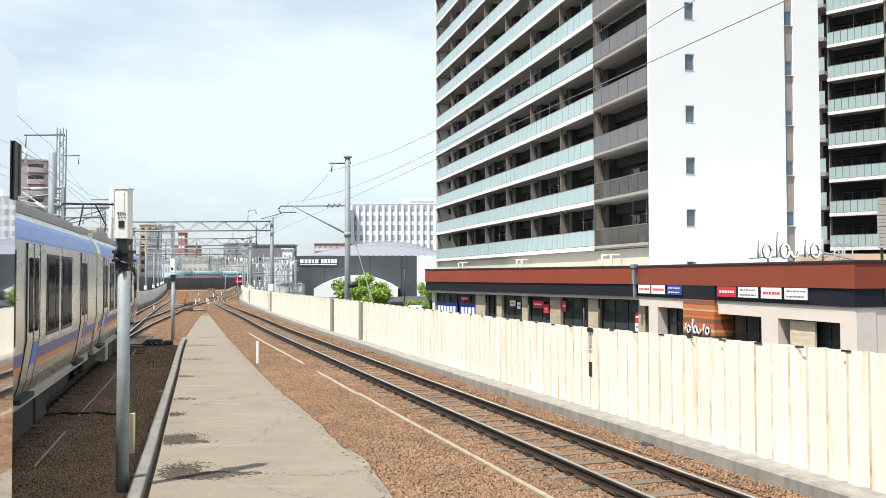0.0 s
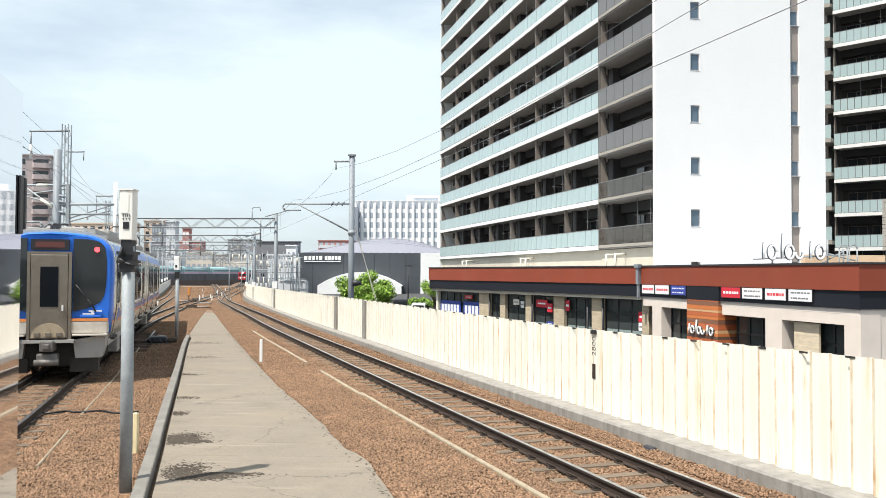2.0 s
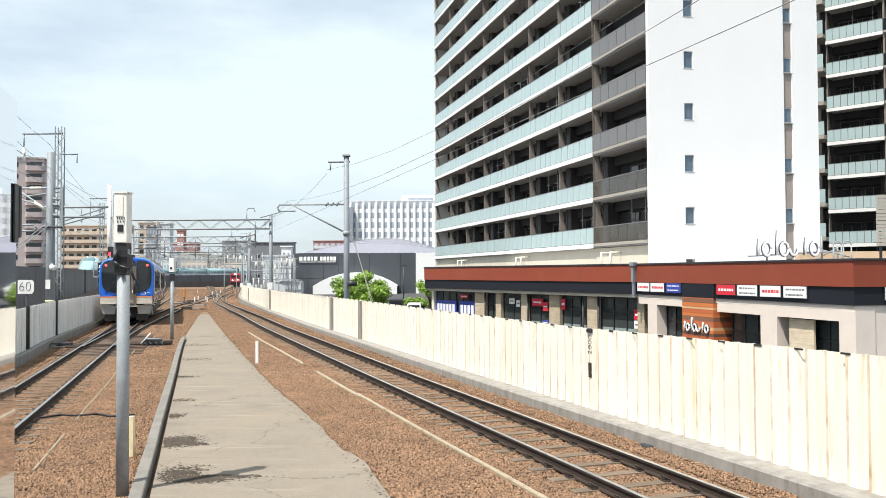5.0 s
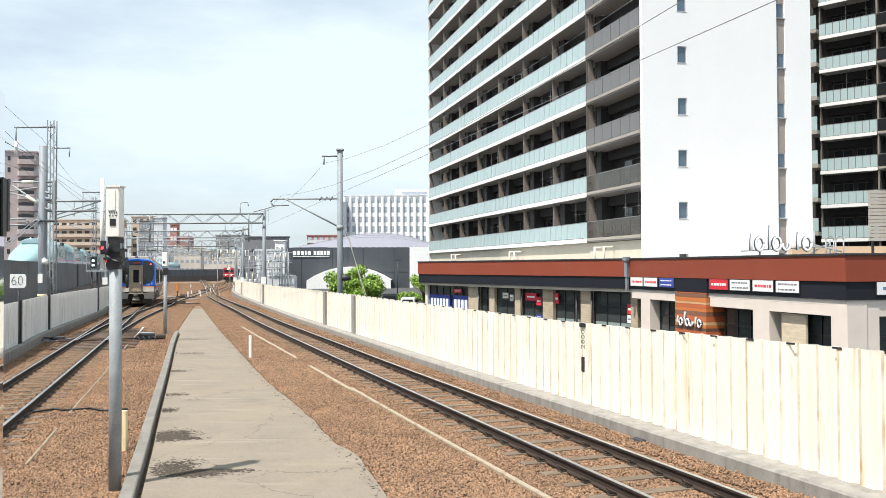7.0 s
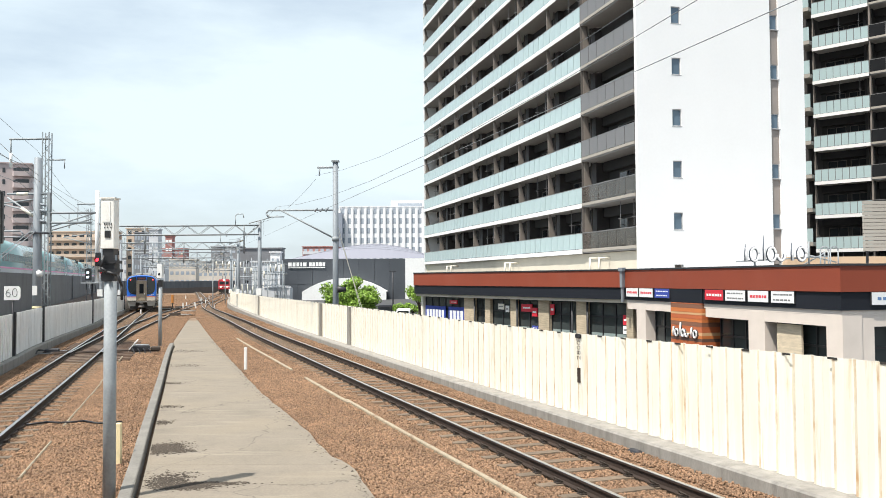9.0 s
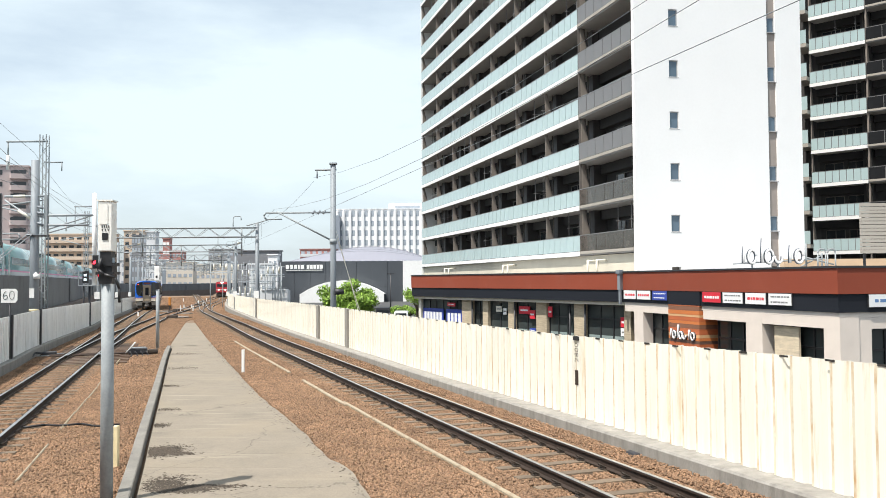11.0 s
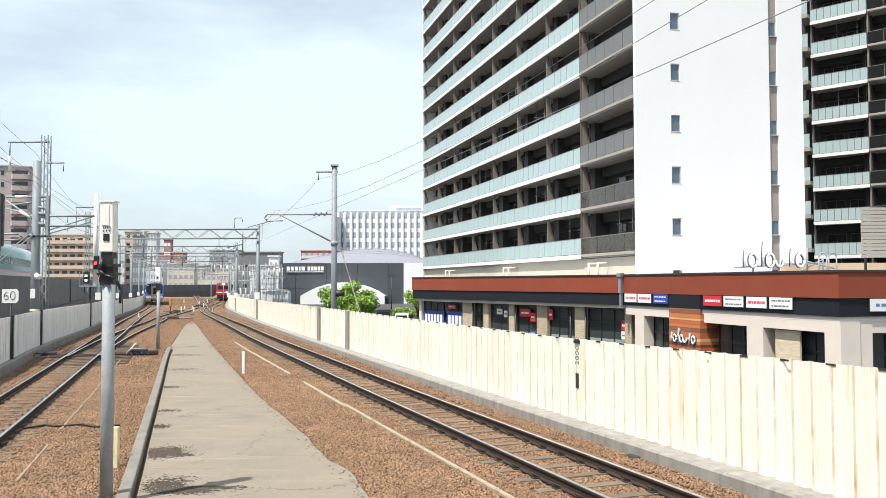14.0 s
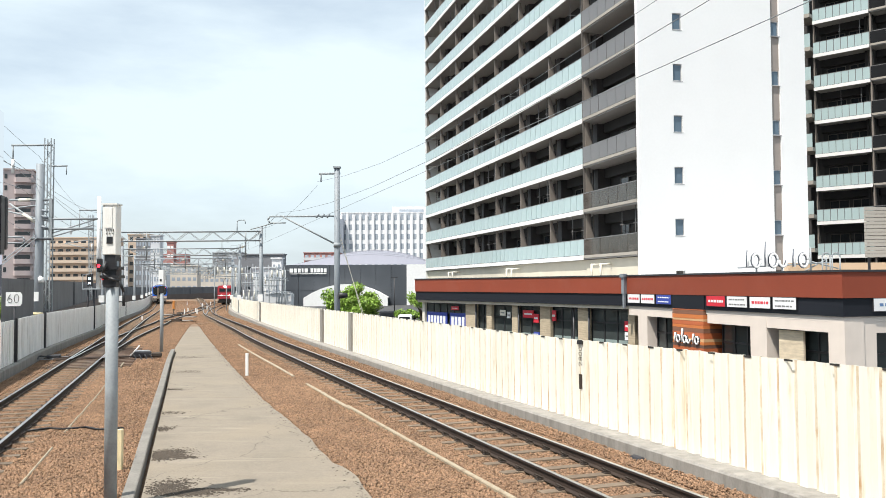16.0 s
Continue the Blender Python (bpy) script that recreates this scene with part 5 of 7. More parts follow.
# drain block in the face of the ledge
x, yy, dx, dy = FENCE_R.at(FENCE_R.s_at_y(13.9), -0.52)
dr = tagged(part("drain_block", boxes((-0.06, 0.08, -0.15, 0.15, -0.16, -0.03), bev=0.05), DARKSTEEL), "dark rounded drain outlet at the foot of the ledge", "drain")
dr.matrix_world = pose(x, yy, 0, 0, 0, math.degrees(math.atan2(-dx, dy)))

INK_BROWN = mat("faded_numeral_paint", (0.10, 0.08, 0.07), 0.7, var=0.2, bump=0)
# kilometre mark on the cream fence
km = empty("distance_mark", label="upright distance numerals 2800 above a dark bar", category="railway sign")
s_ = FENCE_R.s_at_y(16.3)
x, yy, dx, dy = FENCE_R.at(s_, -0.062)
mw = pose(x, yy, dip(yy), 0, 0, math.degrees(math.atan2(dy, dx)) + 180)
mk = part("mark_plate", boxes((-0.13, 0.13, 0.0, 0.015, 1.02, 1.6)), CREAM, km)
mk.matrix_world = mw
tx = text_mesh("numerals", "2800", 0.19, km, INK_BROWN, mw @ pose(0, -0.008, 1.34, 90, 0, 0) @ pose(0, 0, 0, 0, 0, 90))
bb = part("dark_bar", boxes((-0.05, 0.05, -0.02, 0.012, 0.72, 1.0)), RAIL_SIDE, km)
bb.matrix_world = mw
bb = part("top_bracket", boxes((-0.1, 0.1, -0.03, 0.04, 1.57, 1.64)), BLACK, km)
bb.matrix_world = mw

# turnout: long tarred bearers under both routes, point machine on one side, lock and rods on the other
TIMBER = mat("tarred_timber", (0.085, 0.055, 0.04), 0.85, var=0.35, scale=3, fine=30, bump=0.3, dirt=(0.17, 0.11, 0.07), dirt_amt=0.6, dirt_scale=4, island=0.25)
BR_ME = bpy.data.meshes.new("bearer")
bm = boxes((-1.15, 1.75, -0.115, 0.115, -0.3, -0.146), bev=0.01)
bm.to_mesh(BR_ME)
bm.free()
BR_ME.materials.append(TIMBER)
tn = empty("turnout", label="dark timber bearers under the turnout", category="turnout", kind="structure")
s = L_LINE.s_at_y(30.2) + 0.33
for k in range(15):
    x, y, dx, dy = L_LINE.at(s)
    o = new("bearer", BR_ME)
    o.parent = tn
    o.matrix_world = Matrix(((dy, dx, 0, x), (-dx, dy, 0, y), (0, 0, 1, dip(y)), (0, 0, 0, 1)))
    s += 0.658


def gear_space(y, off):
    x, yy, dx, dy = L_LINE.at(L_LINE.s_at_y(y), off)
    return Matrix(((dy, dx, 0, x), (-dx, dy, 0, yy), (0, 0, 1, dip(yy) - 0.15), (0, 0, 0, 1)))


RUST = mat("rust_red_plate", (0.22, 0.075, 0.04), 0.85, var=0.3, scale=5, bump=0.15)
sw = empty("point_machine", gear_space(33.4, 1.62), "rusty point machine with rods and black cables beside the turnout", "point machine")
for q in (-0.3, 0.3):
    part("base_beam", boxes((-0.3, 0.95, q - 0.07, q + 0.07, -0.12, 0.02), bev=0.01), TIMBER, sw)
part("housing", boxes((0.0, 0.72, -0.19, 0.19, 0.03, 0.27), bev=0.04), DARKSTEEL, sw)
part("motor_cover", boxes((0.74, 1.12, -0.13, 0.15, 0.03, 0.21), bev=0.05), CLIP, sw)
part("lid", boxes((0.06, 0.66, -0.15, 0.15, 0.272, 0.30), bev=0.01), GALV, sw, "pale galvanised lid")
part("lever", rods(((-0.1, -0.1, 0.06), (0.28, -0.3, 0.52), 0.025)), WHITE, sw)
part("plank", boxes((-0.1, 0.75, 0.34, 0.46, 0.10, 0.14)), GALV, sw)
part("rust_plate", boxes((0.8, 1.2, -0.62, -0.42, -0.10, 0.0)), RUST, sw)
for q in (-0.24, 0.02, 0.26):
    part("throw_rod", rods(((-2.9, q, 0.045), (0.05, q * 0.5, 0.08), 0.022)), RAIL_SIDE, sw)
for k in range(4):
    q = 0.05 + 0.2 * k
    part("cable", rods(((q, -0.19, 0.12), (q + 0.02, -0.42, 0.17), 0.024), ((q + 0.02, -0.42, 0.17), (q + 0.1, -0.62, 0.08), 0.024), ((q + 0.1, -0.62, 0.08), (q + 0.14, -0.72, -0.12), 0.024)), BLACK, sw)
lk = empty("point_lock", gear_space(34.2, -1.25), "oily point lock with detector rods and cover plates", "point machine")
part("base_plate", boxes((-0.55, 0.45, -0.55, 0.5, -0.10, 0.0), bev=0.01), CLIP, lk)
part("lock_box", boxes((-0.35, 0.15, -0.25, 0.15, 0.0, 0.17), bev=0.03), DARKSTEEL, lk)
part("cover_plate", boxes((-0.1, 0.4, 0.2, 0.42, 0.03, 0.06)), GALV, lk)
part("cover_plate", boxes((-0.5, 0.0, -0.5, -0.34, 0.02, 0.05)), GALV, lk)
for q in (-0.42, -0.1, 0.3):
    part("detector_rod", rods(((-0.4, q, 0.06), (0.75, q + 0.05, 0.05), 0.02)), RAIL_SIDE, lk)
for q in (0.0, 0.25):
    part("cable", rods(((-0.35, q - 0.1, 0.1), (-0.62, q - 0.25, 0.14), 0.02), ((-0.62, q - 0.25, 0.14), (-0.7, q - 0.6, -0.08), 0.02)), BLACK, lk)
# black cable lying over the ballast
bm = bmesh.new()
pts = [(-8.3, 16.9), (-8.0, 17.2), (-7.7, 17.1), (-7.3, 17.3), (-6.9, 17.0), (-6.5, 17.2)]
for (a, b), (c, d) in zip(pts, pts[1:]):
    rod(bm, (a, b, -0.12), (c, d, -0.12), 0.022, n=6)
tagged(part("ground_cable", bm, BLACK), "black cable lying across the ballast", "cable")
EDGING = mat("buried_edging", (0.33, 0.28, 0.20), 0.9, var=0.35, scale=3, fine=30, bump=0.3, dirt=(0.17, 0.11, 0.07), dirt_amt=0.8, dirt_scale=3.0, dirt_lo=0.5, dirt_hi=0.66)
# long concrete edging strips half sunk in the ballast, whole near the platform and broken further on
for line, off, y0, y1, w_e, top_e, gap_e in ((R_LINE, -1.52, 8, 20, 0.036, -0.105, 0.0), (R_LINE, -1.54, 20.2, 44, 0.045, -0.11, 0.35), (L_LINE, 1.42, 12, 30, 0.022, -0.125, 0.35)):
    bm = bmesh.new()
    s0, s1 = line.s_at_y(y0), line.s_at_y(y1)
    s = s0
    while s < s1:
        ln = random.uniform(1.5, 3.0)
        if random.random() >= gap_e:
            o_ = off + random.uniform(-0.02, 0.02)
            sweep(bm, line, [(o_ - w_e, -0.3), (o_ - w_e, top_e - 0.012), (o_ - w_e + 0.012, top_e), (o_ + w_e - 0.012, top_e + 0.004), (o_ + w_e, top_e - 0.01), (o_ + w_e, -0.3)], s, s + ln - 0.012, 0.5)
        s += ln
    tagged(part("edging", bm, EDGING), "thin broken concrete edging sunk in ballast", "edging", kind="structure")

# platform under the eye and the polished steel screen beside it
bm = bmesh.new()
prism_pts = [(-0.6, 3.0), (3.2, 3.0), (11.5, -28.0), (6.9, -28.0), (-0.9, -2.0)]
lo, hi = [bm.verts.new((a, b, -0.3)) for a, b in prism_pts], [bm.verts.new((a, b, 1.1)) for a, b in prism_pts]
bm.faces.new(hi)
bm.faces.new(lo[::-1])
for i in range(5):
    bm.faces.new((lo[i], lo[(i + 1) % 5], hi[(i + 1) % 5], hi[i]))
bmesh.ops.recalc_face_normals(bm, faces=bm.faces)
tagged(part("platform", bm, KERB), "grey concrete station platform", "platform", kind="structure")
MIRROR = mat("polished_steel", (0.80, 0.80, 0.82), 0.03, metal=1.0, var=0.03, scale=0.8, fine=6, bump=0.0)
scr = empty("platform_screen", pose(-0.838, 1.6, 1.1, 0, 0, 15.9), "mirror-polished steel screen with a black latch at its edge", "platform screen")
part("panel", boxes((-0.03, 0.0, -2.4, 0.0, 0.0, 1.97)), MIRROR, scr, "polished steel panel")
part("edge_seal", boxes((-0.028, -0.018, 0.001, 0.012, 1.62, 1.88)), BLACK, scr)
part("latch", boxes((-0.03, 0.006, 0.0025, 0.02, 1.71, 1.81), bev=0.003), BLACK, scr, "black latch block")
part("latch_plate", boxes((0.001, 0.004, -0.03, 0.0, 1.70, 1.81)), BLACK, scr)


# ---- arcade: shopfronts, columns and signs ----
BRICKS = mat("stacked_stone", (0.46, 0.38, 0.27), 0.85, var=0.3, scale=2, fine=14, bump=0.6, stretch=(1, 1, 6), island=0.1)
# base colours raised so the glass and its film carry painted reflections
SHOPGLASS = glass("shop_glass", (0.05, 0.06, 0.06), 0.03)
FROST = glass("shop_glass_lower_film", (0.26, 0.32, 0.31), 0.15)
SIGNW = mat("white_sign_face", (0.80, 0.80, 0.80), 0.35, var=0.03, bump=0.0)
SIGNR = mat("red_sign_face", (0.62, 0.03, 0.05), 0.35, var=0.04, bump=0.0)
SIGNB = mat("blue_sign_face", (0.04, 0.07, 0.36), 0.35, var=0.04, bump=0.0)
INK_G = mat("grey_sign_print", (0.18, 0.18, 0.18), 0.5, var=0.05, bump=0)
INK_R = mat("red_sign_print", (0.65, 0.05, 0.07), 0.5, var=0.05, bump=0)
INK_T = mat("teal_sign_print", (0.12, 0.22, 0.42), 0.5, var=0.05, bump=0)


def placed(name, bm, m, i, s, d, parent, label=""):
    o = part(name, bm, m, parent, label)
    o.matrix_world = along(i, s, d)
    return o


def shopfront(i, s0, s1, d, z1, door=False):
    """A glazed front between two piers: black mullions, a transom, clear panes above a filmed strip."""
    w = s1 - s0
    n = max(2, int(round(w / 0.95)))
    bm = bmesh.new()
    sections = [(-0.035, STREET), (0.035, STREET), (0.035, z1 - 0.08), (w - 0.035, z1 - 0.08), (w - 0.035, STREET), (w + 0.035, STREET), (w + 0.035, z1), (-0.035, z1)]
    f0, f1 = [bm.verts.new((a, -0.05, z)) for a, z in sections], [bm.verts.new((a, 0.05, z)) for a, z in sections]
    bm.faces.new(f0)
    bm.faces.new(f1[::-1])
    for k in range(8):
        bm.faces.new((f0[k], f1[k], f1[(k + 1) % 8], f0[(k + 1) % 8]))
    bmesh.ops.recalc_face_normals(bm, faces=bm.faces)
    f = placed("shopfront", bm, BLACK, i, s0, d, arc, "black framed shop window")
    for k in range(1, n):
        q = w * k / n
        part("mullion", boxes((q - 0.035, q + 0.035, -0.046, 0.046, STREET, z1 - 0.082)), BLACK, f)
    for z in (STREET + 0.1, z1 - 0.75):
        part("transom", boxes((0.036, w - 0.036, -0.04, 0.04, z - 0.04, z + 0.04)), BLACK, f)
    for k in range(n):
        a, b = w * k / n + 0.035, w * (k + 1) / n - 0.035
        for za, zb, m in ((STREET + 0.14, STREET + 2.4, FROST if not door else SHOPGLASS), (STREET + 2.4, z1 - 0.79, SHOPGLASS), (z1 - 0.71, z1 - 0.08, SHOPGLASS)):
            o = part("pane", boxes((a, b, 0.0, 0.015, za, zb)), m, f)


def pier(i, s0, s1, d0, d1, m, z1=1.42, label=""):
    placed("pier", boxes((0, s1 - s0, -d1, -d0, STREET, z1)), m, i, s0, 0, arc, label)


D0 = -0.55
piers0 = [(0.15, 0.5), (6.3, 7.6), (8.9, 9.5), (11.8, 12.4), (14.7, 15.7), (18.2, 19.1), (22.2, 22.7)]
for k, (a, b) in enumerate(piers0):
    pier(0, a, b, D0 - 0.35, D0 + 0.15, CREAM if k == 0 else BRICKS, label="" if k == 0 else "stacked stone pier")
for (a, b), (c, d) in zip(piers0, piers0[1:]):
    shopfront(0, b + 0.02, c - 0.02, D0 - 0.1, 1.40)
for s in (7.7, 12.6, 17.9, 19.2):
    placed("drain_pipe", rods(((0, 0, STREET), (0, 0, 1.4), 0.06)), DARKSTEEL, 0, s, D0 + 0.2, arc)
# banner panels and small red signs in the windows
for a, b in ((0.65, 3.6), (4.0, 6.2)):
    p_ = placed("window_banner", boxes((0, b - a, -0.02, 0.02, -0.6, 0.75)), SIGNB, 0, a, D0 + 0.02, arc, "navy banner with white bars")
    n = 6 if a < 1 else 4
    for k in range(n):
        part("lettering_bar", boxes((0.2 + k * (b - a - 0.3) / n, 0.2 + (k + 0.7) * (b - a - 0.3) / n, -0.03, -0.021, -0.1, 0.5)), SIGNW, p_)
for s, z, w, h, m in ((12.9, 0.7, 1.1, 0.45, SIGNR), (14.0, 0.45, 0.5, 0.5, SIGNR), (14.0, -0.35, 0.55, 0.25, SIGNB), (14.05, -0.7, 0.5, 0.25, SIGNR), (10.4, 0.75, 0.6, 0.35, CREAM), (11.2, 0.6, 0.35, 0.4, SIGNW), (15.8, 0.6, 0.35, 0.6, SIGNR), (21.9, 0.3, 0.45, 0.5, SIGNR), (21.9, -0.15, 0.45, 0.4, SIGNW), (4.3, 0.95, 1.0, 0.25, SIGNR)):
    g = tagged(placed("shop_sign", boxes((0, w, -0.05, 0.0, z, z + h)), m, 0, s, D0 + 0.06, None), "small shop sign board hung in the shop front", "shop sign")
    part("lettering_bar", boxes((w * 0.15, w * 0.85, -0.056, -0.051, z + h * 0.4, z + h * 0.6)), SIGNW if m in (SIGNR, SIGNB) else INK_G, g)

# run 1: tiled columns, portal, windows
D1 = -0.55
for a, b in ((0.95, 1.85), (9.95, 10.95), (14.25, 15.02)):
    pier(1, a, b, D1 - 0.2, -0.003, PINKSTONE, label="pale tiled column")
pier(2, 0.02, 1.25, D1 - 0.2, -0.006, PINKSTONE, label="pale tiled column")
pier(2, 6.0, 7.0, D1 - 0.2, -0.006, PINKSTONE, label="pale tiled column")
placed("lintel", boxes((0, 4.35, 0.007, 0.6, 1.15, 1.418)), PINKSTONE, 1, 0.0, 0, arc)
placed("lintel", boxes((0, 8.0, 0.007, 0.6, 1.05, 1.417)), PINKSTONE, 1, 7.0, -0.001, arc)
placed("lintel", boxes((-0.5, 14, 0.012, 0.6, 1.05, 1.416)), PINKSTONE, 2, 0.6, -0.001, arc)
shopfront(1, 0.1, 0.93, D1, 1.15)
shopfront(1, 1.9, 4.3, D1, 1.15, True)
shopfront(1, 7.3, 9.9, D1, 1.05, True)
shopfront(1, 11.0, 14.2, D1, 1.05)
shopfront(2, 1.3, 5.95, D1, 1.05)
shopfront(2, 7.05, 14.0, D1, 1.05)
# stone lighter than the piers: sunshine is painted into its colour
placed("stone_panel", boxes((0, 1.35, -0.03, 0.05, -0.35, 1.0)), mat("sunlit_stacked_stone", (0.62, 0.52, 0.38), 0.85, var=0.25, scale=2, fine=14, bump=0.6, stretch=(1, 1, 7)), 1, 11.4, -0.22, arc, "stacked stone panel beside the entrance, sunlight put into its colour")
# striped timber portal
STRIPES = [mat("stripe_" + n, c, 0.55, var=0.15, scale=1.5, fine=25, bump=0.08, stretch=(0.4, 0.4, 8)) for n, c in (("orange", (0.56, 0.175, 0.05)), ("tan", (0.62, 0.38, 0.20)), ("brown", (0.13, 0.07, 0.05)), ("terracotta", (0.47, 0.125, 0.045)), ("umber", (0.22, 0.10, 0.06)))]
rs = random.Random(5)
z, nb_ = STREET, 0
while z < 1.60:
    h = min(rs.choice((0.09, 0.13, 0.18, 0.24)), 1.6 - z)
    placed("portal_board", boxes((0, 2.5, -0.12 + rs.uniform(-0.004, 0.004), 1.0, z, z + h - 0.006)), STRIPES[(0, 3, 1, 0, 4, 3, 2, 0, 1, 3, 4)[nb_ % 11]], 1, 4.40, 0, arc)
    z, nb_ = z + h, nb_ + 1
placed("portal_fascia", boxes((0, 2.56, -0.105, 0.5, 1.603, 2.26)), NAVY, 1, 4.37, 0, arc)


def tube(bm, pts, r, n=8):
    """One closed tube along a flat line of points in x and z."""
    rings = []
    for i, p in enumerate(pts):
        d = (Vector(pts[min(i + 1, len(pts) - 1)]) - Vector(pts[max(i - 1, 0)])).normalized()
        u, v = Vector((0, 1, 0)), Vector((0, 1, 0)).cross(d)
        rings.append([bm.verts.new(Vector(p) + u * r * math.cos(2 * math.pi * k / n) + v * r * math.sin(2 * math.pi * k / n)) for k in range(n)])
    for a, b in zip(rings, rings[1:]):
        for k in range(n):
            bm.faces.new((a[k], a[(k + 1) % n], b[(k + 1) % n], b[k])).smooth = True
    bm.faces.new(rings[0][::-1])
    bm.faces.new(rings[-1])


def wordmark(parent, m0, w, h, r, m_face, m_shade):
    """A wordmark reduced to plain rings and strokes, white with dark tubes behind for their shaded sides."""
    def arc_pts(cx, cz, rx, rz, a0, a1, n=12):
        return [(cx + rx * math.cos(math.radians(a0 + (a1 - a0) * i / n)), cz + rz * math.sin(math.radians(a0 + (a1 - a0) * i / n))) for i in range(n + 1)]
    ring = lambda u: arc_pts(u, 0.29, 0.06, 0.25, 0, 360, 16)
    stroke = lambda u, hh: [(u + 0.015, hh), (u, 0.5 * hh), (u, 0.05)]
    lines = [stroke(0.04, 0.68), ring(0.17), stroke(0.32, 1.0), ring(0.43), arc_pts(0.57, 0.30, 0.06, 0.25, 180, 360, 10), stroke(0.74, 0.72), ring(0.88)]
    for ln in lines:
        # the thicker dark tube behind each stroke stands in for its shadow side
        for rr, off, m in ((r, 0.0, m_face), (r * 1.45, r * 2.4, m_shade)):
            bm = bmesh.new()
            tube(bm, [(a * w, off, b * h) for a, b in ln], rr)
            o = part("stroke", bm, m, parent)
            o.matrix_world = m0


emb = empty("portal_emblem", label="white rounded strokes mounted on the striped portal", category="sign")
wordmark(emb, along(1, 4.62, 0.19) @ pose(0, 0, 0.12), 2.1, 0.62, 0.035, SIGNW, DARKSTEEL)
ro = empty("roof_sign", label="large white rounded strokes on a steel frame on the roof", category="sign")
wordmark(ro, pose(12.75, 36.0, 3.32, 0, 0, -4), 2.75, 1.12, 0.046, SIGNW, mat("slate_letter_edge", (0.10, 0.11, 0.14), 0.5, var=0.05, bump=0))
fr = rods(((12.5, 36.25, 3.1), (15.7, 36.1, 3.1), 0.04), ((12.5, 36.25, 3.35), (16.4, 36.1, 3.55), 0.03), ((15.6, 36.2, 3.0), (15.6, 36.2, 4.2), 0.04), ((15.0, 36.2, 3.0), (16.4, 36.5, 3.7), 0.03), ((16.4, 36.5, 2.9), (16.4, 36.5, 3.8), 0.04), ((15.6, 36.2, 3.6), (16.9, 36.5, 3.3), 0.03), ((13.3, 36.25, 2.9), (13.3, 36.25, 3.4), 0.04), ((14.4, 36.25, 2.9), (14.4, 36.25, 3.4), 0.04))
part("steel_frame", fr, GALV, ro)
rl = empty("roof_ladder", label="looped steel ladder hoops over the parapet", category="ladder")
for q in (0, 0.4):
    bm = bmesh.new()
    for i in range(8):
        a, b = math.pi * i / 8, math.pi * (i + 1) / 8
        rod(bm, (15.5 + q + 0.16 * math.cos(a), 34.5, 3.75 + 0.16 * math.sin(a)), (15.5 + q + 0.16 * math.cos(b), 34.5, 3.75 + 0.16 * math.sin(b)), 0.03, n=6)
    rod(bm, (15.34 + q, 34.5, 2.9), (15.34 + q, 34.5, 3.75), 0.03)
    rod(bm, (15.66 + q, 34.5, 2.9), (15.66 + q, 34.5, 3.75), 0.03)
    part("hoop", bm, GALV, rl)

# fascia sign boards
for i, s, w, m, ink, rows3 in ((1, 0.10, 1.28, SIGNW, INK_R, 1), (1, 1.46, 1.34, SIGNW, INK_R, 1), (1, 2.95, 1.35, SIGNB, SIGNW, 2), (1, 7.14, 1.36, SIGNR, SIGNW, 1), (1, 8.6, 1.36, SIGNW, INK_G, 2), (1, 10.1, 1.28, SIGNW, INK_R, 1), (1, 11.5, 1.32, SIGNW, INK_G, 2), (2, 1.05, 2.0, SIGNW, INK_T, 1)):
    bd = tagged(placed("fascia_sign", boxes((0, w, -0.05, 0.0, 1.74, 2.20), bev=0.01), DARKSTEEL, i, s, 0.062, None), "lit rectangular sign board on the charcoal fascia", "shop sign", "fascia sign boards")
    part("face", boxes((0.025, w - 0.025, -0.060, -0.048, 1.765, 2.175)), m, bd)
    for r_ in range(rows3):
        zc = 1.97 if rows3 == 1 else (2.06 - 0.19 * r_)
        hh = 0.11 if rows3 == 1 else 0.06
        x0 = 0.12 * w
        while x0 < 0.86 * w:
            ww = rs.uniform(0.05, 0.16) * w
            part("lettering_bar", boxes((x0, min(x0 + ww, 0.9 * w), -0.065, -0.0605, zc - hh * 0.45, zc + hh * 0.45)), ink, bd)
            x0 += ww + 0.035 * w
pipe = tagged(placed("downpipe", boxes((-0.09, 0.09, -0.2, 0.0, 2.2, 3.0), (-0.14, 0.14, -0.26, 0.0, 3.0, 3.18), (-0.06, 0.06, -0.16, -0.04, 1.5, 2.2)), POLE_PAINT, 0, 22.65, 0.12, None), "grey rainwater hopper and downpipe on the fascia", "downpipe")
ls = empty("roof_louvre", label="grey slatted louvre screen on the roof", category="louvre screen")
for k in range(14):
    part("slat", boxes((16.85, 22.5, 33.9, 34.05, 3.7 + 0.145 * k, 3.825 + 0.145 * k)), GREYBEIGE, ls)
part("frame", boxes((17.0, 17.08, 34.06, 34.14, 2.9, 5.2), (22.3, 22.38, 34.06, 34.14, 2.9, 5.2)), DARKSTEEL, ls)
tagged(part("roof_upstand", boxes((14.9, 30.0, 36.8, 37.3, 2.91, 3.55)), mat("tan_render", (0.60, 0.44, 0.30), 0.8, var=0.08)), "tan rendered upstand on the arcade roof", "parapet")


# ---- viaduct of the high-speed line ----
VWALL = mat("dark_viaduct_wall", (0.125, 0.128, 0.136), 0.8, var=0.25, scale=0.4, fine=12, bump=0.1, dirt=(0.04, 0.04, 0.045), dirt_amt=0.6, dirt_scale=0.5, stretch=(1, 1, 0.4))
BROWNWALL = mat("brown_retaining_wall", (0.13, 0.10, 0.085), 0.9, var=0.25, scale=0.5, fine=10, bump=0.2)


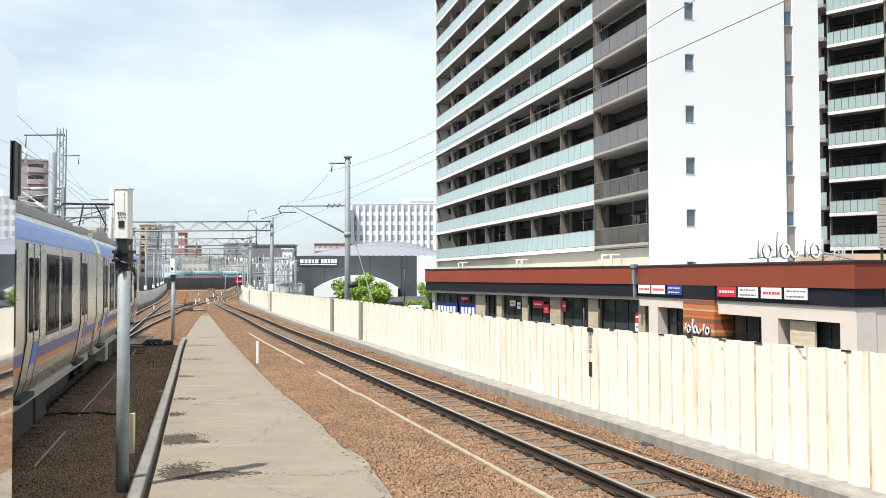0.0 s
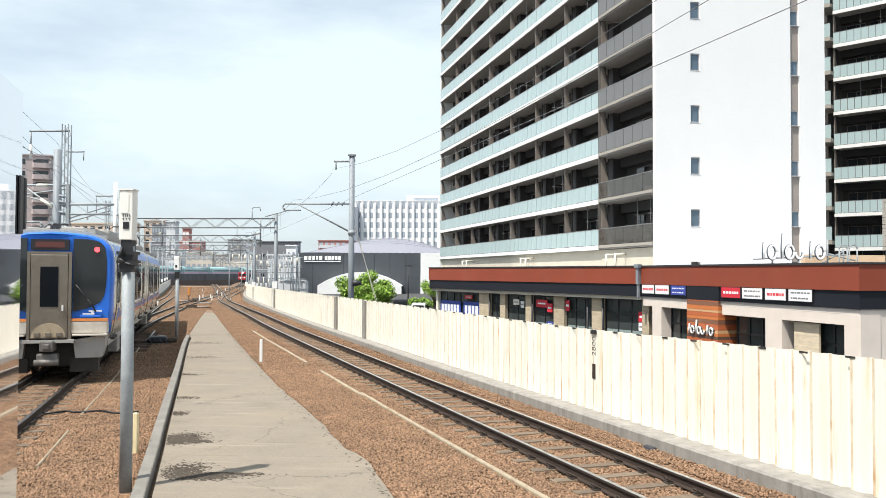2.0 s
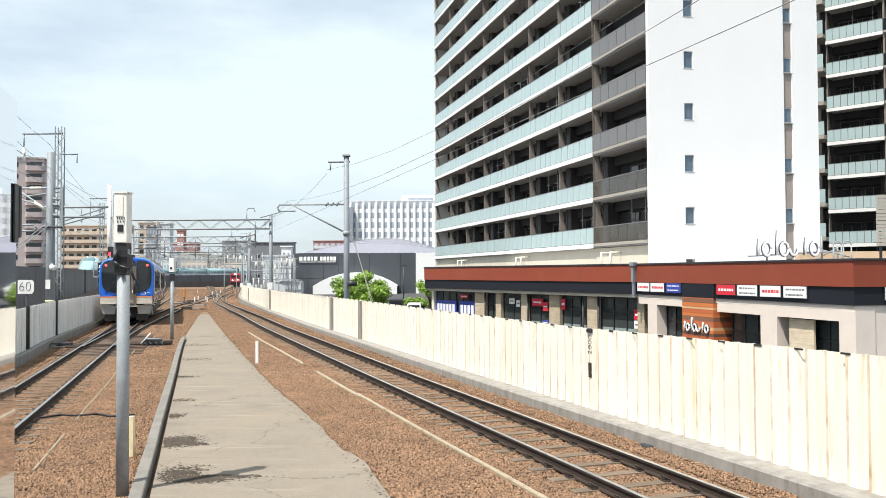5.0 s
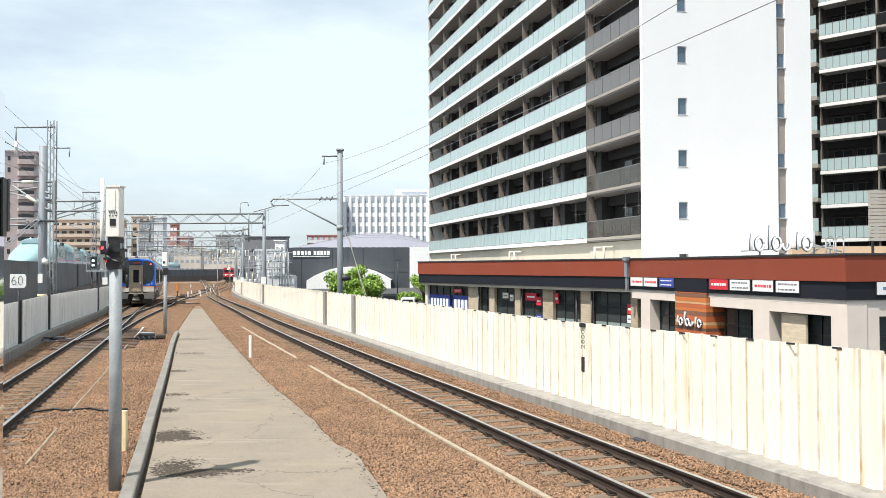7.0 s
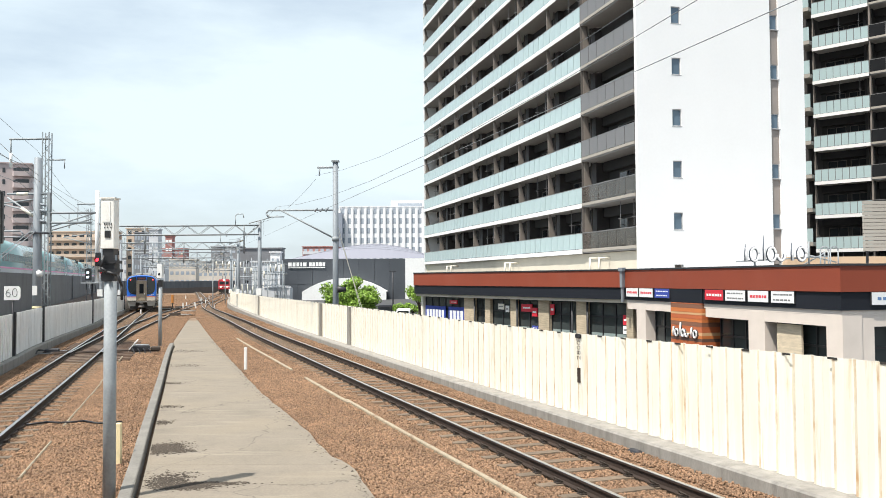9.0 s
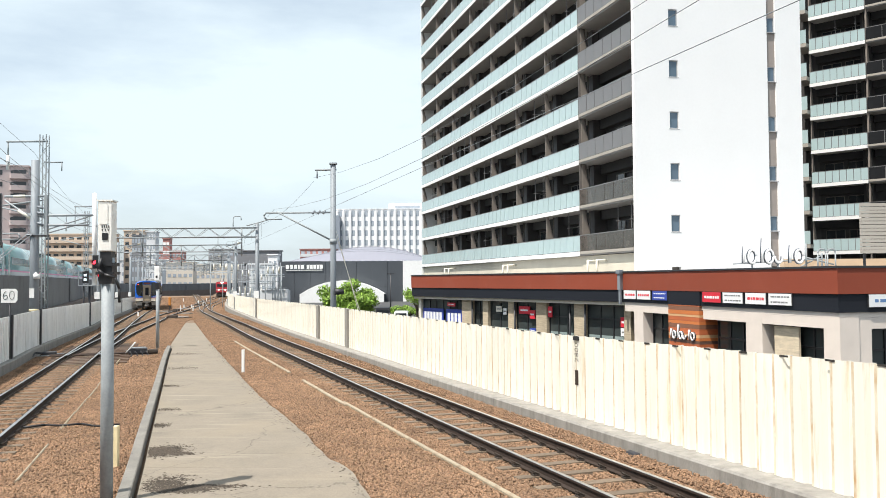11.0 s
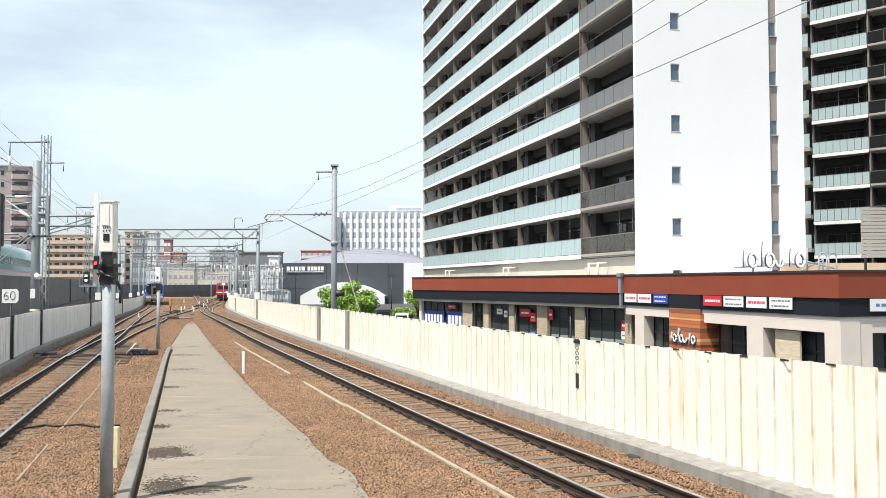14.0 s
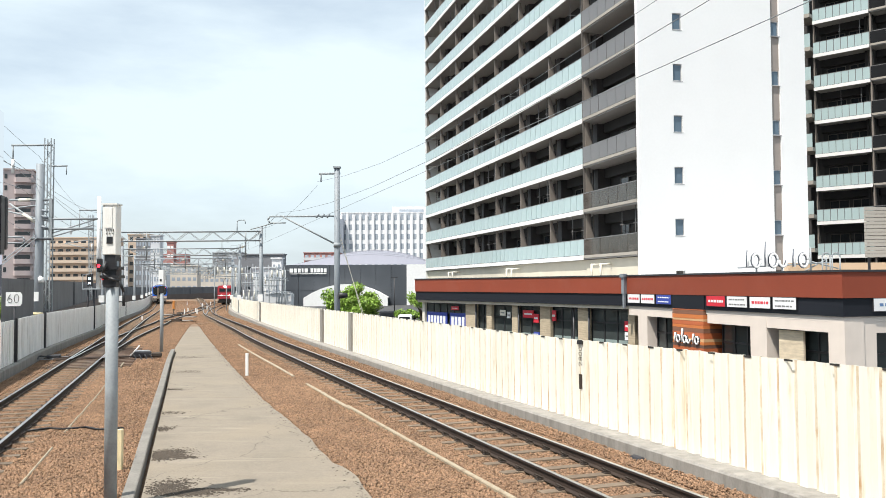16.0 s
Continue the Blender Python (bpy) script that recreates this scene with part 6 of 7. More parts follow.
def vz(y):
    t = min(1, max(0, (y - 150) / 150))
    return 2.08 - 1.13 * t * t * (3 - 2 * t)


bm = bmesh.new()
s0, s1 = S_LINE.s_at_y(-150), S_LINE.length() - 2
sweep(bm, S_LINE, [(-5.5, -1.4), (-5.5, -0.2), (3.2, -0.2), (3.2, 1.1), (3.4, 1.1), (3.4, -1.4)], s0, s1, 4.0, zf=vz)
tagged(part("viaduct", bm, VWALL), "dark concrete viaduct parapet of the high-speed line", "viaduct", kind="structure")
bm = bmesh.new()
sweep(bm, S_LINE, [(-5.0, -5.0), (-5.0, -1.3), (3.9, -1.3), (3.9, -5.0)], s0, s1, 5.0, zf=vz)
tagged(part("retaining_wall", bm, BROWNWALL), "brown retaining wall below the viaduct", "wall", kind="structure")
s = S_LINE.s_at_y(40)
while s < s1 - 10:
    x, y, dx, dy = S_LINE.at(s, 3.48)
    o = tagged(part("wall_rib", boxes((-0.08, 0.06, -0.14, 0.14, -1.4, 1.12)), VWALL), "dark rib on the viaduct parapet", "wall rib", "ribs of the viaduct")
    o.matrix_world = pose(x, y, vz(y), 0, 0, math.degrees(math.atan2(-dx, dy)))
    s += 24.0
shinkansen_masts()
for off, h in ((0.0, 5.0), (0.0, 6.1), (3.6, 9.6)):
    ys_ = [-30, 12, 58, 104, 150]
    wire("viaduct_wire", [(x_on(S_LINE, y) + off, y, vz(y) + h) for y in ys_], 0.014, "thin dark wire above the viaduct", 0.4)

# ---- high-speed train ----
SGREEN = mat("teal_train_paint", (0.29, 0.465, 0.475), 0.10, spec=1.0, var=0.04, scale=1, bump=0.01)
SWHITE = mat("white_train_paint", (0.76, 0.76, 0.78), 0.25, var=0.04, scale=1, bump=0.01)
SPINK = mat("pink_train_band", (0.72, 0.14, 0.38), 0.3, var=0.04, bump=0.01)
HSGLASS = glass("tinted_train_glass", (0.10, 0.19, 0.20), 0.04)


def hs_section(w, h, z0=0.35):
    """Half width w, height h: points from the lower right round to the lower left."""
    pts = [(0.92, 0.0), (1.0, 0.18), (1.0, 0.36), (0.985, 0.60), (0.90, 0.80), (0.70, 0.93), (0.38, 0.99), (0.0, 1.0)]
    r = [(w * a, z0 + (h - z0) * b) for a, b in pts]
    return r + [(-a, b) for a, b in r[-2::-1]]


def hs_car(nose, tail=False):
    """A 25 m car; a nose car tapers over its first 13 m, a tail car is rounded off at its far end."""
    c = empty("high_speed_train_car", label="teal and white high-speed train car with a long pointed nose" if nose else "teal and white high-speed train car with a pink band", category="train car", group="high-speed train")
    L = 24.6
    st = [(0.0, 0.25, 1.0), (0.8, 0.7, 1.35), (2.5, 1.1, 1.75), (5.0, 1.4, 2.25), (8.0, 1.58, 2.75), (10.0, 1.64, 3.15), (12.0, 1.67, 3.45), (14.0, 1.675, 3.62), (L, 1.675, 3.65)] if nose else [(0.0, 1.675, 3.65), (L - 1.6, 1.675, 3.65), (L - 0.8, 1.64, 3.55), (L - 0.25, 1.52, 3.3), (L, 1.3, 2.9)] if tail else [(0.0, 1.675, 3.65), (L, 1.675, 3.65)]
    bm = bmesh.new()
    rings = [[bm.verts.new((x, y, z)) for x, z in hs_section(w, h)] for y, w, h in st]
    n = len(rings[0])
    for a, b in zip(rings, rings[1:]):
        for i in range(n - 1):
            f = bm.faces.new((a[i], a[i + 1], b[i + 1], b[i]))
            zc = i if i < n // 2 else n - 2 - i
            f.material_index = 1 if zc < 2 else 0
            f.smooth = True
    bm.faces.new(rings[0])
    bm.faces.new(rings[-1][::-1])
    for a, b in zip(rings, rings[1:]):
        bm.faces.new((a[0], b[0], b[-1], a[-1])).material_index = 1
    bmesh.ops.recalc_face_normals(bm, faces=bm.faces)
    part("body", bm, (SGREEN, SWHITE), c)
    y0 = 15.0 if nose else 0.3
    for sgn in (-1, 1):
        part("pink_band", boxes((min(sgn * 1.66, sgn * 1.685), max(sgn * 1.66, sgn * 1.685), y0 - 1.5, L - 0.2, 1.46, 1.58)), SPINK, c)
        y = y0 + 2.2
        while y < L - 2.2:
            part("window", boxes((min(sgn * 1.60, sgn * 1.688), max(sgn * 1.60, sgn * 1.688), y, y + 0.75, 1.95, 2.5)), HSGLASS, c)
            y += 1.04
        for yd in ((15.6,) if nose else (0.7, L - 1.6)):
            d = part("door", boxes((min(sgn * 1.6, sgn * 1.69), max(sgn * 1.6, sgn * 1.69), yd, yd + 0.9, 1.0, 2.95)), SGREEN, c)
            part("pane", boxes((min(sgn * 1.6, sgn * 1.695), max(sgn * 1.6, sgn * 1.695), yd + 0.25, yd + 0.65, 1.9, 2.6)), HSGLASS, d)
    if not tail:
        part("gangway", boxes((-1.45, 1.45, L + 0.002, L + 0.398, 0.5, 3.45)), BLACK, c, "black gangway bellows")
    part("bogie_fairing", boxes((-1.5, 1.5, (5 if nose else 1.0), L - 1.0, 0.08, 0.36)), DARKSTEEL, c)
    if nose:
        bm = bmesh.new()
        q = [(-0.75, 8.9, 2.98), (0.75, 8.9, 2.98), (0.95, 9.9, 3.22), (0.62, 11.3, 3.5), (-0.62, 11.3, 3.5), (-0.95, 9.9, 3.22)]
        a = [bm.verts.new(v) for v in q]
        b = [bm.verts.new((x, y + 0.1, z - 0.3)) for x, y, z in q]
        bm.faces.new(a)
        for i in range(6):
            bm.faces.new((a[i], b[i], b[(i + 1) % 6], a[(i + 1) % 6]))
        bmesh.ops.recalc_face_normals(bm, faces=bm.faces)
        part("windscreen", bm, HSGLASS, c, "dark curved windscreen")
        for sgn in (-1, 1):
            part("headlight", rods(((sgn * 0.5, 11.55, 3.42), (sgn * 0.3, 11.5, 3.52), 0.08)), glow("pale_headlight", (1, 0.97, 0.9), 2.0), c)
    return c


hs_nose = hs_car(True)
hs_mid = hs_car(False)
hs_cars = [hs_nose] + [hs_mid] + [copy_thing(hs_mid, Matrix()) for _ in range(7)] + [hs_car(False, True)]

# ---- freight locomotive ----
LRED = mat("red_locomotive_paint", (0.38, 0.025, 0.035), 0.35, var=0.08, scale=1.5, bump=0.02)


def locomotive():
    c = empty("locomotive", label="red electric freight locomotive with lit headlights and a white band", category="locomotive")
    bm = bmesh.new()
    prof = [(-1.48, 1.1), (1.48, 1.1), (1.48, 3.25), (1.26, 3.65), (-1.26, 3.65), (-1.48, 3.25)]
    a = [bm.verts.new((x, 0.25 + max(0, z - 2.0) * 0.22, z)) for x, z in prof]
    b = [bm.verts.new((x, 24.5, z)) for x, z in prof]
    for i in range(6):
        bm.faces.new((a[i], a[(i + 1) % 6], b[(i + 1) % 6], b[i]))
    bm.faces.new(a[::-1])
    bm.faces.new(b)
    bmesh.ops.recalc_face_normals(bm, faces=bm.faces)
    part("body", bm, LRED, c)
    for x0, x1 in ((-1.15, -0.06), (0.06, 1.15)):
        part("windscreen", boxes((x0, x1, 0.34, 0.7, 2.45, 3.1)), DARKGLASS, c)
    part("white_band", boxes((-1.46, 1.46, 0.235, 0.3, 1.64, 1.78)), WHITE, c)
    for x in (-0.75, 0.75):
        part("marker_light", rods(((x, 0.2, 1.72), (x, 0.28, 1.72), 0.13), n=12), glow("warm_headlight", (1.0, 0.92, 0.75), 4.0), c)
    part("headlight", rods(((-0.15, 0.4, 3.45), (-0.15, 0.62, 3.45), 0.17), ((0.15, 0.4, 3.45), (0.15, 0.62, 3.45), 0.17), n=12), glow("white_headlight", (1.0, 0.97, 0.9), 6.0), c)
    part("plough", boxes((-1.35, 1.35, 0.1, 0.5, 0.25, 0.75)), UNDER, c)
    part("coupler", boxes((-0.2, 0.2, -0.3, 0.4, 0.75, 1.05)), UNDER, c)
    part("underframe", boxes((-1.25, 1.25, 0.4, 24.4, 0.5, 1.1)), UNDER, c)
    part("roof_gear", boxes((-0.9, 0.9, 2.5, 23.5, 3.65, 3.85)), ROOFSTEEL, c)
    part("pantograph", rods(((-0.4, 3.2, 3.8), (-0.4, 4.6, 4.5), 0.04), ((0.4, 3.2, 3.8), (0.4, 4.6, 4.5), 0.04), ((-0.4, 4.6, 4.5), (0, 3.6, 5.1), 0.035), ((0.4, 4.6, 4.5), (0, 3.6, 5.1), 0.035), ((-0.9, 3.6, 5.12), (0.9, 3.6, 5.12), 0.04)), DARKSTEEL, c)
    for y in (2.6, 5.2, 10.8, 13.6, 19.2, 21.8):
        bm = bmesh.new()
        for q in (-0.57, 0.57):
            rod(bm, (q - 0.06, y, 0.5), (q + 0.06, y, 0.5), 0.5, n=20)
        part("wheelset", bm, UNDER, c)
    return c


loco = locomotive()

# ---- arena, hospital and the town behind ----
ARENA = mat("charcoal_cladding", (0.07, 0.078, 0.09), 0.5, metal=0.2, var=0.12, scale=0.3, fine=4, bump=0.03)
ARENAROOF = mat("pale_membrane_roof", (0.245, 0.245, 0.29), 0.5, var=0.06, scale=0.2, fine=2, bump=0.02)
HOSPGREY = mat("roof_seam_sheet", (0.31, 0.31, 0.35), 0.5, var=0.05, scale=0.2, bump=0.02)
ar = empty("arena", label="charcoal clad arena with a pale domed roof", category="arena")
AY = 215.0
def ax(px):
    return (px - 784) / 1500 * AY


def az(py, y=AY):
    return 2.74 + (497.5 - py) / 1500 * y


x0, x1 = ax(497), ax(716)
n = 8
for i in range(n):
    a, b = x0 + (x1 - x0) * i / n, x0 + (x1 - x0) * (i + 1) / n
    part("cladding_panel", boxes((a + 0.03, b - 0.03, AY, AY + 0.25, STREET, az(508)), (a + 0.03, b - 0.03, AY, AY + 0.25, az(507.5), az(463))), ARENA, ar)
part("hall", boxes((x0, x1, AY + 0.26, AY + 55, STREET, az(463.5))), ARENA, ar)
part("end_wall", boxes((x1 + 0.01, ax(790), AY - 1.0, AY + 55, STREET, az(463))), WHITE, ar, "white end wall")
bm = bmesh.new()
NX, NY = 28, 8
grid = []
for j in range(NY + 1):
    row = []
    for i in range(NX + 1):
        u, v = i / NX, j / NY
        x = ax(505) + (ax(775) - ax(505)) * u
        rise = (az(428) - az(463)) * (1 - (2 * u - 1) ** 2) * (0.35 + 0.65 * math.sin(math.pi * min(1, v * 1.2 + 0.02) / 2))
        row.append(bm.verts.new((x, AY + 0.5 + 50 * v, az(463) + 0.05 + rise * (1 if v else 0.02))))
    grid.append(row)
for j in range(NY):
    for i in range(NX):
        bm.faces.new((grid[j][i], grid[j][i + 1], grid[j + 1][i + 1], grid[j + 1][i])).smooth = True
part("domed_roof", bm, ARENAROOF, ar, "pale domed roof")
for k in range(1, 6):
    v = k / 6
    bm = bmesh.new()
    for i in range(NX):
        u0, u1 = i / NX, (i + 1) / NX
        def rp(u):
            return (ax(505) + (ax(775) - ax(505)) * u, AY + 0.5 + 50 * v * 0.8, az(463) + 0.15 + (az(428) - az(463)) * (1 - (2 * u - 1) ** 2) * (0.35 + 0.65 * math.sin(math.pi * min(1, v * 0.96 + 0.02) / 2)))
        rod(bm, rp(u0), rp(u1), 0.06, n=4, caps=False)
    part("roof_seam", bm, HOSPGREY, ar)
# white curved entrance wing
bm = bmesh.new()
for i in range(10):
    u0, u1 = i / 10, (i + 1) / 10
    h = lambda u: STREET + (az(497) - STREET) * math.sin(math.pi * (0.08 + 0.84 * u)) ** 0.7
    a, b = ax(540) + (ax(685) - ax(540)) * u0, ax(540) + (ax(685) - ax(540)) * u1
    vsq = [bm.verts.new(p) for p in ((a, AY - 6, STREET), (b, AY - 6, STREET), (b, AY - 6, h(u1)), (a, AY - 6, h(u0)), (a, AY - 0.05, STREET), (b, AY - 0.05, STREET), (b, AY - 0.05, h(u1)), (a, AY - 0.05, h(u0)))]
    for q in ((0, 1, 2, 3), (3, 2, 6, 7)):
        bm.faces.new([vsq[k] for k in q])
bmesh.ops.remove_doubles(bm, verts=bm.verts, dist=0.001)
part("entrance_wing", bm, WHITE, ar, "white curved entrance wing")
xx = ax(509)
for k, w in enumerate((6, 5, 5, 3, 6)):
    part("lettering_bar", boxes((xx, xx + w * 0.14, AY - 0.25, AY - 0.05, az(476), az(469))), WHITE, ar)
    xx += w * 0.14 + 0.28
for k in range(5):
    part("lettering_bar", boxes((xx + 0.4 + k * 0.85, xx + 1.05 + k * 0.85, AY - 0.25, AY - 0.05, az(476), az(469))), WHITE, ar)
part("lettering_bar", boxes((ax(509), ax(574), AY - 0.25, AY - 0.05, az(479), az(477.8))), WHITE, ar)

HOSP = mat("white_concrete_facade", (0.80, 0.80, 0.81), 0.7, var=0.05, scale=0.1, fine=2, bump=0.03)
GREYWIN = glass("grey_facade_glass", (0.33, 0.37, 0.42), 0.1)


def block(name, label, category, px0, px1, py, y, depth, wall, win, nx, storey, ww=0.5, wh=0.5, base=STREET, roof_h=0, balcony=None):
    """A distant building: walls, roof and every window of the front and east side in its own recess."""
    k = y / 1500
    xa, xb = (px0 - 784) * k, (px1 - 784) * k
    zt = 2.74 + (497.5 + (784 - (px0 + px1) / 2) * 0.0052 - py) * k
    b = empty(name, label=label, category=category)
    part("wall", boxes((xa, xb, y, y + depth, base, zt)), wall, b)
    part("roof", boxes((xa - 0.3, xb + 0.3, y - 0.3, y + depth + 0.3, zt, zt + 0.35)), wall, b)
    if roof_h:
        part("roof_house", boxes((xa + (xb - xa) * 0.3, xa + (xb - xa) * 0.6, y + 3, y + depth - 2, zt + 0.35, zt + 0.35 + roof_h * 2)), wall, b)
    bay = (xb - xa) / nx
    me = bpy.data.meshes.new("window")
    bm = boxes((0, bay * ww, -0.06, 0.05, 0, storey * wh))
    bm.to_mesh(me)
    bm.free()
    me.materials.append(win)
    nf = int((zt - max(base, -3)) / storey)
    for f in range(nf):
        z = zt - storey * (f + 1) + storey * 0.25
        if z < -2:
            break
        for i in range(nx):
            o = new("window", me)
            o.parent, o.location = b, (xa + bay * (i + (1 - ww) / 2), y, z)
        if xb < 0 and depth > 5:
            for i in range(max(1, int(depth / 3.2))):
                o = new("window", me)
                o.parent = b
                o.matrix_basis = pose(xb, y + 1.0 + 3.2 * i, z, 0, 0, 90)
        if balcony:
            part("balcony", boxes((xa + bay * 0.15, xb - bay * 0.15, y - 1.3, y - 0.08, z - storey * 0.28, z + storey * 0.12)), balcony, b)
    return b


hb = block("hospital", "large white hospital block with a grid of grey windows", "hospital", 600, 748, 372, 430, 40, HOSP, GREYWIN, 13, 4.9, 0.46, 0.58)
for k in range(14):
    x_ = ((600 + 148 * k / 13) - 784) * 430 / 1500
    part("pilaster", boxes((x_ - 0.5, x_ + 0.5, 429.1, 429.99, STREET, az(374, 430))), HOSP, hb)
part("upper_block", boxes(((690 - 784) * 430 / 1500, (750 - 784) * 430 / 1500, 434, 465, az(372, 430), az(359, 430))), HOSP, hb)
part("lettering_band", boxes(((702 - 784) * 430 / 1500, (746 - 784) * 430 / 1500, 433.7, 434, az(371, 430), az(364, 430))), GREYWIN, hb)
part("stair_tower", boxes(((596 - 784) * 430 / 1500, (606 - 784) * 430 / 1500, 425, 440, STREET, az(383, 430))), mat("blue_grey_cladding", (0.26, 0.29, 0.34), 0.6), hb)
# tan, mauve, dark grey and brick colours lightened to stand in for distance haze
BRN = mat("tan_apartment_tile", (0.56, 0.445, 0.35), 0.7, var=0.1, scale=0.3, fine=4, bump=0.04)
GRB = mat("mauve_apartment_tile", (0.46, 0.385, 0.375), 0.7, var=0.1, scale=0.3, fine=4, bump=0.04)
DGR = mat("dark_grey_facade", (0.19, 0.195, 0.21), 0.6, var=0.1, scale=0.3, fine=4, bump=0.03)
LGR = mat("light_grey_facade", (0.60, 0.61, 0.63), 0.7, var=0.1, scale=0.3, fine=4, bump=0.03)
RDB = mat("red_brick_facade", (0.36, 0.17, 0.15), 0.7, var=0.15, scale=0.3, fine=5, bump=0.05)
BGE = mat("beige_facade", (0.58, 0.52, 0.45), 0.7, var=0.1, scale=0.3, fine=4, bump=0.03)
mv = block("apartment_block", "mauve-brown tiled apartment block with rounded balconies", "apartment building", -70, 52, 296, 215, 12, GRB, DARKGLASS, 7, 2.95, 0.26, 0.4)
xr_, yr_ = (52 - 784) * 215 / 1500, 215.0
zt_ = 2.74 + (501.5 - 296) * 215 / 1500
for f in range(11):
    z = zt_ - 2.95 * (f + 1)
    bm = bmesh.new()
    out = [(xr_ - 4.2, yr_ - 0.05), (xr_ - 4.2, yr_ - 1.0), (xr_ - 3.8, yr_ - 1.4)] + [(xr_ - 0.9 + 1.5 * math.sin(a), yr_ - 0.0 - 1.4 * math.cos(a)) for a in (0, 0.4, 0.8, 1.2, 1.5)] + [(xr_ + 0.6, yr_ + 2.0), (xr_ + 0.01, yr_ + 2.0), (xr_ + 0.01, yr_ - 0.05)]
    prism(bm, out, z - 0.2, z + 1.05)
    bmesh.ops.recalc_face_normals(bm, faces=bm.faces)
    part("balcony", bm, GRB, mv, "rounded tiled balcony")
    part("balcony_door", boxes((xr_ - 3.4, xr_ - 0.5, yr_ - 0.07, yr_ - 0.01, z + 1.06, z + 2.1)), DARKGLASS, mv)
    for xq in (9.0, 14.0):
        part("window_frame", boxes((xr_ - xq, xr_ - xq + 1.5, yr_ - 0.12, yr_ - 0.07, z + 0.75, z + 2.1)), WHITE, mv)
mv.matrix_world = pose(xr_, yr_, 0, 0, 0, 20) @ pose(-xr_, -yr_, 0)
block("apartment_block", "tan tiled apartment block with rows of balconies", "apartment building", 82, 204, 416, 300, 5.2, BRN, DARKGLASS, 9, 2.95, 0.62, 0.45, balcony=BRN)
block("apartment_block", "tan apartment block behind the gantries", "apartment building", 222, 258, 410, 305, 5, BRN, DARKGLASS, 3, 2.95, 0.5, 0.45)
block("office_building", "dark grey office block with lit window rows", "office building", 236, 262, 418, 300, 4, DGR, GREYWIN, 5, 3.4, 0.6, 0.45)
block("office_building", "pale grey slab office tower", "office building", 262, 278, 412, 300, 4, LGR, GREYWIN, 3, 3.4, 0.6, 0.45)
block("office_building", "red brick building with a rooftop sign tower", "office building", 283, 326, 446, 400, 6, RDB, GREYWIN, 7, 3.4, 0.6, 0.4)
block("sign_tower", "red rooftop tower with white bands", "tower", 291, 303, 424, 399, 4, RDB, WHITE, 2, 4.0, 0.8, 0.35, base=10)
block("office_building", "dark charcoal building with a flat roof", "office building", 372, 425, 443, 385, 8, DGR, GREYWIN, 6, 3.6, 0.7, 0.3)
block("office_building", "dark charcoal hall next to the arena", "office building", 424, 497, 446, 262, 5, DGR, DARKGLASS, 3, 6.0, 0.3, 0.12)
block("office_building", "white low service building behind the fence", "office building", 444, 486, 470, 190, 3, LGR, GREYWIN, 4, 3.4, 0.5, 0.35)
block("apartment_block", "red and grey apartment block behind the arena", "apartment building", 534, 594, 443, 360, 14, RDB, GREYWIN, 6, 3.0, 0.6, 0.5, balcony=LGR)
block("office_building", "beige low office building in the distance", "office building", 270, 345, 466, 345, 5, BGE, GREYWIN, 8, 3.4, 0.6, 0.4)
block("office_building", "beige low office building in the distance", "office building", 340, 420, 470, 378, 5, BGE, GREYWIN, 9, 3.4, 0.6, 0.4)
block("office_building", "white low office building in the distance", "office building", 180, 290, 462, 330, 5, LGR, GREYWIN, 12, 3.4, 0.6, 0.4)
# substation yard: slim steel posts and boxes behind the cream fence
for k in range(16):
    px = 430 + k * 4.6
    y = 118 - k * 1.1
    x = (px - 784) / 1500 * y
    tagged(part("substation_post", rods(((x, y, STREET), (x, y, 2.74 + (497 - 470 + (k * 7 % 11)) / 1500 * y), 0.05), ((x - 0.8, y, 1.9 + (k % 3) * 0.8), (x + 0.8, y, 1.9 + (k % 3) * 0.8), 0.05), n=6), POLE_PAINT), "slim galvanised post in a substation yard", "steel post", "substation posts")
x = (463 - 784) / 1500 * 105
tagged(part("equipment_cabinet", boxes((x, x + 3.4, 105, 107, STREET, 1.6), (x + 0.2, x + 3.2, 104.9, 107.1, 1.6, 1.75)), LGR), "pale grey equipment cabinets in the yard", "cabinet")
block("office_building", "small white plant building behind the yard", "office building", 477, 494, 453, 240, 3, HOSP, GREYWIN, 2, 3.6, 0.4, 0.3)
tagged(part("yard_deck", boxes((-31.2, -25.6, 124, 130, 0.55, 0.95), (-31.0, -30.7, 124.2, 124.6, STREET, 0.55), (-28.4, -28.1, 124.2, 124.6, STREET, 0.55), (-25.9, -25.6, 124.2, 124.6, STREET, 0.55)), LGR), "pale concrete deck on legs in the substation yard", "deck")


def transformer(x, y, s):
    t = empty("transformer", pose(x, y, STREET), "grey substation transformer with cooling fins and bushings", "transformer", "yard transformers")
    part("tank", boxes((-1.0 * s, 1.0 * s, -0.7, 0.7, 0.3, 3.0 * s), bev=0.05), POLE_PAINT, t)
    for k in range(6):
        part("fin", boxes((-0.85 * s + 0.32 * s * k, -0.79 * s + 0.32 * s * k, -1.1, -0.71, 0.6, 2.7 * s)), POLE_PAINT, t)
    for q in (-0.6, 0, 0.6):
        part("bushing", rods(((q * s, 0, 3.0 * s), (q * s * 1.2, 0, 4.2 * s), 0.12, 0.06)), CREAM, t)
    part("skid", boxes((-1.1 * s, 1.1 * s, -0.8, 0.8, 0.0, 0.3)), DARKSTEEL, t)


for x, y, q in ((-27.3, 118, 1.1), (-24.6, 116, 1.15), (-22.4, 113, 1.0), (-29.6, 136, 1.2)):
    transformer(x, y, q)


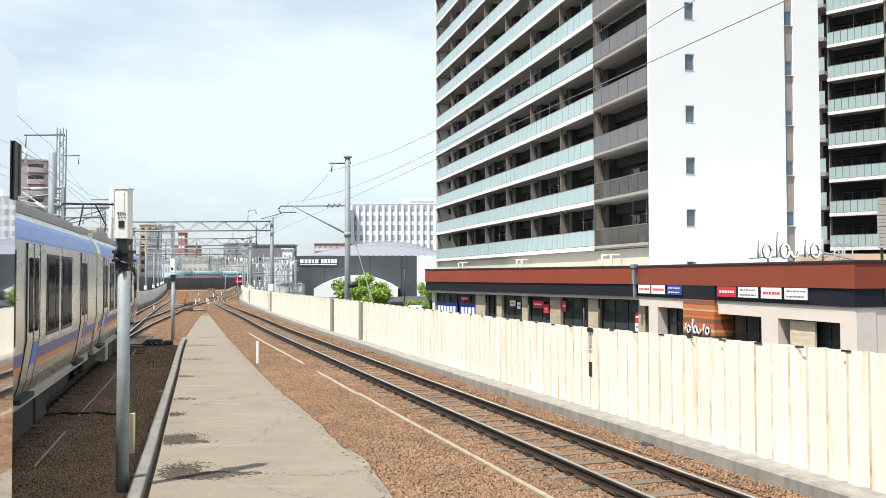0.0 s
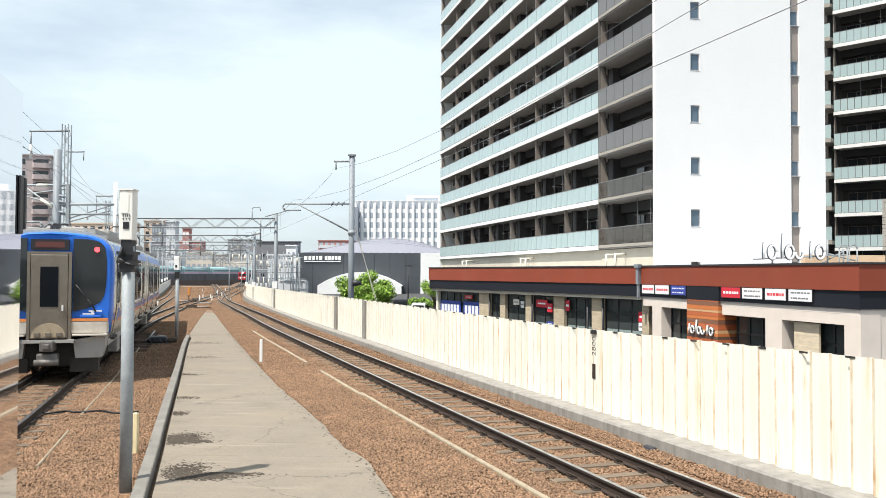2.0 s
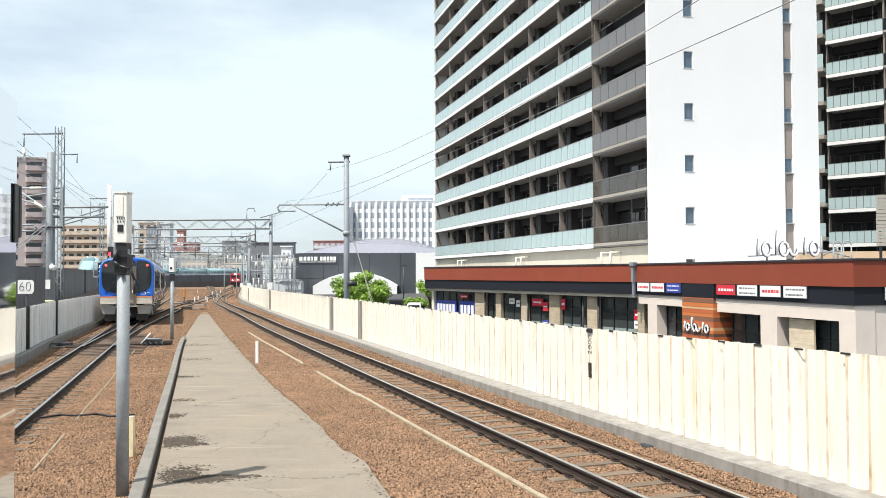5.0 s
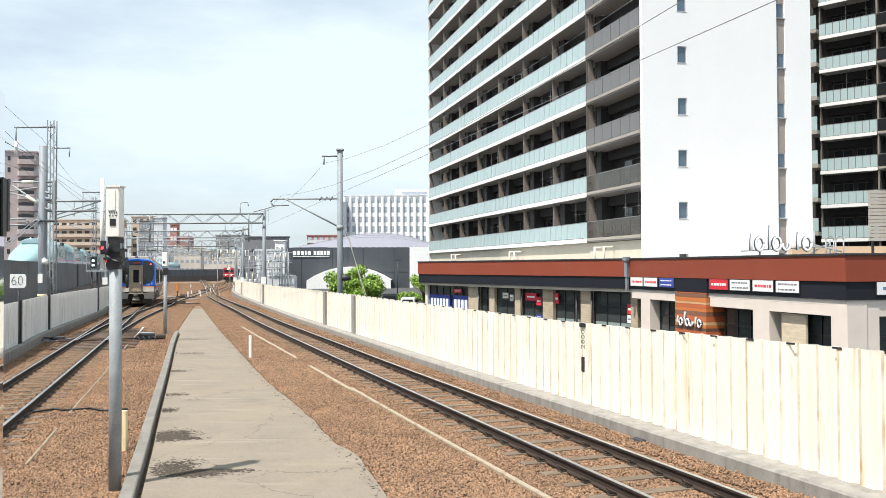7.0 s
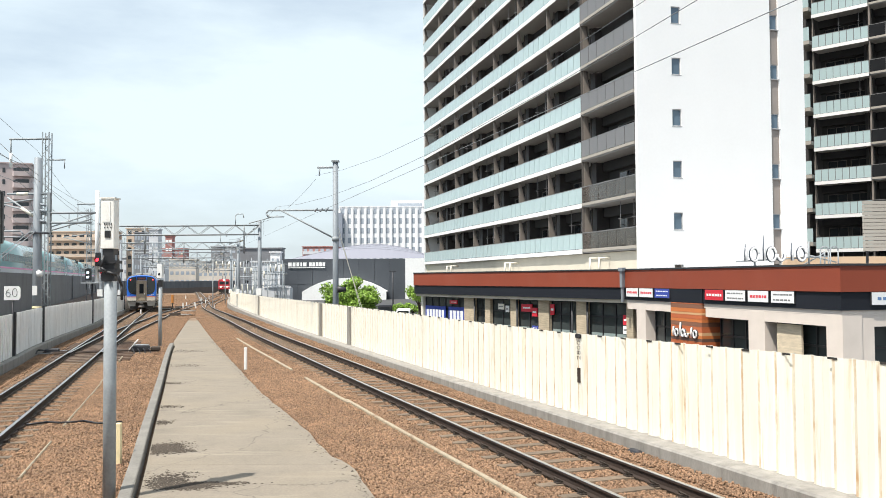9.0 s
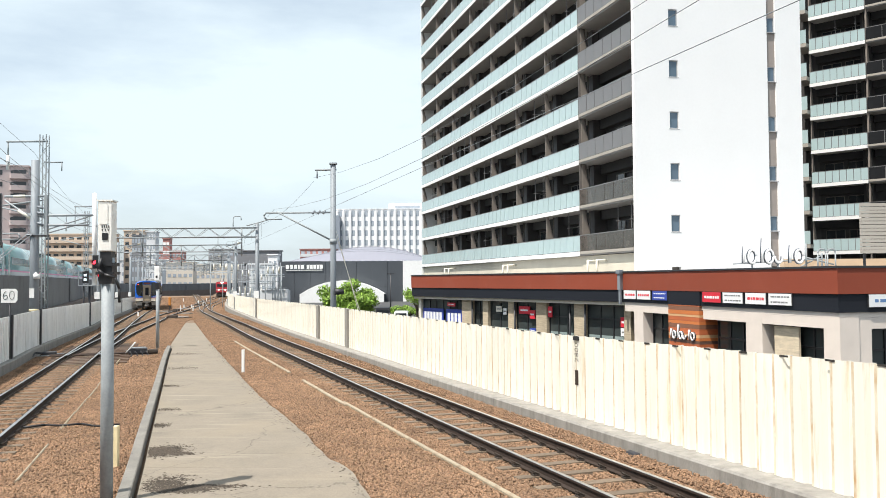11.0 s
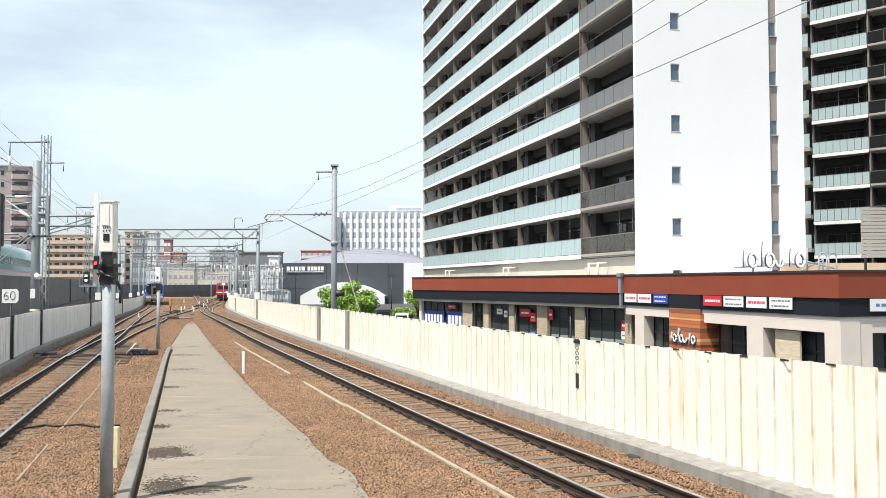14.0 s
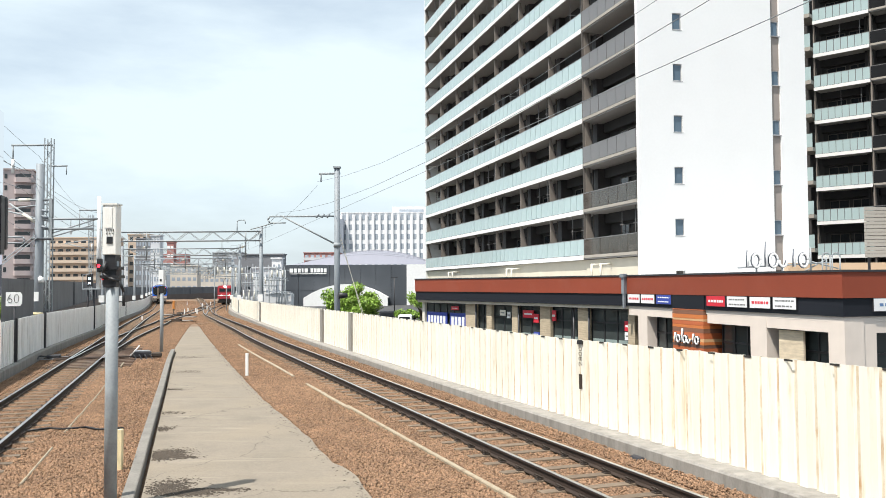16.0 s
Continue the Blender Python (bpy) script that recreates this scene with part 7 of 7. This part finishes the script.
def yard_portal(x, y, w, h):
    g = empty("yard_portal", label="slim steel portal carrying insulators in the yard", category="steel portal", group="yard portals")
    for q in (x, x + w):
        part("leg", rods(((q, y, STREET), (q, y, h), 0.07), n=6), GALV, g)
    for z in (h - 0.1, h - 1.3):
        part("beam", rods(((x - 0.4, y, z), (x + w + 0.4, y, z), 0.06), n=6), GALV, g)
    for k in range(3):
        q = x + w * (k + 0.5) / 3
        part("insulator", rods(((q, y, h - 0.1), (q, y, h - 0.9), 0.09)), CREAM, g)


for x, y, w, h in ((-30.5, 112, 2.6, 5.2), (-27.0, 110, 2.4, 4.3), (-33.0, 128, 2.8, 5.4), (-24.0, 108, 2.2, 3.8), (-21.6, 104, 2.0, 4.6)):
    yard_portal(x, y, w, h)


def parked_car(x, y, h, paint, label):
    c = empty("parked_car", pose(x, y, STREET, 0, 0, 90), label, "car", "parked cars")
    prof = [(-2.1, 0.35), (2.1, 0.35), (2.15, 0.8), (1.55, 1.0), (0.95, h), (-1.7, h), (-2.1, 1.05)]
    bm = bmesh.new()
    a, b = [bm.verts.new((u, -0.82, v)) for u, v in prof], [bm.verts.new((u, 0.82, v)) for u, v in prof]
    bm.faces.new(a)
    bm.faces.new(b[::-1])
    for i in range(7):
        bm.faces.new((a[i], b[i], b[(i + 1) % 7], a[(i + 1) % 7]))
    bmesh.ops.recalc_face_normals(bm, faces=bm.faces)
    bmesh.ops.bevel(bm, geom=list(bm.edges), offset=0.08, segments=2, affect="EDGES")
    part("body", bm, paint, c)
    for q in (-0.83, 0.81):
        part("side_window", boxes((-1.5, 0.9, q, q + 0.02, h - 0.62, h - 0.16)), DARKGLASS, c)
    part("rear_window", boxes((-2.06, -1.95, -0.65, 0.65, h - 0.65, h - 0.2)), DARKGLASS, c)
    for u in (-1.3, 1.3):
        for v in (-0.8, 0.8):
            part("wheel", rods(((u, v - 0.1, 0.32), (u, v + 0.1, 0.32), 0.32), n=16), BLACK, c)


parked_car(-6.9, 101, 2.15, NAVY, "dark van parked in the street below the fence")
parked_car(-4.9, 104, 1.6, LGR, "pale grey car parked in the street below")
lampx = (694 - 784) / 1500 * 120
sl_ = empty("street_lamp", label="slim dark street lamp post", category="street lamp")
part("post", rods(((lampx, 120, STREET), (lampx, 120, 3.6), 0.09), n=8), DARKSTEEL, sl_)
part("head", boxes((lampx - 0.5, lampx + 0.5, 119.9, 120.1, 3.6, 3.75)), DARKSTEEL, sl_)

# ---- trees ----
LEAF = mat("spring_leaf", (0.21, 0.34, 0.045), 0.6, var=0.35, scale=1.5, fine=8, bump=0.0, island=0.45)
BARK = mat("bark", (0.11, 0.085, 0.06), 0.9, var=0.3, scale=6, fine=30, bump=0.5)


def tree(x, y, z0, h, w, seed, n=4200):
    t = empty("tree", label="bright green leafy street tree", category="tree")
    r = np.random.default_rng(seed)
    bm = bmesh.new()
    rod(bm, (x, y, z0), (x, y, z0 + h * 0.45), 0.2, 0.13, n=10)
    limbs = []
    for k in range(9):
        a = k * 2.4 + r.uniform(-0.3, 0.3)
        e = (x + math.cos(a) * w * 0.36, y + math.sin(a) * w * 0.36, z0 + h * r.uniform(0.55, 0.86))
        rod(bm, (x, y, z0 + h * r.uniform(0.3, 0.45)), e, 0.08, 0.025, n=6)
        limbs.append(e)
    limbs.append((x, y, z0 + h * 0.85))
    part("trunk", bm, BARK, t, "dark trunk with spreading limbs")
    cl = []
    for e in limbs:
        for k in range(5):
            cl.append((np.array(e) + r.uniform(-1, 1, 3) * (w * 0.12, w * 0.12, h * 0.11), r.uniform(0.13, 0.2) * w))
    vs_, fs_ = [], []
    for i in range(n):
        c, rad = cl[r.integers(len(cl))]
        d = r.normal(0, 1, 3)
        d /= np.linalg.norm(d)
        p = c + d * rad * r.uniform(0.5, 1.05) * (1, 1, 0.8)
        s = r.uniform(0.05, 0.11)
        u = r.normal(0, 1, 3)
        u /= np.linalg.norm(u)
        v = np.cross(u, d + r.normal(0, 0.4, 3))
        v /= max(1e-6, np.linalg.norm(v))
        b = len(vs_)
        vs_ += [tuple(p - u * s * 1.5), tuple(p + v * s * 0.8), tuple(p + u * s * 1.5), tuple(p - v * s * 0.8)]
        fs_.append((b, b + 1, b + 2, b + 3))
    me = bpy.data.meshes.new("crown")
    me.from_pydata(vs_, [], fs_)
    me.materials.append(LEAF)
    o = new("crown", me)
    o.parent = t
    o["label"] = "bright green crown of small leaves"


tree(-8.2, 75, STREET, 5.3, 4.5, 3, 15000)
tree(-2.75, 96, STREET, 4.7, 3.0, 4, 4000)
tree(-5.6, 110, STREET, 1.9, 2.2, 5, 1500)
tree(-4.2, 112, STREET, 1.9, 2.2, 6, 1500)

# ---- lineside clutter far down the line ----
OCHRE = mat("orange_lineside_paint", (0.55, 0.22, 0.05), 0.6, var=0.15, bump=0.05)
ob_ = empty("lineside_box", label="narrow orange lineside equipment box on a post", category="equipment box")
part("post", rods(((-35.2, 110, -1.2), (-35.2, 110, -0.1), 0.06)), DARKSTEEL, ob_)
part("case", boxes((-35.34, -35.06, 109.85, 110.15, -0.3, 0.75), bev=0.03), OCHRE, ob_)
for x, y, h in ((-37.0, 122, 0.8), (-35.9, 122, 0.8), (-33.2, 108, 1.0), (-31.6, 108, 0.9), (-43.5, 152, 0.9), (-38.2, 136, 0.9), (-46.5, 168, 0.9), (-30.0, 84, 0.6), (-38.0, 150, 1.1), (-50.5, 166, 1.0)):
    tagged(part("marker_post", boxes((x - 0.06, x + 0.06, y - 0.06, y + 0.06, dip(y) - 0.3, dip(y) - 0.2 + h * 0.75)), WHITE), "short white marker post in the ballast", "marker post")
for x, y, w in ((-33.6, 104, 2.2), (-35.6, 118, 2.4), (-24.0, 78, 1.2), (-28.0, 93, 1.2)):
    tagged(part("cable_duct_cover", boxes((x - w / 2, x + w / 2, y - 0.7, y + 0.7, dip(y) - 0.3, dip(y) - 0.06)), KERB), "grey concrete duct cover in the ballast", "duct cover")
for k, (x, y) in enumerate(((-24.2, 76.5), (-31.6, 100), (-33.8, 108.5), (-39.5, 139))):
    pm = empty("point_machine", label="dark point machine with rods beside the rails", category="point machine")
    z = dip(y) - 0.2
    part("housing", boxes((x - 0.5, x + 0.4, y - 0.25, y + 0.25, z, z + 0.32), bev=0.03), CLIP, pm)
    part("stretcher", rods(((x - 1.8, y - 0.2, z + 0.1), (x + 1.8, y - 0.2, z + 0.1), 0.035), ((x - 1.8, y + 0.2, z + 0.1), (x + 1.2, y + 0.2, z + 0.1), 0.03)), RAIL_SIDE, pm)

# ---- loose ballast stones, nearest stretch ----
def stones(name, n, y0, y1, seed):
    r = np.random.default_rng(seed)
    base = np.array([(1, 0, 0), (-1, 0, 0), (0, 1, 0), (0, -1, 0), (0, 0, 1), (0, 0, -1)], float)
    tri = np.array([(0, 2, 4), (2, 1, 4), (1, 3, 4), (3, 0, 4), (2, 0, 5), (1, 2, 5), (3, 1, 5), (0, 3, 5)])
    y = y0 + (y1 - y0) * r.random(n) ** 1.5
    u = r.random(n)
    fl, fr_ = np.interp(y, FENCE_L.p[:, 1], FENCE_L.p[:, 0]) + 0.45, np.interp(y, FENCE_R.p[:, 1], FENCE_R.p[:, 0]) - 0.50
    x = fl + (fr_ - fl) * u
    pl, pr = np.interp(y, PATH_L.p[:, 1], PATH_L.p[:, 0]) - 0.25, np.interp(y, PATH_R.p[:, 1], PATH_R.p[:, 0]) + 0.02 + 0.12 * r.random(n) ** 2
    keep = ((x < pl + 0.18) | (x > pr)) & (x > -0.57 * y - 0.4)
    # stones lie lower between the rails and clear of them
    for line in (R_LINE, L_LINE):
        c = np.interp(y, line.p[:, 1], line.p[:, 0])
        d = np.abs(x - c) * 0.94
        keep &= ~((d > 0.495) & (d < 0.64))
    x, y = x[keep], y[keep]
    lower = np.zeros(len(x))
    for line in (R_LINE, L_LINE):
        lower = np.maximum(lower, (np.abs(x - np.interp(y, line.p[:, 1], line.p[:, 0])) * 0.94 < 1.02) * (0.024 if line is R_LINE else 0.018))
    # the turnout's bearers lie bare
    off_l = (x - np.interp(y, L_LINE.p[:, 1], L_LINE.p[:, 0])) * 0.957
    lower = np.where((y > 29.8) & (y < 41) & (off_l > -1.2) & (off_l < 1.8), 0.055, lower)
    edge = np.interp(y, FENCE_R.p[:, 1], FENCE_R.p[:, 0]) - x
    lower -= 0.085 * np.clip((1.1 - edge) / 0.6, 0, 1)
    lower = np.where(edge < 1.05, np.minimum(lower, 0.0), lower)
    m = len(x)
    size = r.uniform(0.010, 0.025, (m, 1, 1)) * (1.0 if y1 < 30 else 1.25 if y1 < 50 else 1.7 if y1 < 150 else 3.0) * (0.8 + 0.5 * r.random((m, 1, 3)))
    v = base[None] * (1 + 0.35 * (r.random((m, 6, 1)) - 0.5)) * size
    q = r.normal(0, 1, (m, 4))
    q /= np.linalg.norm(q, axis=1, keepdims=True)
    w_, a, b, c = q.T
    R_ = np.stack([np.stack([1 - 2 * (b * b + c * c), 2 * (a * b - c * w_), 2 * (a * c + b * w_)], -1), np.stack([2 * (a * b + c * w_), 1 - 2 * (a * a + c * c), 2 * (b * c - a * w_)], -1), np.stack([2 * (a * c - b * w_), 2 * (b * c + a * w_), 1 - 2 * (a * a + b * b)], -1)], 1)
    v = np.einsum("nij,nkj->nki", R_, v)
    zz = np.array([dip(t) for t in y]) - 0.165 - lower + 0.02 * r.random(m)
    v += np.stack([x, y, zz], -1)[:, None]
    f = (tri[None] + 6 * np.arange(m)[:, None, None]).reshape(-1, 3)
    me = bpy.data.meshes.new(name)
    me.vertices.add(m * 6)
    me.vertices.foreach_set("co", v.reshape(-1))
    me.loops.add(len(f) * 3)
    me.loops.foreach_set("vertex_index", f.reshape(-1).astype(np.int32))
    me.polygons.add(len(f))
    me.polygons.foreach_set("loop_start", (np.arange(len(f)) * 3).astype(np.int32))
    me.update(calc_edges=True)
    me.validate()
    me.materials.append(STONE)
    tagged(new(name, me), "loose brown crushed stone ballast", "ballast", kind="stuff")


stones("ballast_stones", 255000, 9.5, 24, 11)
stones("ballast_stones", 95000, 24, 48, 12)
stones("ballast_stones", 42000, 48, 110, 13)
stones("ballast_stones", 20000, 110, 215, 14)


# ---- dark soil and grit washed onto the path along its edges ----
SOIL = mat("damp_dark_soil", (0.06, 0.047, 0.035), 0.95, var=0.4, scale=5, fine=40, bump=0.3, island=0.4)


def grit():
    r = np.random.default_rng(21)
    vs_, fs_ = [], []
    spots = [(-4.72, 14.35, 0.17, 0.22, 1500), (-4.45, 14.15, 0.16, 0.08, 500), (-3.55, 11.75, 0.22, 0.10, 1100), (-3.9, 12.1, 0.16, 0.22, 900), (-3.2, 11.9, 0.25, 0.05, 400), (-5.62, 16.9, 0.10, 0.14, 330), (-6.2, 19.0, 0.2, 0.10, 200), (-7.55, 23.3, 0.22, 0.12, 260), (-8.6, 28.0, 0.3, 0.25, 240), (-10.3, 33.6, 0.5, 0.3, 260)]
    for y in np.arange(11.0, 40.0, 0.5):
        spots.append((float(np.interp(y, PATH_R.p[:, 1], PATH_R.p[:, 0])) - 0.03, y, 0.04, 0.3, 12))
    for cx, cy, sx, sy, n in spots:
        for _ in range(n):
            x, y = cx + r.normal() * sx, cy + r.normal() * sy
            xl, xr = np.interp(y, PATH_L.p[:, 1], PATH_L.p[:, 0]) + 0.17, np.interp(y, PATH_R.p[:, 1], PATH_R.p[:, 0])
            if not xl < x < xr:
                continue
            s = r.uniform(0.005, 0.019)
            b = len(vs_)
            z = dip(y) - 0.10 - 0.01 * (x - xl) / (xr - xl) + 0.003
            for k in range(6):
                a = k * math.pi / 3 + r.uniform(-0.3, 0.3)
                q = s * r.uniform(0.6, 1.2)
                vs_.append((x + q * 1.5 * math.cos(a), y + q * math.sin(a), z))
            vs_.append((x, y, z + 0.004 + s * 0.12))
            fs_ += [(b + k, b + (k + 1) % 6, b + 6) for k in range(6)]
    me = bpy.data.meshes.new("soil_patches")
    me.from_pydata(vs_, [], fs_)
    me.materials.append(SOIL)
    tagged(new("soil_patches", me), "dark damp soil and grit on the concrete path", "soil", kind="stuff")


grit()


# ---- what moves ----
def glide(table, t):
    ts, vs = zip(*table)
    return float(np.interp(t, ts, vs))


TRAIN_Y = [(0.0, 5.2), (0.5, 8.9), (1.0, 12.8), (1.5, 17.0), (2.0, 21.3), (2.5, 25.6), (3.5, 34.0), (4.2, 40.2), (6.5, 62.3), (9.0, 89.0), (11.5, 117.0), (14.0, 148.0), (16.0, 176.0)]

LOCO_Y = [(0.0, 302.0), (1.0, 297.0), (2.0, 287.0), (3.0, 271.0), (4.2, 256.0), (6.5, 233.0), (9.0, 221.0), (11.5, 204.0), (13.5, 186.0), (16.0, 166.0)]


def on_line(line, s, back, front, zf=dip):
    """The pose of a car whose bogies run on the line, its near end at s."""
    x0, y0, *_ = line.at(s + back)
    x1, y1, *_ = line.at(s + front)
    z0, z1 = zf(y0), zf(y1)
    d = Vector((x1 - x0, y1 - y0, z1 - z0)).normalized()
    up = Vector((0, 0, 1))
    r = d.cross(up).normalized()
    u = r.cross(d)
    o = Vector((x0, y0, z0)) - d * back
    return Matrix(((r.x, d.x, u.x, o.x), (r.y, d.y, u.y, o.y), (r.z, d.z, u.z, o.z), (0, 0, 0, 1)))


def motions():
    times = [i * 0.5 for i in range(33)]
    for car, gap in ((car_tail, 0.0), (car_lead, 14.55)):
        walk(car, [(t, on_line(L_LINE, L_LINE.s_at_y(glide(TRAIN_Y, t)) + gap, 2.4, 11.8) @ Matrix.Translation((-0.03, 0, 0))) for t in times])
    for t_ in (loco,):
        walk(t_, [(t, on_line(L3_LINE, L3_LINE.s_at_y(glide(LOCO_Y, t)), 4.0, 20.0)) for t in times])
    # the high-speed train runs towards the station; its first car leads with the nose
    n0 = S_LINE.s_at_y(92.0)
    for k, car in enumerate(hs_cars):
        rows = []
        for t in times:
            s = n0 - 33.6 * (t - 6.3) - 0.17 * (t - 6.3) ** 2 + 25.0 * k
            m = on_line(S_LINE, s, 4.0, 20.0, vz)
            rows.append((t, m))
        walk(car, rows)


motions()
